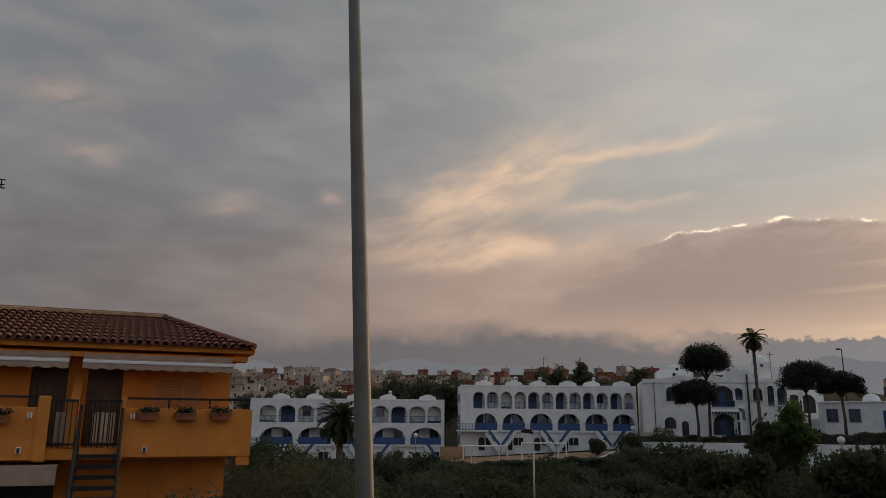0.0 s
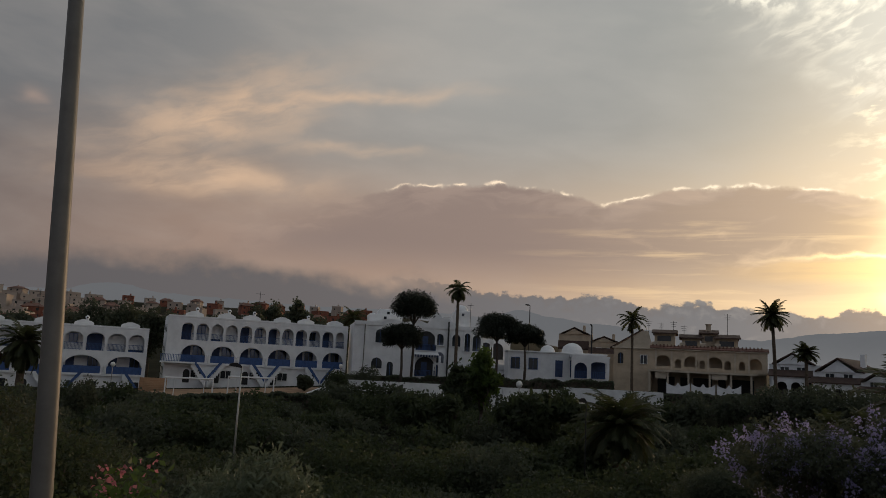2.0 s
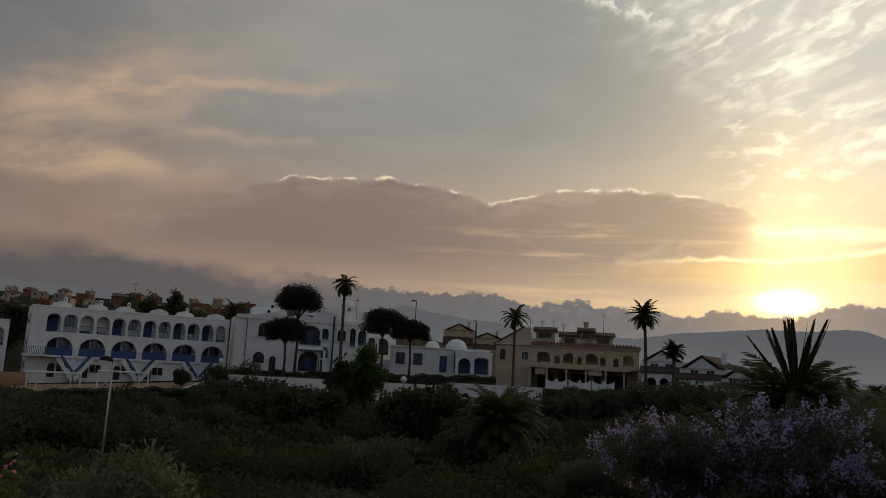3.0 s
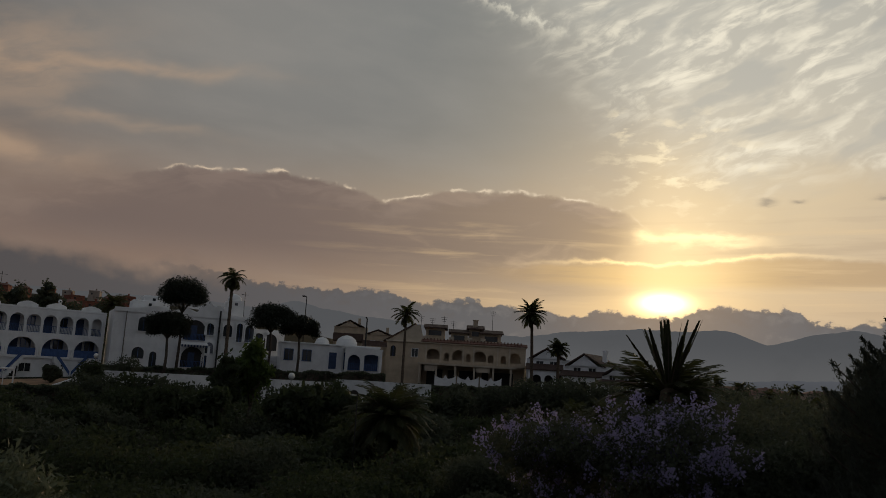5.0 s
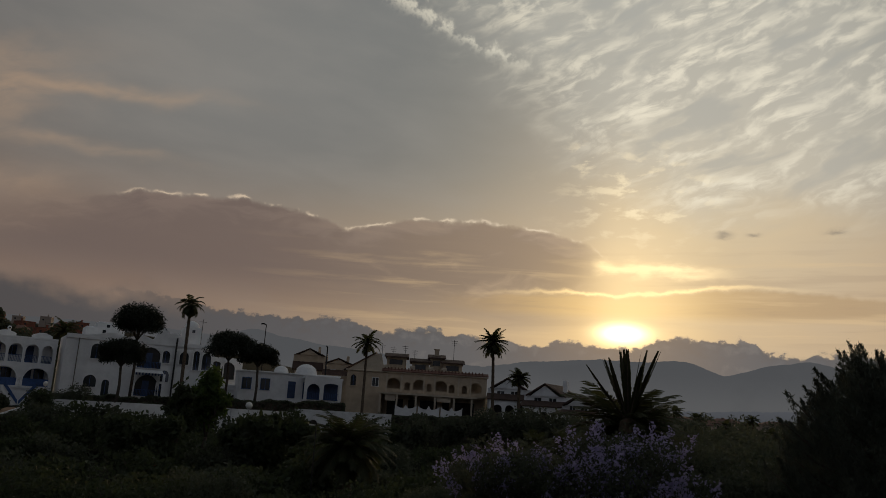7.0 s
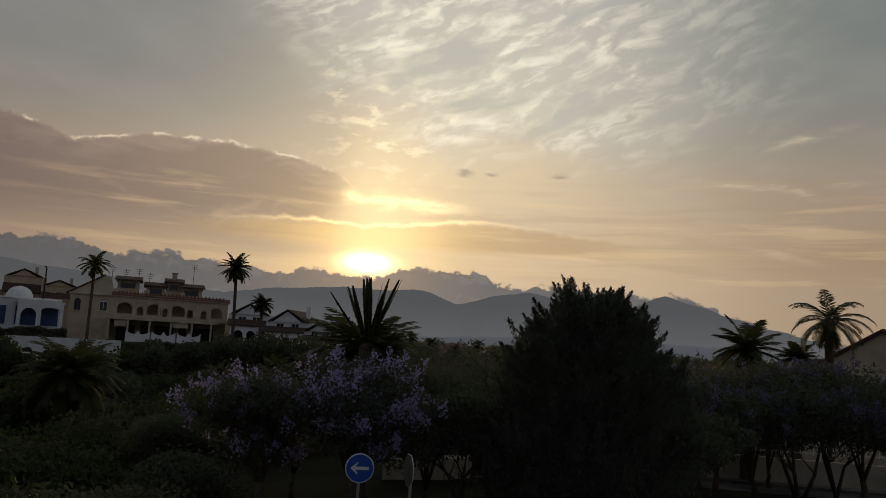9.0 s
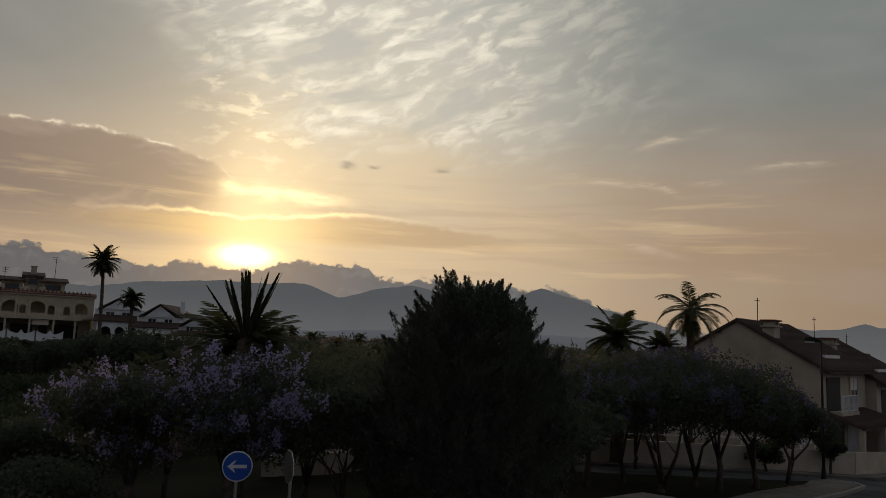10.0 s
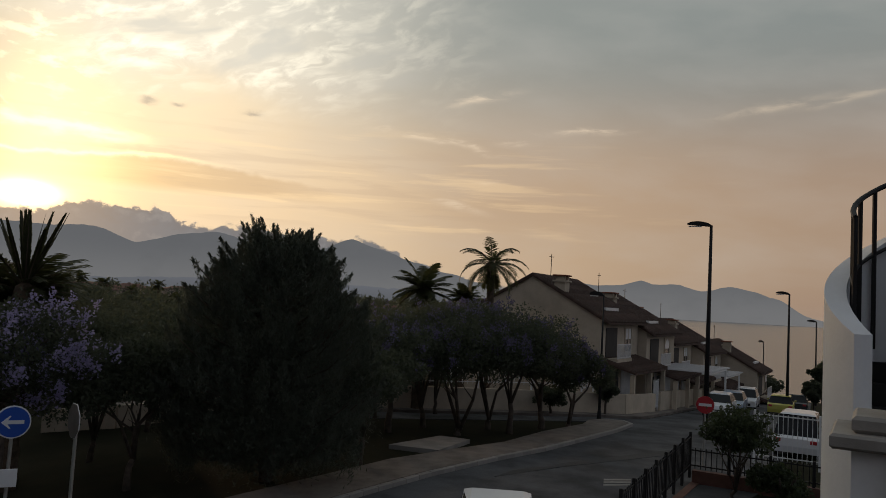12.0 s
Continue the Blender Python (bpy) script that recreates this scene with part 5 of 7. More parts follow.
# ---- town on the hill ----
def town_house(rng, place, turn, w, d, h, wall, roofed, label):
    t = anchor("town_house", place, turn, label, "house", "houses on the hillside")
    g = Geo()
    g.box(-w / 2, -d / 2, -6, w / 2, d / 2, h)
    if rng.random() < 0.5:
        g.box(-w / 2, -d / 2 - 1.5, -6, 0, -d / 2, h * 0.55)
    part("wall", g, wall, t)
    if roofed:
        r = Geo()
        rise = rng.uniform(1.0, 1.8)
        r.add([(-w / 2 - .5, -d / 2 - .5, h), (w / 2 + .5, -d / 2 - .5, h), (w / 2 + .5, d / 2 + .5, h), (-w / 2 - .5, d / 2 + .5, h), (-w / 4, 0, h + rise), (w / 4, 0, h + rise)], [(0, 1, 5, 4), (1, 2, 5), (2, 3, 4, 5), (3, 0, 4), (3, 2, 1, 0)])
        part("roof", r, TERRA_FAR, t)
    else:
        r = Geo()
        r.box(-w / 2 - .1, -d / 2 - .1, h, w / 2 + .1, d / 2 + .1, h + 0.5)
        part("roof", r, wall, t)
    c = Geo()
    x = rng.uniform(-w / 3, w / 3)
    c.box(x, -0.3, h, x + 0.6, 0.3, h + 1.6)
    c.box(x - 0.1, -0.4, h + 1.6, x + 0.7, 0.4, h + 1.8)
    part("chimney", c, wall, t)
    for i in range(int(w / 3.2)):
        for fl in range(2):
            q = Geo()
            xx = -w / 2 + 1.2 + 3.2 * i
            q.box(xx, -d / 2 - 0.06, h * (0.14 + 0.5 * fl), xx + 0.8, -d / 2 + 0.1, h * (0.14 + 0.5 * fl) + 0.9)
            part("window", q, DARK, t)


rng = random.Random(77)
for d, lo, hi, step in ((165, -16.5, -10, 3.6), (200, -17, -4, 3.4), (240, -17, -4, 3.0), (290, -17, 1, 2.6), (345, -17, 14, 2.5), (405, -17, 15, 2.3), (470, -18, 14, 2.2)):
    b = lo
    while b < hi:
        w = rng.uniform(4.5, 8.0)
        red = b > 1 or rng.random() < 0.25
        town_house(rng, spot(b, d * rng.uniform(0.96, 1.04)), -b + rng.uniform(-25, 25), w, rng.uniform(5, 8), rng.uniform(3.0, 5.2), BRICK_RED if red and rng.random() < 0.55 else FAR_WALL, rng.random() < 0.3, "reddish house with a tiled roof on the hillside" if red else "sand-coloured house on the hillside")
        b += step * (0.5 if b < -5 else 0.72) * rng.uniform(0.7, 1.4)
for b, d, h in ((36.0, 190, 6), (40.5, 200, 7), (57.5, 210, 4), (60.2, 260, 4.5), (63.5, 300, 5), (66, 240, 4), (74.5, 230, 4), (78.5, 210, 4.5), (80.5, 120, 4.0), (84.0, 110, 4.2), (82.2, 150, 5), (86.5, 95, 4.5)):
    town_house(rng, spot(b, d), -b + rng.uniform(-30, 30), rng.uniform(9, 14), 8, h, FAR_WALL, True, "low pale house among trees near the shore")

# ---- trees and planting ----
def limbs(rng, base_r, height, spread, n, lean=0.0, fork_at=0.45):
    """A crooked tapered trunk that splits into curving limbs with side branches; returns the mesh and the tips."""
    g = Geo()
    fork = height * fork_at
    j = lambda a: rng.uniform(-a, a)
    f = Vector((lean * 0.6, j(0.1), fork))
    g.tube([(0, 0, -0.2), (lean * 0.2 + j(.06), j(.06), fork * 0.4), (lean * 0.45 + j(.05), j(.05), fork * 0.75), f], [base_r * 1.35, base_r * 1.05, base_r * 0.9, base_r * 0.85], 9)
    tips = []
    for i in range(n):
        w = 2 * math.pi * (i + j(.4)) / n
        r = spread * rng.uniform(0.45, 1.0)
        t = Vector((lean + r * math.cos(w), r * math.sin(w), height * rng.uniform(0.72, 0.98)))
        k = 0.05 * height
        a = f.lerp(t, 0.3) + Vector((j(k) - r * 0.12 * math.cos(w), j(k) - r * 0.12 * math.sin(w), k * 0.8))
        b = f.lerp(t, 0.65) + Vector((j(k), j(k), j(k)))
        g.tube([f - Vector((0, 0, 0.06)), a, b, t], [base_r * rng.uniform(0.5, 0.75), base_r * 0.45, base_r * 0.28, base_r * 0.1], 6)
        for q, c in ((0.3, a), (0.65, b)):
            e = c + Vector((j(0.35) * spread, j(0.35) * spread, height * rng.uniform(0.06, 0.2)))
            g.tube([c, c.lerp(e, 0.5) + Vector((j(.05), j(.05), j(.05))), e], [base_r * 0.25, base_r * 0.16, base_r * 0.05], 4)
        tips.append(t)
    return g, tips


def tree(name, place, height, spread, label, leaf, leaves=4000, size=0.16, seed=1, trunk_r=0.16, crown_low=0.4, flat=0.7, bloom=None, blooms=0, category="tree", bark=None, group="", n_limbs=7, blob=0.42, long=1.8, fork_at=0.45):
    rng = random.Random(seed)
    nr = np.random.RandomState(seed)
    t = anchor(name, place, rng.uniform(0, 360), label, category, group)
    g, tips = limbs(rng, trunk_r, height * 0.86, spread * 0.72, n_limbs, rng.uniform(-.3, .3), fork_at)
    part("trunk", g, bark or BARK, t, smooth=True)
    blobs = []
    for p in tips:
        for _ in range(3):
            s = spread * blob * rng.uniform(0.6, 1.1)
            zz = min(height - s * flat, max(crown_low * height + s * flat * 0.5, p.z + rng.uniform(-.35, .2) * height * 0.4))
            blobs.append((p.x + rng.uniform(-.3, .3) * spread, p.y + rng.uniform(-.3, .3) * spread, zz, s, s, s * flat))
    blobs.append((0, 0, height * (0.5 + crown_low * 0.5), spread * 0.6, spread * 0.6, (height * (1 - crown_low)) * 0.42))
    part("crown", leaf_mesh("crown", leaf, clump_points(nr, blobs, leaves), size, nr, long), leaf, t)
    if bloom:
        nb = np.asarray(blobs)
        pts = []
        for _ in range(max(1, blooms // 44)):
            b = nb[nr.randint(len(nb))]
            d = nr.normal(size=3)
            d[2] = abs(d[2]) * 0.8
            d /= np.linalg.norm(d)
            c = b[:3] + d * b[3:] * 1.05
            u = nr.rand(44, 1)
            out = d * 0.6 + [0, 0, 0.5] + nr.normal(size=3) * 0.2
            pts.append(c + out * (u - 0.3) * 0.42 + nr.normal(size=(44, 3)) * (0.13 - 0.09 * u))
        part("blossom", leaf_mesh("blossom", bloom, np.concatenate(pts), 0.06, nr, 1.4), bloom, t)
    return t


def bush(name, place, w, h, label, leaf, leaves=2500, size=0.12, seed=1, category="shrub", bloom=None, blooms=0, deep=None, long=1.8, upward=0.0):
    rng = random.Random(seed)
    nr = np.random.RandomState(seed)
    t = anchor(name, place, rng.uniform(0, 40) if deep is None else 0, label, category)
    g = Geo()
    for i in range(6):
        a = 2 * math.pi * i / 6
        g.tube([(0, 0, -0.1), (w * 0.12 * math.cos(a), w * 0.12 * math.sin(a), h * 0.35), (w * 0.3 * math.cos(a), w * 0.3 * math.sin(a), h * 0.75)], [0.05, 0.035, 0.012], 5)
    part("stem", g, BARK, t)
    blobs = []
    dd = deep or w
    for i in range(12):
        s = rng.uniform(0.22, 0.36)
        blobs.append((rng.uniform(-.34, .34) * w, rng.uniform(-.34, .34) * dd, h * rng.uniform(0.3, 0.72), w * s, dd * s, h * rng.uniform(0.22, 0.3)))
    dirs = None
    pts = clump_points(nr, blobs, leaves)
    pts[:, 2] = np.abs(pts[:, 2])
    if upward:
        dirs = nr.normal(size=(leaves, 3)) * 0.5 + [0, 0, upward]
    part("crown", leaf_mesh("crown", leaf, pts, size, nr, long, directions=dirs), leaf, t)
    if bloom:
        b = np.asarray(blobs)[nr.randint(len(blobs), size=blooms // 10)]
        d = nr.normal(size=(len(b), 3))
        d[:, 2] = np.abs(d[:, 2])
        d /= np.linalg.norm(d, axis=1)[:, None]
        c = np.repeat(b[:, :3] + d * b[:, 3:], 10, 0) + nr.normal(size=(len(b) * 10, 3)) * 0.05
        part("blossom", leaf_mesh("blossom", bloom, c, 0.05, nr, 1.2), bloom, t)
    return t


def frond(nr, base, bearing, rise, length, bend, leaf_len, n=26, twist=0.0, vee=0.5):
    """One feather frond: rib points, and leaflet quads as (centre, direction)."""
    rib, tang = [], []
    p, a = np.array(base, float), rise
    step = length / n
    for i in range(n + 1):
        rib.append(p.copy())
        d = np.array([math.cos(a) * math.cos(bearing), math.cos(a) * math.sin(bearing), math.sin(a)])
        tang.append(d)
        p = p + d * step
        a -= bend / n * (0.5 + 1.0 * i / n)
    return np.array(rib), np.array(tang)


def palm(name, place, trunk_h, trunk_r, fronds, length, label, seed=1, rise=(0.2, 1.35), bend=(0.9, 1.7), leaf_len=0.45, skirt=0, lean=0.0, leaf=None, group="", width=0.035, n_leaf=30, side_way=0.8):
    rng = random.Random(seed)
    nr = np.random.RandomState(seed)
    t = anchor(name, place, rng.uniform(0, 360), label, "palm tree", group)
    g = Geo()
    steps = max(3, int(trunk_h / 0.35))
    pts, rad = [], []
    for i in range(steps + 1):
        f = i / steps
        pts.append((lean * f * f, 0, -0.2 + (trunk_h + 0.2) * f))
        rad.append(trunk_r * (1.25 - 0.3 * f) * (1.06 if i % 2 else 0.95))
    g.tube(pts, rad, 10)
    g.lathe(lean, 0, [(trunk_r * 1.0, trunk_h - 0.5), (trunk_r * 1.55, trunk_h - 0.15), (trunk_r * 1.2, trunk_h + 0.2), (0.03, trunk_h + 0.35)], 10)
    part("trunk", g, PALM_BARK, t, smooth=True)
    top = (lean, 0, trunk_h + 0.15)
    vs, fs, ribs = [], [], Geo()
    for k in range(fronds + skirt):
        dead = k >= fronds
        u = (k + 0.5) / fronds
        up = rise[1] - (rise[1] - rise[0]) * u ** 0.8 + rng.uniform(-.1, .1) if not dead else rng.uniform(-1.1, -0.4)
        w = k * 2.39996 + rng.uniform(-.2, .2)
        L = length * rng.uniform(0.85, 1.08) * (0.7 if dead else 1)
        rib, tang = frond(nr, top, w, up, L, rng.uniform(*bend) * (0.5 if dead else 1), leaf_len, n_leaf)
        ribs.tube(rib[::6], [0.035 * length / 2.5 * (1 - 0.85 * i / max(1, len(rib[::6]) - 1)) for i in range(len(rib[::6]))], 4)
        side0 = np.array([-math.sin(w), math.cos(w), 0])
        for i in range(3, len(rib)):
            f = i / (len(rib) - 1)
            ll = leaf_len * (0.55 + 0.9 * math.sin(math.pi * min(1, f * 0.9 + 0.1)) ) * rng.uniform(0.85, 1.15)
            for s in (-1, 1):
                d = tang[i] * 0.75 + side0 * s * side_way + np.array([0, 0, -0.18 - 0.25 * rng.random()]) * min(1.0, side_way * 1.25)
                d /= np.linalg.norm(d)
                a, b = rib[i], rib[i] + d * ll
                q = tang[i] * width
                j = len(vs)
                vs += [a - q, a + q, a * 0.45 + b * 0.55 + q * 1.2, b, a * 0.45 + b * 0.55 - q * 1.2]
                fs.append((j, j + 1, j + 2, j + 3, j + 4))
    part("frond_ribs", ribs, PALM_BARK, t)
    g2 = Geo()
    g2.add(vs, fs)
    part("fronds", g2, leaf or LEAF_PALM, t)
    return t


def umbrella_pine(place, height, spread, thick, seed, label="umbrella pine with a dense dark rounded crown"):
    rng = random.Random(seed)
    nr = np.random.RandomState(seed)
    t = anchor("pine_tree", place, 0, label, "tree", "umbrella pines")
    g = Geo()
    g.tube([(0, 0, -0.3), (0.15, 0, height * 0.4), (0, 0.1, height - thick * 0.8)], [0.2, 0.16, 0.12], 8)
    for i in range(7):
        w = i * 0.9
        g.tube([(0.05, 0.05, height - thick * 1.15), (spread * 0.35 * math.cos(w), spread * 0.35 * math.sin(w), height - thick * 0.75), (spread * 0.7 * math.cos(w), spread * 0.7 * math.sin(w), height - thick * 0.5)], [0.09, 0.06, 0.03], 5)
    part("trunk", g, BARK, t, smooth=True)
    blobs = [(0, 0, height - thick * 0.5, spread * 0.75, spread * 0.75, thick * 0.4)]
    for i in range(26):
        w, r = rng.uniform(0, 6.28), spread * math.sqrt(rng.random()) * 0.8
        s = spread * rng.uniform(0.2, 0.3)
        blobs.append((r * math.cos(w), r * math.sin(w), height - thick * (0.28 + 0.55 * rng.random() * (1 - 0.3 * r / spread)) - 0.3 * thick * (r / spread) ** 2, s, s, thick * 0.24))
    part("crown", leaf_mesh("crown", LEAF_PINE_BACKLIT, clump_points(nr, blobs, 17000, 0.3), 0.11, nr, 2.6), LEAF_PINE_BACKLIT, t)
    return t


umbrella_pine(spot(18.1, 96), tall(18.1, 96, 5.85), 3.2, 4.1, 1)
umbrella_pine(spot(17.3, 92), tall(17.3, 92, 3.3), 2.7, 3.0, 2, "low pine with a broken dark crown on a bare trunk")
umbrella_pine(spot(24.4, 97), tall(24.4, 97, 4.45), 3.3, 3.5, 3)
umbrella_pine(spot(26.5, 95), tall(26.5, 95, 3.65), 2.5, 2.7, 4)
palm("palm_tree", spot(21.4, 90), tall(21.4, 90, 5.75), 0.17, 30, 1.75, "tall fan palm with a drooping skirt of dead leaves", 5, (-0.6, 1.4), (1.2, 2.2), 0.42, 14, 0.15, width=0.05, n_leaf=16)
palm("palm_tree", spot(34.3, 96), tall(34.3, 96, 4.05), 0.15, 20, 2.3, "slender date palm with a thin arching crown", 6, (-0.2, 1.3), (1.0, 1.6), 0.4, 4, width=0.035)
palm("palm_tree", spot(43.9, 92), tall(43.9, 92, 4.65), 0.17, 46, 2.1, "tall date palm with a dense round crown", 7, (-0.9, 1.45), (0.6, 1.1), 0.4, 8, 0.3, width=0.035)
palm("palm_tree", spot(45.8, 90), tall(45.8, 90, 2.1), 0.17, 30, 1.5, "short date palm beside the white houses", 8, (-0.4, 1.3), (0.8, 1.2), 0.4, 4)
palm("palm_tree", spot(-8.3, 78), tall(-8.3, 78, 0.2), 0.3, 50, 2.9, "broad date palm in front of the arcaded block", 9, (-0.9, 1.35), (0.9, 1.5), 0.5, 10, width=0.05)
palm("palm_tree", spot(33.5, 42), tall(33.5, 42, -3.6), 0.35, 70, 2.6, "squat date palm with grey-green arching fronds", 10, (-0.5, 1.3), (0.8, 1.3), 0.45, 14)
palm("palm_tree", spot(53.7, 24), tall(53.7, 24, -0.9), 0.2, 14, 2.2, "date palm with clipped upright crown", 11, (0.9, 1.5), (-0.1, 0.1), 0.17, 0, width=0.05, n_leaf=60, side_way=0.3)
palm("palm_tree", spot(53.6, 24.9), tall(53.6, 24.9, -1.3), 0.25, 64, 2.15, "date palm with arching lower fronds", 15, (-0.4, 1.12), (0.5, 1.0), 0.36, 10, width=0.03)
palm("palm_tree", spot(86.1, 42), tall(86.1, 42, 2.9), 0.2, 20, 2.35, "date palm with a wide arching crown", 12, (-0.4, 1.35), (1.2, 2.1), 0.36, 3, width=0.026)
palm("palm_tree", spot(81.0, 39), tall(81.0, 39, 0.75), 0.24, 22, 1.75, "shorter date palm with stiff fronds", 13, (-0.3, 1.3), (0.5, 1.0), 0.42, 4)
palm("palm_tree", spot(84.2, 60), tall(84.2, 60, 0.3), 0.2, 26, 1.4, "distant date palm among roofs", 14, (0.0, 1.3), (0.6, 1.0), 0.4)


def cone_tree():
    """Dense dark conifer with many upright shoots."""
    rng = random.Random(21)
    nr = np.random.RandomState(21)
    t = anchor("conifer_tree", spot(70.3, 22), 0, "broad dark conifer with upright feathery shoots", "tree")
    g = Geo()
    g.tube([(0, 0, -0.3), (0.1, 0, 3.0), (0, 0, 6.3)], [0.2, 0.14, 0.05], 9)
    H, R = 6.9, 3.0
    pts, dirs = [], []
    for i in range(640):
        h = H * (0.10 + 0.87 * rng.random() ** 0.85)
        w = rng.uniform(0, 6.283)
        f = (h / H)
        prof = R * (1 - max(0, (f - 0.40) / 0.64) ** 2.1) if f > 0.40 else R * (0.8 + 0.2 * f / 0.40)
        r = prof * rng.uniform(0.7, 1.0) * (1 + 0.12 * math.sin(3 * w + 1.0))
        tip = np.array([r * math.cos(w), r * math.sin(w), h])
        out = np.array([math.cos(w), math.sin(w), 0]) * rng.uniform(0.2, 0.7) + np.array([0, 0, 1.0])
        out /= np.linalg.norm(out)
        L = rng.uniform(0.4, 1.15)
        root = np.array([tip[0] * 0.2, tip[1] * 0.2, max(0.5, h - 0.9)])
        if i % 3 == 0:
            g.tube([root, tip * 0.7 + root * 0.3, tip + out * L * 0.6], [0.04, 0.025, 0.008], 4)
        m = 190
        s = nr.rand(m, 1) ** 0.8
        c = tip + out * (s * L - 0.3) + nr.normal(size=(m, 3)) * (0.15 * (1.05 - s))
        pts.append(c)
        dirs.append(out + nr.normal(size=(m, 3)) * 0.6)
    inner = clump_points(nr, [(0, 0, 2.4, 2.7, 2.7, 2.2), (0, 0, 4.3, 2.0, 2.0, 1.9), (0, 0, 1.5, 2.6, 2.6, 1.2), (0, 0, 5.2, 1.3, 1.3, 1.2)], 60000, 0.45)
    part("trunk", g, BARK, t)
    part("crown", leaf_mesh("crown", LEAF_PINE, np.concatenate(pts + [inner]), 0.026, nr, 6.0, directions=np.concatenate(dirs + [nr.normal(size=(60000, 3))])), LEAF_PINE, t)


cone_tree()
tree("jacaranda_tree", spot(46.9, 20.5), tall(46.9, 20.5, -1.5), 1.75, "jacaranda tree with lilac blossom and sparse leaves", LEAF_DARK, 12000, 0.06, 31, 0.12, 0.42, 0.6, PETAL, 4200)
tree("jacaranda_tree", spot(53.0, 20.0), tall(53.0, 20.0, -0.4), 2.2, "jacaranda tree covered in lilac blossom clusters", LEAF_DARK, 12000, 0.06, 32, 0.12, 0.42, 0.6, PETAL, 6000)
for i, (b, d, e, s) in enumerate(((76.6, 29, -0.9, 2.3), (79.0, 31, -0.3, 2.7), (81.6, 33, 0.2, 2.5), (84.2, 31.5, -0.1, 2.9), (86.4, 34, 0.3, 2.6), (88.0, 33, 0.65, 2.9), (90.3, 35.5, -0.5, 2.4), (92.3, 37, -1.6, 1.7))):
    tree("jacaranda_tree", spot(b, d), tall(b, d, e), s, "dark jacaranda street tree with darker lilac blossom", LEAF_DARK, 15000, 0.07, 40 + i, 0.14 - 0.01 * (i % 3), (0.40, 0.46, 0.36, 0.44)[i % 4], 0.75, PETAL_DARK, 2600, group="street trees on the planted strip", n_limbs=(4, 3, 5)[i % 3], fork_at=(0.10, 0.26, 0.18, 0.05)[i % 4], blob=0.46)
tree("tree", spot(23.4, 56), tall(23.4, 56, 1.85), 1.45, "leafy tree with drooping long leaves", LEAF_GREEN, 2600, 0.19, 51, 0.14, 0.42, 0.6, long=2.8)
tree("tree", spot(21.6, 55), tall(21.6, 55, 0.7), 1.2, "leafy tree with drooping long leaves", LEAF, 2000, 0.19, 53, 0.14, 0.4, 0.6, long=2.8)
tree("tree", spot(20.0, 50), tall(20.0, 50, -1.9), 2.0, "leafy tree with drooping long leaves", LEAF, 3000, 0.2, 54, 0.14, 0.2, 0.8, long=2.8)
tree("tree", spot(27.5, 52), tall(27.5, 52, -1.3), 2.4, "low leafy tree with drooping leaves", LEAF, 4000, 0.24, 52, 0.14, 0.2, 0.7, long=2.4)
tree("olive_tree", spot(8.3, 9.4), tall(8.3, 9.4, -5.6), 1.15, "grey-green olive with fine upright shoots", LEAF_OLIVE, 30000, 0.034, 61, 0.09, 0.5, 0.75, long=3.2, n_limbs=9)
bush("flowering_shrub", spot(-1.6, 8.5), 1.6, 4.25, "green shrub with pink and orange blossom", LEAF_GREEN, 8000, 0.06, 62, bloom=PINK, blooms=900)



# ---- hedges and masses of planting ----
def hedge(name, b0, d0, b1, d1, top0, top1, wide, label, leaf, leaves, size, seed):
    """A clipped hedge between two spots, its top at the given heights."""
    nr = np.random.RandomState(seed)
    a, b = spot(b0, d0), spot(b1, d1)
    t = anchor(name, a, math.degrees(math.atan2(b.y - a.y, b.x - a.x)), label, "hedge")
    L = (b - a).to_2d().length
    u = nr.rand(leaves)
    low = min(a.z, b.z) - a.z - 0.3
    topz = top0 + (top1 - top0) * u - a.z
    bump = 0.12 * np.sin(u * L * 1.3) + 0.08 * np.sin(u * L * 3.1 + 1)
    v = nr.rand(leaves) ** 0.45
    z = low + (topz + bump - low) * v
    y = (nr.rand(leaves) - 0.5) * wide * (1.0 - 0.2 * v)
    core = Geo()
    core.add([(0, -wide * 0.35, low), (L, -wide * 0.35, low), (L, wide * 0.35, low), (0, wide * 0.35, low), (0, -wide * 0.3, top0 - a.z - 0.2), (L, -wide * 0.3, top1 - a.z - 0.2), (L, wide * 0.3, top1 - a.z - 0.2), (0, wide * 0.3, top0 - a.z - 0.2)], [(3, 2, 1, 0), (4, 5, 6, 7), (0, 1, 5, 4), (1, 2, 6, 5), (2, 3, 7, 6), (3, 0, 4, 7)])
    part("branch_core", core, BARK, t)
    part("leaves", leaf_mesh("leaves", leaf, np.stack([u * L, y, z], 1), size, nr, 1.6), leaf, t)
    return t


hedge("hedge", -8.5, 76, 4, 77, 1.55, 1.75, 2.4, "long dark clipped hedge below the lawn", LEAF_DARK, 16000, 0.2, 3)
hedge("hedge", 4, 77, 14.5, 80, 1.75, 2.6, 2.4, "long dark clipped hedge below the lawn", LEAF_DARK, 14000, 0.2, 4)
hedge("hedge", 13.2, 94, 22, 92, 3.9, 4.35, 1.6, "dark clipped hedge before the white villa", LEAF_DARK, 10000, 0.2, 5)
hedge("hedge", 21, 90, 33, 92, 4.3, 4.9, 1.6, "dark clipped hedge before the white cottage", LEAF_DARK, 12000, 0.2, 6)
hedge("hedge", 32, 92, 43, 88, 3.5, 4.2, 1.8, "uneven dark hedge before the beige building", LEAF_DARK, 10000, 0.22, 7)

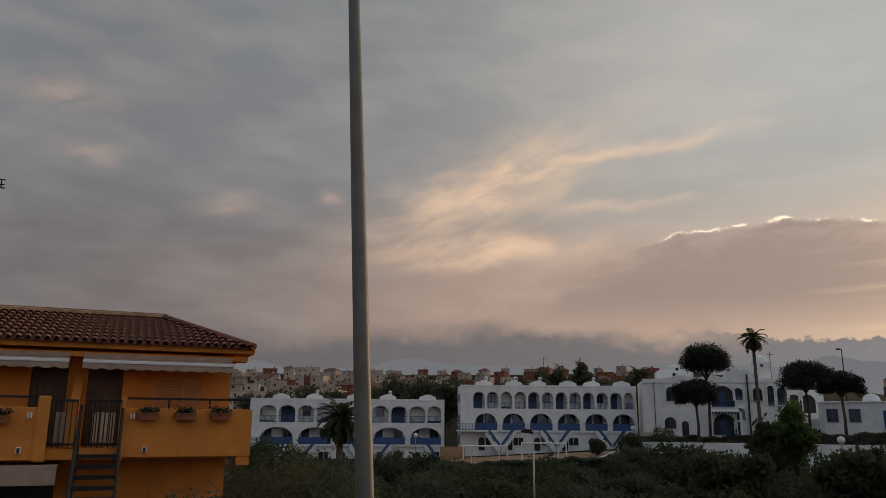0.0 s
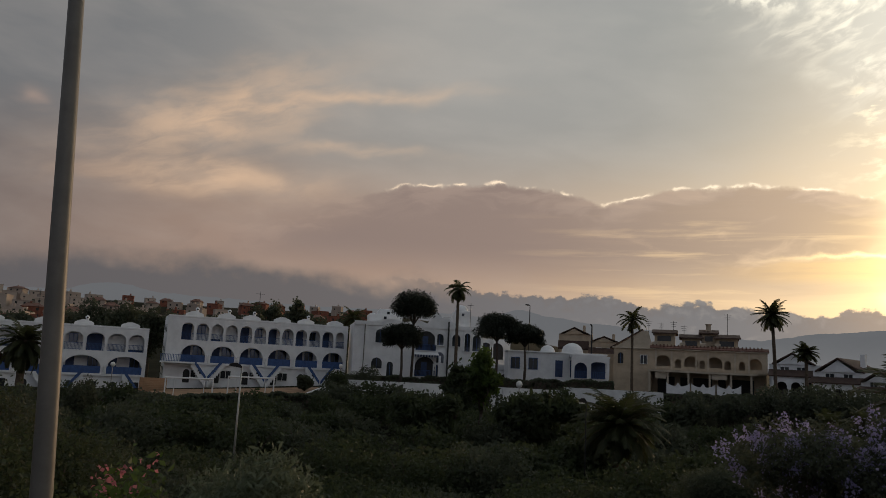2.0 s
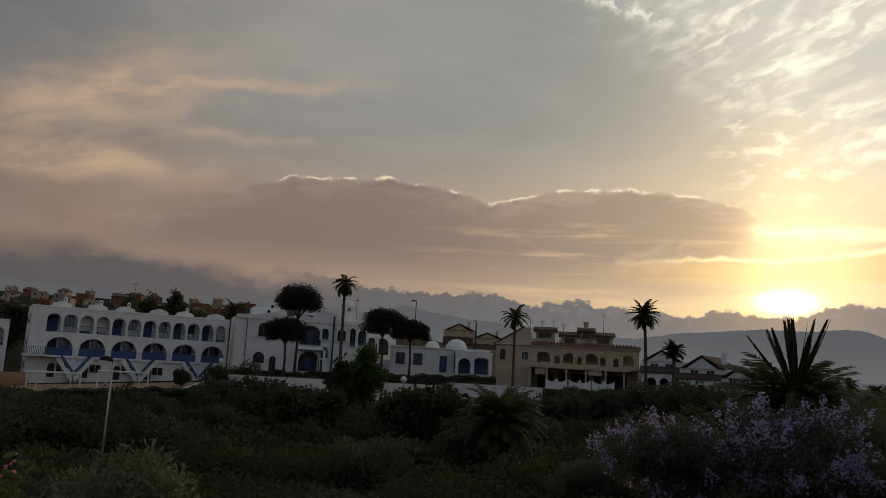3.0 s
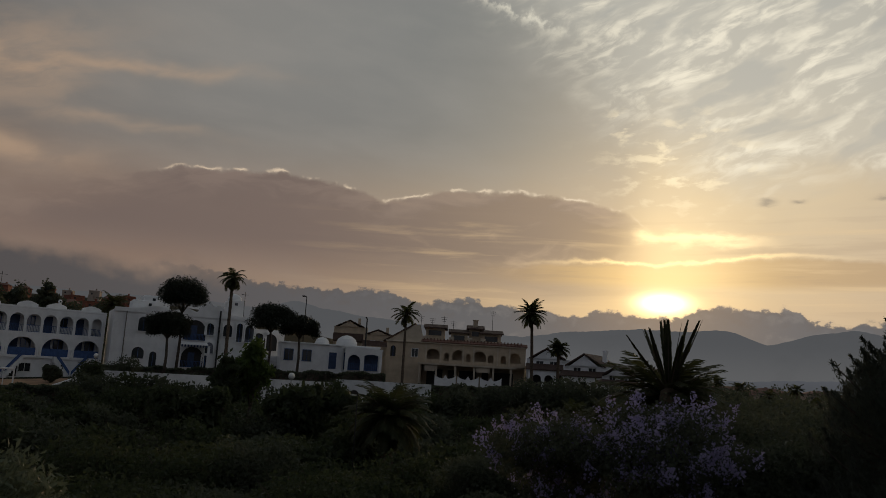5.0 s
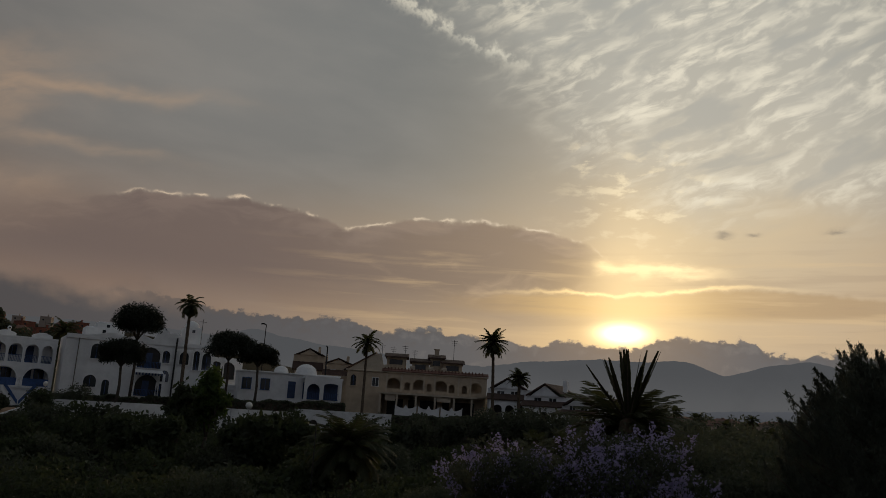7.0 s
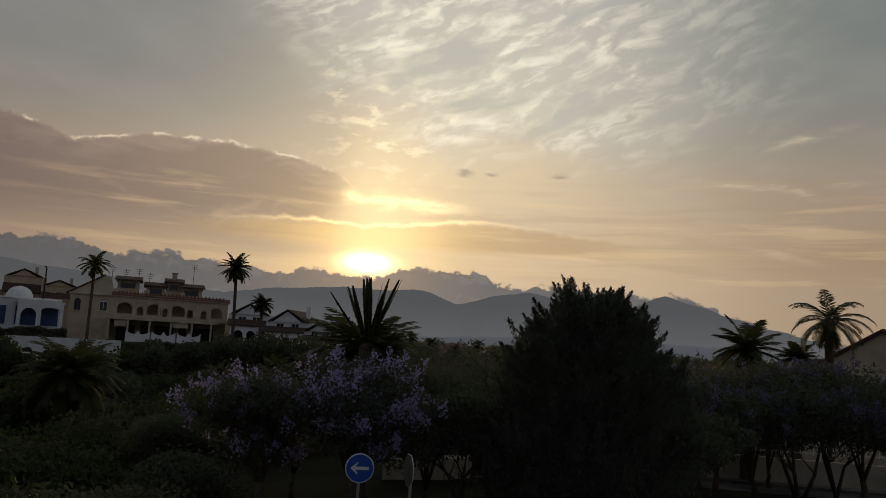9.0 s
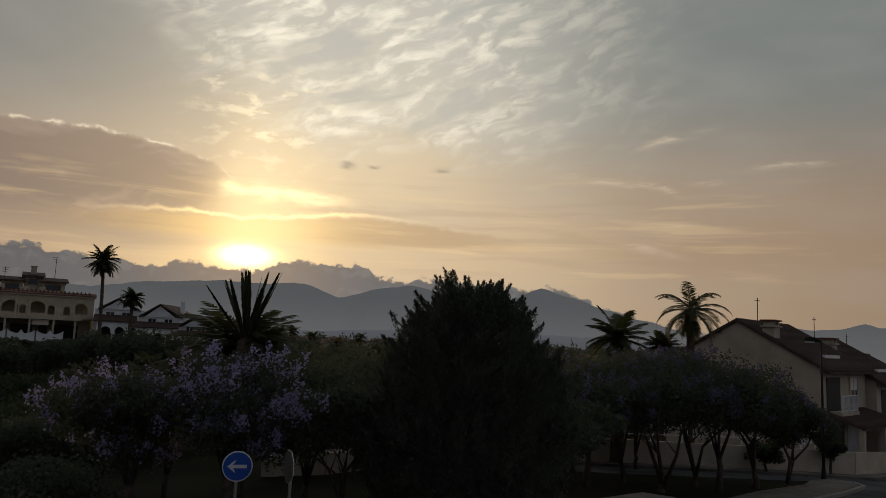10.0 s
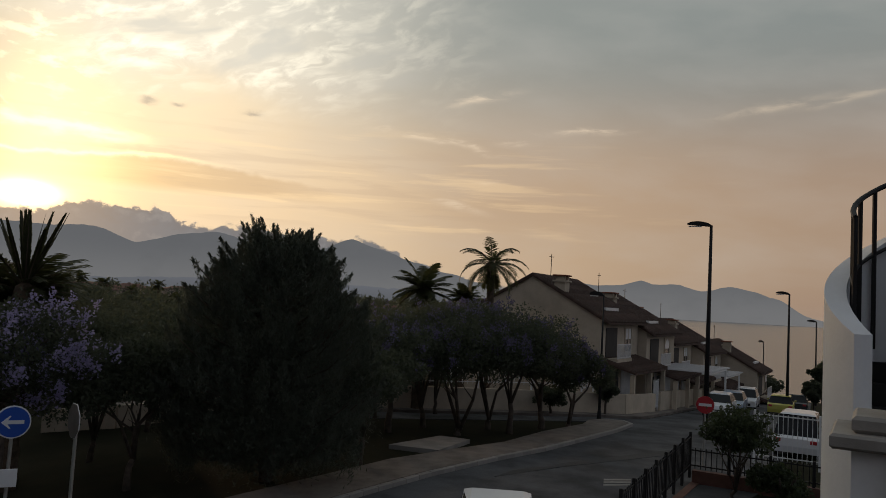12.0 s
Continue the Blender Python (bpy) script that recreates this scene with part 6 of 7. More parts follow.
# dense planting in the hollow between the houses
rng = random.Random(5)
spots = []
for d, lo, hi, step, h0, h1 in ((66, -9, 56, 3.0, 2.6, 3.6), (54, -13, 58, 3.6, 2.4, 3.6), (43, -16, 60, 4.4, 2.3, 3.4), (34, -9, 44, 5.4, 2.1, 3.0), (27, -10, 42, 6.8, 1.8, 2.6), (21, -8, 40, 8.5, 1.6, 2.4)):
    b = lo
    while b < hi:
        spots.append((b + rng.uniform(-.8, .8), d * rng.uniform(0.94, 1.06), rng.uniform(h0, h1)))
        b += step * rng.uniform(0.8, 1.2)
kinds = (("dense dark green shrub", LEAF_DARK), ("dark green shrub with small leaves", LEAF), ("dusty green shrub on the slope", LEAF))
for i, (b, d, h) in enumerate(spots):
    lab, mat = kinds[i % 3]
    w = rng.uniform(3.2, 5.2)
    bush("shrub", spot(b, d), w, h + 0.4, lab, mat, 2400 if d > 40 else 5200, 0.17 if d > 40 else 0.1, 200 + i)
# taller growth beside the orange house
for i, (b, d, w, h) in enumerate(((-13.6, 24, 3.6, tall(-13.6, 24, -1.5)), (-10.8, 26, 3.4, tall(-10.8, 26, -1.7)), (-8.2, 24, 3.0, tall(-8.2, 24, -2.4)), (-6.0, 20, 2.8, 4.2), (-2.5, 23, 3.2, 3.9), (-11.5, 14, 2.2, 4.0), (-19.0, 13, 1.8, 4.6), (-7.5, 12, 2.0, 3.4))):
    bush("shrub", spot(b, d), w, h, "tall leafy shrub with small pale flowers" if i % 2 else "dense dark green shrub beside the orange house", LEAF if i % 2 else LEAF_DARK, 11000, 0.06, 300 + i)
for i, (b, d, w, e) in enumerate(((-14.4, 60, 3.4, -0.9), (-12.6, 58, 3.8, -1.1), (-10.9, 62, 3.2, -1.5), (-6.0, 64, 2.6, -1.9), (-4.6, 60, 2.4, -1.7), (12.6, 84, 2.6, -0.3), (14.6, 86, 2.8, 0.0))):
    bush("shrub", spot(b, d), w, tall(b, d, e), "tall dark garden shrub before the white block", LEAF if i % 2 else LEAF_DARK, 5200, 0.11, 340 + i)
# park trees and undergrowth on the sea side
for i, (b, d, h, s) in enumerate(((58.5, 26, 4.9, 2.4), (62.0, 30, 5.0, 2.4), (64.5, 25, 4.4, 2.0), (66.0, 36, 5.2, 2.6), (61.0, 21.5, 4.2, 1.8), (57.0, 33, 5.4, 2.6), (74.0, 34, 5.2, 2.5), (78.0, 35, 5.0, 2.4), (49.0, 30, 4.6, 2.6), (44.5, 32, 3.9, 2.4), (41.0, 30, 3.4, 2.2), (77.0, 24, 3.9, 1.7), (82.5, 38, 5.2, 2.3), (79.5, 42, 5.2, 2.4))):
    tree("tree", spot(b, d), h, s, "dark leafy park tree with thin branching trunk", LEAF_DARK, 11000, 0.07, 400 + i, 0.09, 0.54, 0.65, group="trees in the park", n_limbs=6, fork_at=0.16 + 0.06 * (i % 3))
for i, (b, d, h, s) in enumerate(((56.5, 60, 5.2, 3.0), (59.5, 75, 5.8, 3.4), (62.5, 62, 5.4, 3.0), (65.5, 80, 6.0, 3.6), (54.5, 82, 5.4, 3.2), (51.5, 70, 5.0, 3.0), (68.5, 70, 5.6, 3.2), (72, 78, 6, 3.4), (75.5, 66, 5.6, 3.2), (79, 75, 6.0, 3.2), (82, 62, 5.4, 3), (85.0, 70, 5.8, 3.0), (61, 110, 6.5, 4), (65, 120, 7, 4.4), (57.5, 120, 6.4, 4), (69, 115, 7, 4.2), (76.5, 110, 6.6, 4), (80, 100, 6.4, 3.6))):
    tree("tree", spot(b, d), h, s, "dark rounded tree among the shore houses", LEAF_DARK, 2200, 0.28, 450 + i, 0.2, 0.15, 0.75, group="trees near the shore")
for i, (b, d, h) in enumerate(((58.4, 140, 8.5), (60.3, 150, 8.0), (62.0, 170, 9.5), (63.2, 145, 8.0), (64.6, 120, 8.0), (57.0, 160, 8.5))):
    palm("palm_tree", spot(b, d), h - 1.4, 0.2, 24, 1.8, "distant date palm near the shore", 500 + i, (-0.4, 1.3), (0.8, 1.4), 0.5, 0, group="palms near the shore", width=0.06, n_leaf=14)
def far_woods(lo, hi, near, far, count, seed, label):
    """A belt of low trees too far off to tell apart."""
    rng = random.Random(seed)
    nr = np.random.RandomState(seed)
    blobs = []
    for _ in range(count):
        b, d = rng.uniform(lo, hi), rng.uniform(near, far)
        p = spot(b, d)
        h = max(2.5, tall(b, d, rng.uniform(-0.25, 0.5) + (0.3 if rng.random() < 0.15 else 0)))
        r = rng.uniform(2.0, 4.5)
        blobs.append((p.x, p.y, p.z + h * 0.55, r, r, h * 0.5))
    me = leaf_mesh("far_woods", LEAF_DARK, clump_points(nr, blobs, count * 170, 0.3), 0.55, nr, 1.6)
    tagged(new("far_woods", me), label, "woods", kind="stuff")


far_woods(53, 91, 125, 330, 150, 8, "dark belt of distant trees before the bay")
# trees behind the white blocks
for i, (b, d, e, s) in enumerate(((-12.6, 130, 2.6, 3.6), (-10.4, 132, 2.9, 3.6), (-8.6, 130, 2.5, 3.2), (-4.2, 132, 3.5, 4.2), (-2.2, 136, 3.7, 4.4), (-0.6, 132, 3.2, 3.2), (6.4, 130, 4.2, 2.6), (7.8, 136, 4.55, 3.0), (9.4, 131, 4.8, 2.0), (2.2, 134, 3.2, 4.0), (4.4, 142, 3.3, 4.0), (11.3, 132, 3.5, 3.0), (12.9, 150, 3.8, 3.0), (-14.5, 150, 2.2, 4), (-6.2, 160, 3.2, 4.4), (0.8, 150, 3.4, 4.0))):
    tree("tree", spot(b, d), tall(b, d, e), s, "dark green tree behind the white blocks", LEAF_DARK, 3000, 0.32, 530 + i, 0.25, 0.25, 0.8, group="trees behind the blocks")
palm("palm_tree", spot(13.6, 124), tall(13.6, 124, 3.2), 0.25, 40, 2.6, "broad palm between the white buildings", 560, (-0.5, 1.3), (0.8, 1.4), 0.5)
for i, (b, d, w, h) in enumerate(((13.9, 88, 4.2, 2.9), (16.0, 86, 3.6, 2.2), (10.4, 98, 1.5, 2.1), (19.3, 86, 3.0, 2.6), (29.5, 84, 3.2, 3.0), (38.5, 84, 3.5, 3.4), (41, 82, 4, 3.8), (43.4, 84, 4.0, tall(43.4, 84, 0.2)), (45, 80, 4.5, tall(45, 80, 0.5)), (46.6, 82, 4.0, tall(46.6, 82, 0.3)), (48, 78, 4.5, tall(48, 78, 0.35)), (49.4, 80, 3.6, tall(49.4, 80, 0.1)), (50.8, 74, 4.5, tall(50.8, 74, 0.2)))):
    bush("shrub", spot(b, d), w, h, "rounded dark garden shrub", LEAF_DARK, 2200, 0.2, 570 + i)
for i, (b, d, h) in enumerate(((49.5, 66, 5.4), (47.2, 70, 4.8), (51.4, 62, 5.6), (22.6, 70, 2.6), (29.0, 72, 2.8))):
    palm("palm_tree", spot(b, d), h - 2.2, 0.22, 26, 2.1, "short spiky palm in the gardens", 590 + i, (0.0, 1.35), (0.5, 1.1), 0.45, 0, n_leaf=20)
for i in range(15):
    b = 13.5 + i * 1.75 + rng.uniform(-.5, .5)
    bush("shrub", spot(b, 73), rng.uniform(2.4, 3.6), tall(b, 73, -1.25 + rng.uniform(-.6, .5)), "dark leafy shrub before the white garden wall", LEAF if i % 2 else LEAF_DARK, 1800, 0.2, 620 + i)

# ---- lawn before the blocks ----
def goal(b0, b1, d, label):
    t, L = facade("goal", b0, d, b1, d, land(*spot((b0 + b1) / 2, d).xy) + 0.1, label, "goal", "goals on the lawn")
    for x in (0, L):
        g = Geo().tube([(x, 0, -0.3), (x, 0, 2.1)], 0.08, 8)
        part("post", g, SIGN_WHITE, t)
        s = Geo().tube([(x, 0, 2.0), (x * 1.0 + (0.9 if x == 0 else -0.9), 1.3, 2.0), (x + (0.9 if x == 0 else -0.9), 1.3, -0.3)], 0.06, 6)
        part("back_stay", s, SIGN_WHITE, t)
    part("crossbar", Geo().tube([(-0.08, 0, 2.08), (L + 0.08, 0, 2.08)], 0.09, 8), SIGN_WHITE, t)


goal(0.7, 3.9, 90, "white painted metal football goal on bare earth")
goal(4.95, 8.15, 92, "white painted metal football goal on bare earth")
sheet("lawn_earth", [tuple(spot(b, d).xy) for b, d in ((-0.5, 83), (13.3, 86), (13.6, 105), (-0.5, 105))], 0.06, SAND, "bare sandy earth before the white blocks", "ground", 4)


def low_wall(name, pts, h, thick, mat, label, reach=None, deep=0.6):
    """A wall along ground spots, following the slope."""
    g = Geo()
    for (x0, y0), (x1, y1) in zip(pts, pts[1:]):
        a, b = Vector((x0, y0, 0)), Vector((x1, y1, 0))
        n = Vector((-(b - a).y, (b - a).x, 0)).normalized() * thick / 2
        za, zb = land(x0, y0), land(x1, y1)
        v = []
        for p, z in ((a, za), (b, zb)):
            if reach:
                h = reach(math.degrees(math.atan2(p.x, p.y)), p.length)
            for s in (-1, 1):
                v += [p + n * s + Vector((0, 0, z - deep)), p + n * s + Vector((0, 0, z + h))]
        g.add(v, [(0, 1, 5, 4), (2, 6, 7, 3), (1, 3, 7, 5), (0, 4, 6, 2), (0, 2, 3, 1), (4, 5, 7, 6)])
    ob = new(name, g.mesh(name, mat))
    return tagged(ob, label, "wall", kind="structure")


P2 = lambda b, d: tuple(spot(b, d).xy)
low_wall("garden_wall", [P2(13.5, 85), P2(17, 83), P2(21, 84), P2(25, 82), P2(29.5, 83)], 1.0, 0.3, WHITE2, "white garden wall below the villas", lambda b, d: tall(b, d, -1.25))
low_wall("garden_wall_lower", [P2(29.5, 83), P2(33, 82), P2(36.5, 82)], 1.0, 0.3, WHITE2, "white garden wall below the cottage", lambda b, d: tall(b, d, -1.0))
ramp = facade("ramp_wall", 9.4, 86, 13.6, 90, 0.9, "white sloping ramp wall beside the lawn", "wall")
part("wall", Geo().extrude_xz([(0, -1), (ramp[1], -1), (ramp[1], 2.6), (ramp[1] * 0.8, 2.4), (0, 0.3)], 0, 0.3), WHITE, ramp[0])
steps = anchor("garden_steps", spot(-0.1, 100), 0, "reddish garden steps between the white blocks", "steps")
for i in range(8):
    part("step", Geo().box(-1.6, 0.4 * i, -1, 1.6, 0.4 * i + 0.42, 0.2 + 0.2 * i), SAND, steps)


# ---- lamps, signs, poles ----
def near_pole():
    t = anchor("lamp_pole", spot(-4.1, 6.0), 0, "tall tapered steel lamp pole leaning slightly", "pole")
    a = spot(-4.1, 6.0, 0)
    b = spot(-8.44, 6.0, 0) - a
    k = b.length / 8.78
    g = Geo()
    pts, rad = [], []
    for i in range(13):
        z = 10.6 * i / 12
        pts.append((b.normalized().x * k * z, b.normalized().y * k * z, z))
        rad.append(0.098 - 0.0056 * z)
    g.tube(pts, rad, 24)
    part("shaft", g, POLE_PAINT, t, smooth=True)
    part("base_collar", Geo().lathe(0, 0, [(0.2, -0.05), (0.2, 0.02), (0.13, 0.05), (0.12, 0.3), (0.1, 0.34)], 16), STEEL, t)


near_pole()


def street_lamp(b, d, top, turn, label, arm=1.5, r=0.07, z=None, group="street lamps", mat=None):
    p = spot(b, d, z)
    t = anchor("street_lamp", p, turn, label, "street lamp", group)
    h = top - p.z
    g = Geo()
    g.tube([(0, 0, -0.2), (0, 0, h * 0.5), (0, 0, h - 0.2)], [r * 1.35, r, r * 0.7], 10)
    part("post", g, mat or BLACK_IRON, t, smooth=True)
    part("base", Geo().lathe(0, 0, [(r * 2.2, -0.1), (r * 2.2, 0.1), (r * 1.6, 0.5), (r * 1.3, 0.55)], 10), BLACK_IRON, t)
    hd = Geo()
    n = arm
    prof = []
    for k in range(9):
        f = k / 8
        prof.append((-n * f, 0.10 + 0.14 * math.sin(math.pi * f) ** 0.6 + 0.06 * f))
    under = [(-n * f, 0.03 + 0.08 * f) for f in (1.0, 0.6, 0.3, 0.0)]
    hd.extrude_xz([(x, h - 0.3 + z_) for x, z_ in prof + under], -0.14 * n / 1.2, 0.14 * n / 1.2)
    head = part("lamp_head", hd, BLACK_IRON, t)
    part("lens", Geo().box(-n * 0.95, -0.09, h - 0.29, -n * 0.4, 0.09, h - 0.25), LAMP_GLASS, head)
    return t


street_lamp(101.85, 38.5, 10.15, -98, "tall black street lamp with a flat head beside the street", 1.1, 0.1)
street_lamp(94.5, 41, 6.6, -98, "slim street lamp at the corner of the planted strip", 0.75, 0.06)
street_lamp(107.05, 62, 7.8, -100, "black street lamp down the street", 0.95, 0.09)
street_lamp(108.75, 86, 5.9, -100, "far street lamp near the sea", 0.9, 0.08)
street_lamp(105.5, 95, 3.3, -100, "small street lamp at the street end", 0.6, 0.07)
street_lamp(26.8, 120, 16.0, -20, "tall lamp post behind the villa", 0.8, 0.09)
street_lamp(31.4, 106, 12.4, -20, "wooden service post beside the cottage", 0.25, 0.12)
street_lamp(5.8, 38, 5.25, 5, "slim grey park lamp with a flat head", 0.6, 0.05, mat=STEEL)
street_lamp(31.1, 38, 4.4, 10, "slim grey park lamp with a flat head", 0.4, 0.03)


def globe_lamp(b, d, top):
    p = spot(b, d)
    t = anchor("globe_lamp", p, 0, "garden lamp with a pale globe on a thin post", "lamp", "garden globe lamps")
    h = top - p.z
    part("post", Geo().tube([(0, 0, -0.2), (0, 0, h - 0.25)], 0.05, 8), STEEL, t)
    part("globe", Geo().lathe(0, 0, [(0.05, h - 0.3), (0.2, h - 0.2), (0.28, h), (0.2, h + 0.2), (0.04, h + 0.28)], 14), LAMP_GLASS, t, smooth=True)


globe_lamp(26.2, 62, 4.45)
globe_lamp(-2.8, 92, 4.0)
globe_lamp(12.9, 96, 5.0)


def disc(r, y0, y1, cz, n=28):
    return Geo().extrude_xz([(r * math.cos(2 * math.pi * k / n), cz + r * math.sin(2 * math.pi * k / n)) for k in range(n)], y0, y1)


def arrow_sign():
    p = spot(53.75, 16.7)
    t = anchor("traffic_sign", p, -52, "round blue sign with a white arrow on a steel post", "traffic sign")
    c = 5.5 - 16.7 * math.tan(radians(9.2)) - p.z
    part("post", Geo().tube([(-0.02, 0.05, -0.2), (0, 0.05, c + 0.25)], 0.035, 10), STEEL, t)
    part("rim", disc(0.31, -0.02, 0.01, c), SIGN_WHITE, t)
    part("face", disc(0.285, -0.028, -0.016, c), SIGN_BLUE, t)
    a = Geo().extrude_xz([(-0.2, c), (-0.06, c + 0.12), (-0.03, c + 0.12), (-0.09, c + 0.035), (0.19, c + 0.035), (0.19, c - 0.035), (-0.09, c - 0.035), (-0.03, c - 0.12), (-0.06, c - 0.12)], -0.036, -0.026)
    part("arrow", a, SIGN_WHITE, t)
    part("plate", Geo().box(-0.32, -0.02, c - 1.22, 0.15, 0.0, c - 0.88, chamfer=0.008), SIGN_WHITE, t, "plain pale plate below the sign")


def back_sign():
    p = spot(57.35, 16.2)
    t = anchor("traffic_sign", p, -130, "octagonal road sign seen almost edge-on on a steel post", "traffic sign")
    c = 5.5 - 16.2 * math.tan(radians(9.2)) - p.z
    part("post", Geo().tube([(0, 0.05, -0.2), (0, 0.05, c + 0.2)], 0.035, 10), STEEL, t)
    oc = [(0.34 * math.cos(math.pi / 8 + math.pi / 4 * k), c + 0.34 * math.sin(math.pi / 8 + math.pi / 4 * k)) for k in range(8)]
    part("plate", Geo().extrude_xz(oc, -0.012, 0.012), POLE_PAINT, t)
    part("rim", Geo().extrude_xz([(x * 1.03, c + (z - c) * 1.03) for x, z in oc], -0.006, 0.006), SIGN_WHITE, t)


def no_entry():
    p = spot(101.8, 29)
    t = anchor("traffic_sign", p, -100, "round red no entry sign on a grey post", "traffic sign")
    c = 5.5 - 29 * math.tan(radians(6.1)) - p.z
    part("post", Geo().tube([(0, 0.05, -0.2), (0, 0.05, c + 0.25)], 0.04, 10), STEEL, t)
    part("face", disc(0.31, -0.02, 0.01, c), SIGN_RED, t)
    part("bar", Geo().box(-0.22, -0.032, c - 0.05, 0.22, -0.018, c + 0.05), SIGN_WHITE, t)


arrow_sign()
back_sign()
no_entry()


# ---- cars ----
def car(place, turn, paint, label, size=1.0, tall=1.0):
    t = anchor("car", place, turn, label, "car", "parked cars")
    L, W, H = 4.1 * size, 0.86, 1.46 * tall
    prof = [(-L / 2, 0.32), (-L / 2 + 0.02, 0.62), (-L / 2 + 0.12, 0.80), (-L * 0.27, 0.95), (L * 0.42, 0.97), (L / 2 - 0.02, 0.86), (L / 2, 0.55), (L / 2 - 0.05, 0.30)]
    g = Geo()
    n = len(prof)
    rows = [[(x * 0.985, -W, z * 0.985) for x, z in prof], [(x, -W * 0.93, z) for x, z in prof], [(x, W * 0.93, z) for x, z in prof], [(x * 0.985, W, z * 0.985) for x, z in prof]]
    g.v = [p for r in rows for p in r]
    for i in range(3):
        for k in range(n):
            g.f.append((i * n + k, i * n + (k + 1) % n, (i + 1) * n + (k + 1) % n, (i + 1) * n + k))
    g.f += [tuple(range(n)), tuple(range(4 * n - 1, 3 * n - 1, -1))]
    part("body", g, paint, t, smooth=False)
    cab = [(-L * 0.27, 0.93), (-L * 0.1, H - 0.05), (L * 0.05, H), (L * 0.3, H - 0.04), (L * 0.44, 0.93)]
    c = Geo()
    m = len(cab)
    rows = [[(x, -W * (0.97 if z < 1 else 0.78), z) for x, z in cab], [(x, W * (0.97 if z < 1 else 0.78), z) for x, z in cab]]
    c.v = [p for r in rows for p in r]
    for k in range(m):
        c.f.append((k, (k + 1) % m, m + (k + 1) % m, m + k))
    c.f += [tuple(range(m)), tuple(range(2 * m - 1, m - 1, -1))]
    part("cabin_glass", c, CAR_GLASS, t)
    rf = Geo()
    rf.add([(-L * 0.1, -W * 0.79, H - 0.045), (L * 0.31, -W * 0.79, H - 0.035), (L * 0.31, W * 0.79, H - 0.035), (-L * 0.1, W * 0.79, H - 0.045), (-L * 0.08, -W * 0.6, H + 0.02), (L * 0.28, -W * 0.6, H + 0.03), (L * 0.28, W * 0.6, H + 0.03), (-L * 0.08, W * 0.6, H + 0.02)], [(3, 2, 1, 0), (4, 5, 6, 7), (0, 1, 5, 4), (1, 2, 6, 5), (2, 3, 7, 6), (3, 0, 4, 7)])
    part("roof", rf, paint, t)
    for x in (-L * 0.31, L * 0.31):
        for s in (-1, 1):
            w = Geo().tube([(x, s * (W - 0.16), 0.31), (x, s * (W + 0.01), 0.31)], 0.31, 16)
            wh = part("wheel", w, RUBBER, t)
            part("rim", Geo().tube([(x, s * (W - 0.1), 0.31), (x, s * (W + 0.02), 0.31)], 0.19, 12), STEEL, wh)
    for s in (-1, 1):
        part("headlight", Geo().box(-L / 2 - 0.01, s * 0.6 - 0.17, 0.64, -L / 2 + 0.16, s * 0.6 + 0.17, 0.78, chamfer=0.02), LAMP_GLASS, t)
        part("rear_light", Geo().box(L / 2 - 0.1, s * 0.66 - 0.12, 0.7, L / 2 + 0.005, s * 0.66 + 0.12, 0.85, chamfer=0.02), SIGN_RED, t)
        part("mirror", Geo().box(-L * 0.2, s * (W + 0.02), 0.93, -L * 0.2 + 0.12, s * (W + 0.16), 1.05, chamfer=0.02), paint, t)
        pl = Geo().box(-L * 0.16, s * W * 0.93 - 0.012, 0.94, -L * 0.13, s * W * 0.93 + 0.012, 1.0)
        part("pillar", pl, paint, t)
    part("grille", Geo().box(-L / 2 - 0.012, -0.45, 0.38, -L / 2 + 0.05, 0.45, 0.58, chamfer=0.01), DARK, t)
    part("plate", Geo().box(-L / 2 - 0.02, -0.22, 0.42, -L / 2 - 0.01, 0.22, 0.52), SIGN_WHITE, t)
    return t


up = lambda p, h=0.03: p + Vector((0, 0, h))
car(up(spot(102.75, 54)), -19, CAR_WHITE, "white hatchback parked at the kerb")
car(up(spot(103.6, 60)), -19, CAR_BLUE, "pale grey-blue hatchback parked at the kerb")
car(up(spot(104.5, 68)), -19, CAR_WHITE, "white crossover parked at the kerb", 1.05, 1.1)
car(up(spot(106.7, 63)), 161, CAR_YELLOW, "yellow-green small car parked across the street", 0.95)
car(up(spot(107.6, 69)), 161, CAR_DARK, "dark car parked behind the yellow one")
car(up(spot(107.9, 36.5)), 158, CAR_WHITE, "white van parked behind the railings", 1.2, 1.2)
car(up(spot(87.4, 14.5)), 3, CAR_WHITE, "white car parked near the viewpoint", 1.0, 1.0)


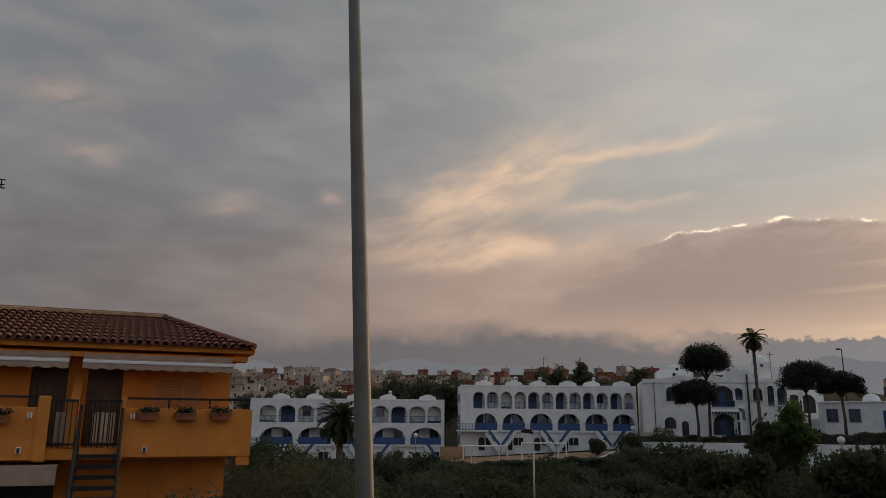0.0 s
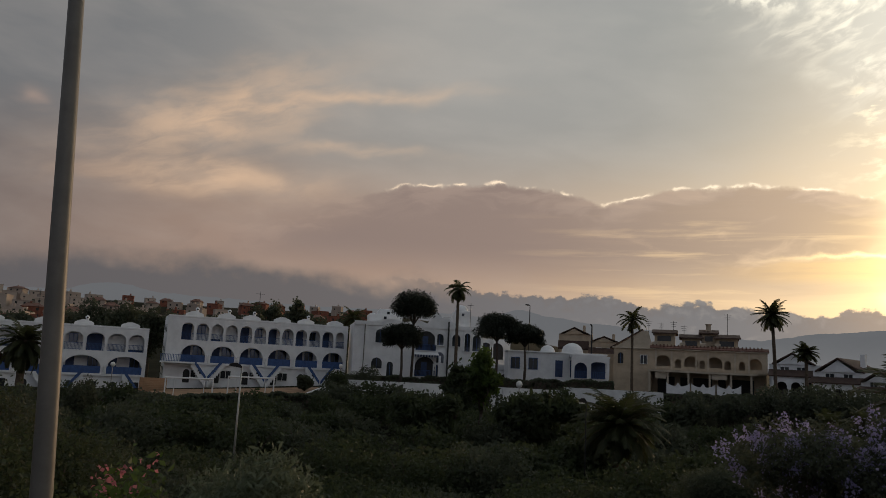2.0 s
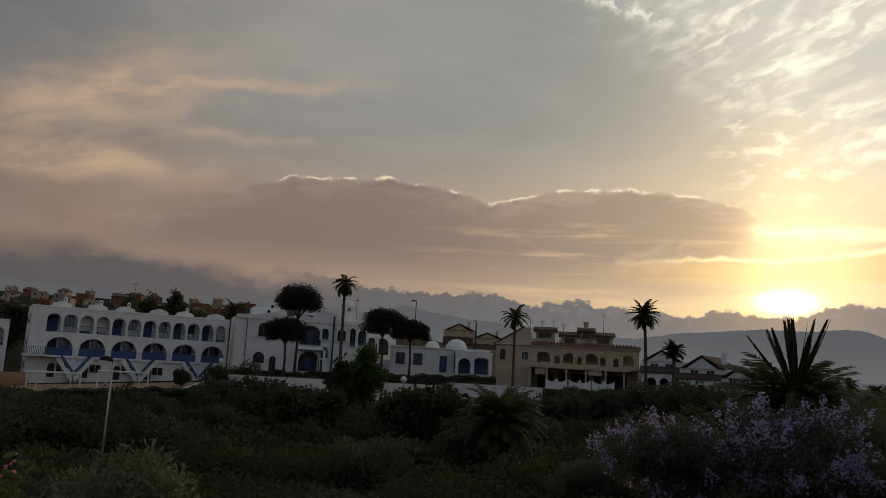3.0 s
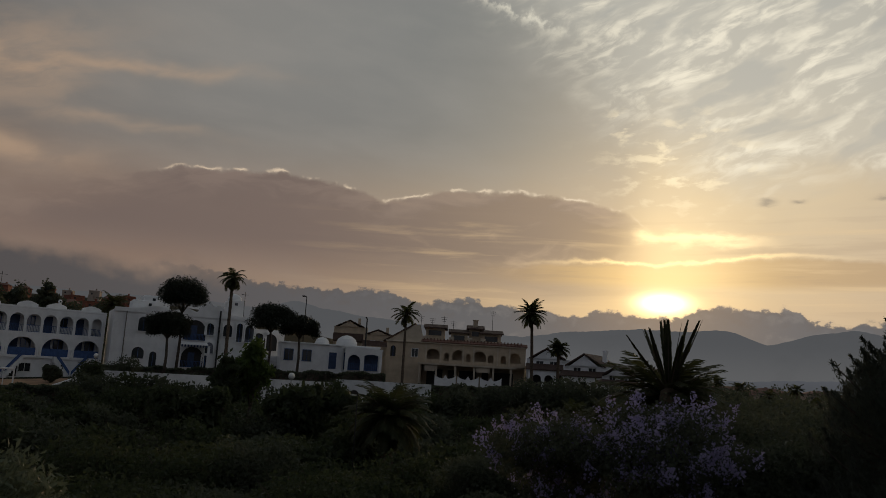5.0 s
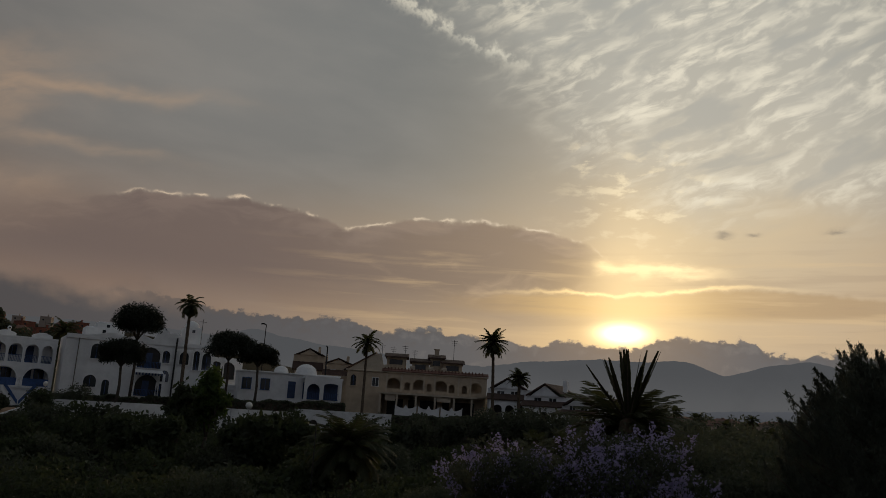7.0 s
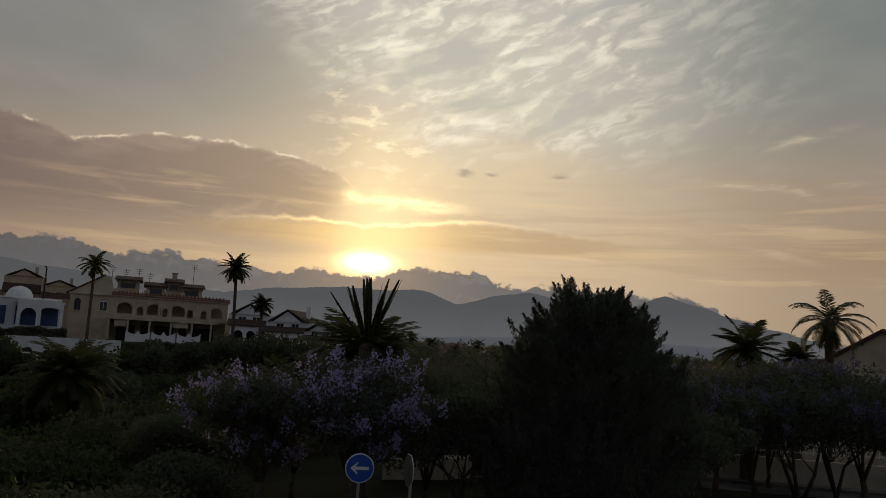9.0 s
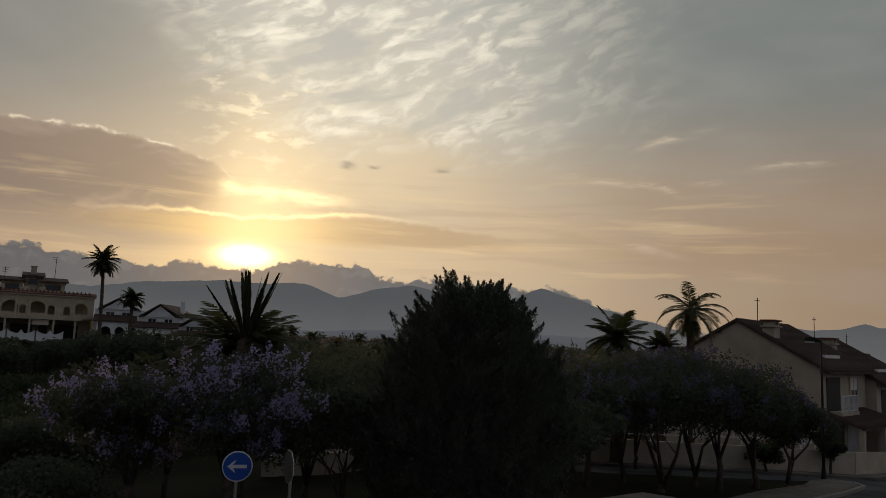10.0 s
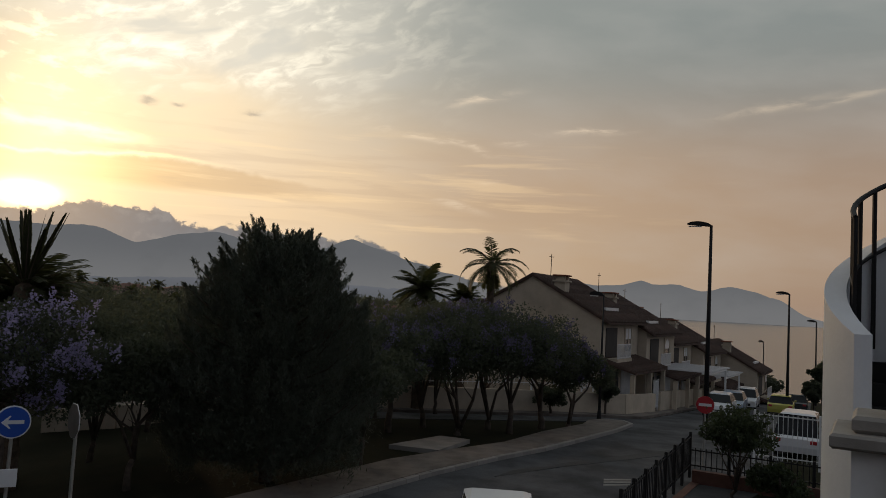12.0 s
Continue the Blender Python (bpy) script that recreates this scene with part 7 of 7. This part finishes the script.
# ---- row houses by the street ----
def row_house(i, x, wide, drop, front, label):
    """One house of the stepped row; x runs down the street."""
    a = spot(94.4, 46.9, 0)
    turn = -23.0
    m = Matrix.Translation(a) @ Matrix.Rotation(radians(turn), 4, "Z")
    p = m @ Vector((x, front, 0))
    z0 = -0.2 - drop
    t = anchor("row_house", Vector((p.x, p.y, z0)), turn, label, "house", "row houses")
    E, R, D = 5.25, 7.75, 9.2
    g = Geo()
    g.box(0, 0, -2, wide, D, E)
    part("wall", g, CREAM, t)
    gb = Geo()
    for xx in (0, wide - 0.25):
        gb.add([(xx, 0, E), (xx + 0.25, 0, E), (xx + 0.25, D, E), (xx, D, E), (xx, D / 2, R), (xx + 0.25, D / 2, R)], [(0, 3, 4), (1, 5, 2), (0, 4, 5, 1), (3, 2, 5, 4)])
    part("gable", gb, CREAM, t)
    for nm, ya, yb in (("roof_front", -0.55, D / 2), ("roof_back", D + 0.55, D / 2)):
        r = Geo()
        tiled_slab(r, -0.15, wide + 0.1, ya, E - 0.3, yb, R, 0.16)
        ro = part(nm, r, TERRA_OLD, t, "brown clay tiled roof slope")
        tile_rows(ro, -0.15, wide + 0.1, ya, E - 0.3, yb, R, 0.16, 0.3, TERRA_OLD)
    c = Geo()
    c.box(0.15, 2.5, E, 0.95, 3.2, R - 0.3, chamfer=0.03)
    c.box(0.05, 2.4, R - 0.3, 1.05, 3.3, R - 0.2)
    ch = part("chimney", c, CREAM, t)
    for q in (0.17, 0.75):
        part("chimney_leg", Geo().box(q, 2.52, R - 0.2, q + 0.18, 3.15, R + 0.05), CREAM, ch)
    part("chimney_cap", Geo().box(0.03, 2.4, R + 0.05, 1.07, 3.3, R + 0.14, chamfer=0.02), TERRA, ch)
    # roof terrace edge
    part("roof_trim", Geo().box(2.6, 0.6, E + 0.55, 5.2, 0.8, E + 0.75), SIGN_WHITE, t, "pale trim set in the roof")
    # balcony with railings; a flat dark sheet paints the shade of its recess
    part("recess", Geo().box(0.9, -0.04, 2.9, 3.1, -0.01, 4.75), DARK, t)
    part("balcony_slab", Geo().box(0.6, -0.9, 2.7, 3.5, 0.0, 2.9), CREAM, t)
    rail_panel(t, "balcony_railing", 0.7, 3.4, -0.85, 2.9, 0.9, SIGN_WHITE, 0.2, 0.02)
    window(t, 5.4, 3.2, 1.3, 1.5, -0.03, arch=i % 2 == 1, frame_mat=CREAM)
    part("blind", Geo().box(4.8, -0.06, 4.0, 6.0, -0.03, 4.7), SIGN_WHITE, t, "pale roller blind")
    # tiled porch roof and door zone
    r = Geo()
    tiled_slab(r, 0.0, wide * 0.95, -2.2, 2.1, 0.0, 2.75, 0.14)
    ro = part("porch_roof", r, TERRA_OLD, t)
    tile_rows(ro, 0.0, wide * 0.95, -2.2, 2.1, 0.0, 2.75, 0.14, 0.3, TERRA_OLD)
    # dark sheet on the front wall painted as the shade under the porch roof
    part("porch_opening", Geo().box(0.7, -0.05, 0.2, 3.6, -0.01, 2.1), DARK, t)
    part("garage_door", Geo().box(4.2, -0.05, 0.2, 6.8, -0.01, 2.0), WHITE2, t)
    for xx in (0.1, 3.8, wide * 0.9):
        part("porch_post", Geo().box(xx, -2.1, -1.5, xx + 0.25, -1.85, 2.1), CREAM, t)
    an = Geo().tube([(2.4, 4.4, R - 0.4), (2.4, 4.4, R + 1.6)], 0.025, 5)
    an.box(2.0, 4.38, R + 1.4, 2.8, 4.42, R + 1.43)
    part("aerial", an, BLACK_IRON, t)
    return t


row_house(0, 0.0, 7.8, 0.0, 0.0, "cream row house with brown tiled gable roof and balcony")
row_house(1, 7.9, 7.8, 0.75, -0.6, "cream row house with arched window and pergola")
row_house(2, 15.8, 7.8, 1.6, -0.2, "cream row house with brown tiled roof and blinds")
row_house(3, 23.7, 7.8, 2.5, -1.2, "cream row house with brown tiled roof and blinds")
row_house(4, 32.0, 6.2, 4.3, -4.4, "end house of the row with tiled roof and round chimney")

ROW = Matrix.Translation(spot(94.4, 46.9, 0)) @ Matrix.Rotation(radians(-23), 4, "Z")


def pergola(x, y, w, d, z, h):
    t = anchor("pergola", ROW @ Vector((x, y, z)), -23, "white painted pergola before the row houses", "pergola")
    for a in (0, w):
        for b in (0, d):
            part("post", Geo().box(a - 0.06, b - 0.06, -1.2, a + 0.06, b + 0.06, h), SIGN_WHITE, t)
    for b in (0, d):
        part("beam", Geo().box(-0.2, b - 0.06, h, w + 0.2, b + 0.06, h + 0.15), SIGN_WHITE, t)
    n = int(w / 0.55)
    for i in range(n + 1):
        part("slat", Geo().box(w * i / n - 0.04, -0.3, h + 0.152, w * i / n + 0.04, d + 0.3, h + 0.26), SIGN_WHITE, t)


pergola(8.2, -4.6, 6.6, 3.4, -0.6, 2.3)
pergola(16.0, -4.4, 6.0, 3.2, -1.3, 2.3)

# boundary walls of the row
low_wall("boundary_wall", [(32.5, 17), (38.6, 6.2), (43.4, -2.4), (44.8, -4.9), (49.3, -7.2)], 1.25, 0.22, CREAM, "cream rendered boundary wall round the row houses")
low_wall("boundary_wall_far", [(50.6, -7.7), (60.5, -11.6), (72, -16.1), (87, -21.8)], 1.35, 0.22, CREAM, "cream rendered boundary wall along the street")


def fence_run(a, b, z0, h, mat, label, step=0.14, posts=2.0, name="fence", zb=None):
    """Upright bars between two rails; every bar its own piece."""
    a, b = Vector((*a, z0)), Vector((*b, z0 if zb is None else zb))
    d = (b - a)
    L = d.to_2d().length
    t = anchor(name, a, math.degrees(math.atan2(d.y, d.x)), label, "fence")
    sl = d.z / L
    for z in (0.08, h - 0.1):
        part("rail", Geo().add([(0, -.02, z), (L, -.02, z + d.z), (L, .02, z + d.z), (0, .02, z), (0, -.02, z + .04), (L, -.02, z + .04 + d.z), (L, .02, z + .04 + d.z), (0, .02, z + .04)], [(3, 2, 1, 0), (4, 5, 6, 7), (0, 1, 5, 4), (1, 2, 6, 5), (2, 3, 7, 6), (3, 0, 4, 7)]), mat, t)
    bar = Geo().box(-0.012, -0.012, 0, 0.012, 0.012, h).mesh("bar", mat)
    post = Geo().box(-0.04, -0.04, -0.3, 0.04, 0.04, h + 0.08, chamfer=0.01).mesh("post", mat)
    n = int(L / step)
    for i in range(n + 1):
        x = L * i / n
        o = part("bar", bar, mat, t)
        o.location = (x, 0, sl * x)
    n = max(1, round(L / posts))
    for i in range(n + 1):
        x = L * i / n
        o = part("post", post, mat, t)
        o.location = (x, 0, sl * x)
    return t


fence_run((37.2, 8.7), (43.4, -2.4), 1.4, 0.9, SIGN_WHITE, "white metal railing on the boundary wall", 0.3, 1.6, zb=1.35)
fence_run((43.4, -2.4), (45.8, -3.2), 1.1, 1.2, SIGN_WHITE, "white railing panel at the house corner", 0.3, 2.4)
fence_run((18.2, -2.0), (25.2, -4.85), 0.35, 1.05, BLACK_IRON, "black iron railing along the street corner", 0.16, 1.1, zb=0.75)
fence_run((25.2, -4.85), (23.4, -9.2), 0.75, 0.65, BLACK_IRON, "black iron railing on the terracotta wall", 0.16, 1.1)
low_wall("terracotta_wall", [(25.2, -4.95), (23.4, -9.2)], 0.42, 0.25, TERRA_WALL, "low terracotta rendered garden wall")
low_wall("terracotta_wall_side", [(18.4, -2.3), (25.2, -5.05)], 0.06, 0.25, TERRA_WALL, "low terracotta kerb under the railing")
fence_run((30.5, -8.2), (29.0, -12.4), 0.35, 1.7, SIGN_WHITE, "white metal fence in front of a parked van", 0.16, 2.0)
gate = fence_run((49.5, -7.2), (50.5, -7.6), -0.35, 1.7, SIGN_WHITE, "white metal garden gate in the wall", 0.1, 1.0, "garden_gate")

# kerb stones along the planted strip
stone = Geo().box(0, -0.09, -0.2, 0.58, 0.09, 0.135, chamfer=0.015).mesh("kerb_stone", KERB)
kerb = tagged(new("kerb"), "pale kerb stones along the planted strip", "kerb", kind="structure")
for (x0, y0), (x1, y1) in zip(KERB_LINE, KERB_LINE[1:]):
    L = math.hypot(x1 - x0, y1 - y0)
    n = max(1, round(L / 0.6))
    for i in range(n):
        f = i / n
        x, y = x0 + (x1 - x0) * f, y0 + (y1 - y0) * f
        o = part("kerb_stone", stone, KERB, kerb)
        o.matrix_basis = Matrix.Translation((x, y, land(x, y) + 0.03)) @ Matrix.Rotation(math.atan2(y1 - y0, x1 - x0), 4, "Z") @ Matrix.Diagonal((L / n / 0.6, 1, 1, 1))
for k in range(3):
    sheet("road_marking", [tuple(spot(b, d).xy) for b, d in ((95.0, 23.6 + 0.36 * k), (96.9, 24.0 + 0.36 * k), (96.9, 24.24 + 0.36 * k), (95.0, 23.84 + 0.36 * k))], 0.045, KERB, "worn pale painted bar on the asphalt", "road marking")

sheet("road_patch", [(23.5, 1.2), (24.6, 0.7), (33.5, -6.6), (32.6, -6.9)], 0.038, TAR, "dark strip of newer tar across the street", "road patch")
low_wall("park_wall", [P2(55.5, 33), P2(60, 31.5), P2(66, 32.5), P2(71, 33)], 0.85, 0.2, CREAM, "low cream wall behind the park trees")

# garden behind the railing
tree("citrus_tree", spot(103.7, 24.2), 2.8, 1.3, "small leafy citrus tree behind the railing", LEAF, 3600, 0.075, 700, 0.05, 0.42, 0.7, n_limbs=9, fork_at=0.12, blob=0.27)
bush("shrub", spot(106.9, 23.6), 1.3, 1.25, "leafy green garden shrub behind the railing", LEAF, 3000, 0.08, 701)
for i, (b, d, h, s) in enumerate(((94.9, 43.5, 2.2, 0.7), (91.0, 41.2, 1.6, 0.8), (103.9, 104, 3.2, 3.0), (105.3, 100, 3.0, 2.6), (109.2, 80, tall(108.7, 80, -2.4), 1.0), (108.7, 70, 2.6, 0.8))):
    tree("tree", spot(b, d), h, s, "small dark bushy tree by the street", LEAF_DARK, 2600, 0.1 if d < 60 else 0.24, 710 + i, 0.07, 0.3, 0.8)


# ---- white spiral stair wall beside the viewpoint ----
def spiral():
    C = spot(116.4, 7.0, 0)
    R, TH = 0.88, 0.16
    t = anchor("spiral_stair", C, 0, "white curved stair wall with a black iron railing", "staircase")
    # angle 0 faces the viewpoint; positive turns towards the far left side
    to_eye = math.atan2(-C.y, -C.x)
    n = 46
    g = Geo()
    a0, a1 = radians(-43), radians(-230)
    tops = []
    for i in range(n + 1):
        f = i / n
        w = to_eye + a0 + (a1 - a0) * f
        top = 5.44 + 1.57 * f
        for r in (R, R - TH):
            g.v += [(r * math.cos(w), r * math.sin(w), -0.5), (r * math.cos(w), r * math.sin(w), top)]
        tops.append((w, top))
    for i in range(n):
        a, b = 4 * i, 4 * i + 4
        g.f += [(a, a + 1, b + 1, b), (a + 2, b + 2, b + 3, a + 3), (a + 1, a + 3, b + 3, b + 1), (a, b, b + 2, a + 2)]
    g.f += [(0, 2, 3, 1), (4 * n, 4 * n + 1, 4 * n + 3, 4 * n + 2)]
    part("curved_wall", g, WHITE, t, smooth=True).data.set_sharp_from_angle(angle=radians(40))
    # inner railing, rising with the steps
    rr = R - 0.2
    pts = []
    for i in range(30):
        w = to_eye - radians(72) - radians(170) * i / 29
        pts.append((rr * math.cos(w), rr * math.sin(w), 6.36 + 0.98 * i / 29))
    part("handrail", Geo().tube(pts, 0.022, 8), BLACK_IRON, t)
    low = [(x, y, z - 0.55) for x, y, z in pts]
    part("lower_rail", Geo().tube(low, 0.016, 6), BLACK_IRON, t)
    for k in range(0, 30, 3):
        x, y, z = pts[k]
        part("baluster", Geo().tube([(x, y, z - 1.35), (x, y, z)], 0.02, 8), BLACK_IRON, t)
    # closed black treads, made solid also to stand in for the interior's shade
    for k in range(13):
        w0 = to_eye + radians(10 - 22 * k)
        w1 = w0 - radians(24)
        z = 4.0 + 0.17 * k
        g = Geo()
        q = [(0.06 * math.cos(w0), 0.06 * math.sin(w0)), (rr * math.cos(w0), rr * math.sin(w0)), (rr * math.cos(w1), rr * math.sin(w1)), (0.06 * math.cos(w1), 0.06 * math.sin(w1))]
        g.add([(x, y, z) for x, y in q] + [(x, y, z + 0.19) for x, y in q], [(3, 2, 1, 0), (4, 5, 6, 7), (0, 1, 5, 4), (1, 2, 6, 5), (2, 3, 7, 6), (3, 0, 4, 7)])
        part("tread", g, BLACK_IRON, t)
    part("newel", Geo().tube([(0, 0, -0.3), (0, 0, 6.6)], 0.05, 10), BLACK_IRON, t)


spiral()


def ledge():
    p = spot(113.05, 4.6, 0)
    t = anchor("garden_pier", p, -112, "white garden pier with a stone ledge beside the stair", "pier")
    part("pier", Geo().box(-0.17, 0, -0.3, 0.6, 0.5, 4.86), WHITE, t)
    part("ledge", Geo().box(-0.27, -0.12, 4.86, 0.7, 0.6, 4.94, chamfer=0.015), MARBLE, t)
    part("upper_block", Geo().box(-0.17, -0.02, 4.94, 0.6, 0.5, 5.03, chamfer=0.02), MARBLE, t)
    part("baluster_stub", Geo().box(0.02, -0.09, 3.9, 0.15, 0.0, 4.8, chamfer=0.02), MARBLE, t)
    part("post", Geo().box(0.06, 0.16, 5.03, 0.42, 0.45, 5.25), WHITE, t)
    part("post_cap", Geo().box(0.01, 0.1, 5.25, 0.47, 0.5, 5.31, chamfer=0.012), MARBLE, t)
    pot = anchor("potted_plant", t.matrix_world @ Vector((0.14, 0.07, 5.03)), 0, "small potted succulent on the stone ledge", "plant")
    part("pot", Geo().lathe(0, 0, [(0.045, 0), (0.065, 0.07), (0.07, 0.08), (0.06, 0.08)], 14), CLAY, pot)
    nr = np.random.RandomState(3)
    part("leaves", leaf_mesh("leaves", LEAF, nr.normal(size=(60, 3)) * [0.03, 0.03, 0.03] + [0, 0, 0.12], 0.03, nr), LEAF, pot)


ledge()
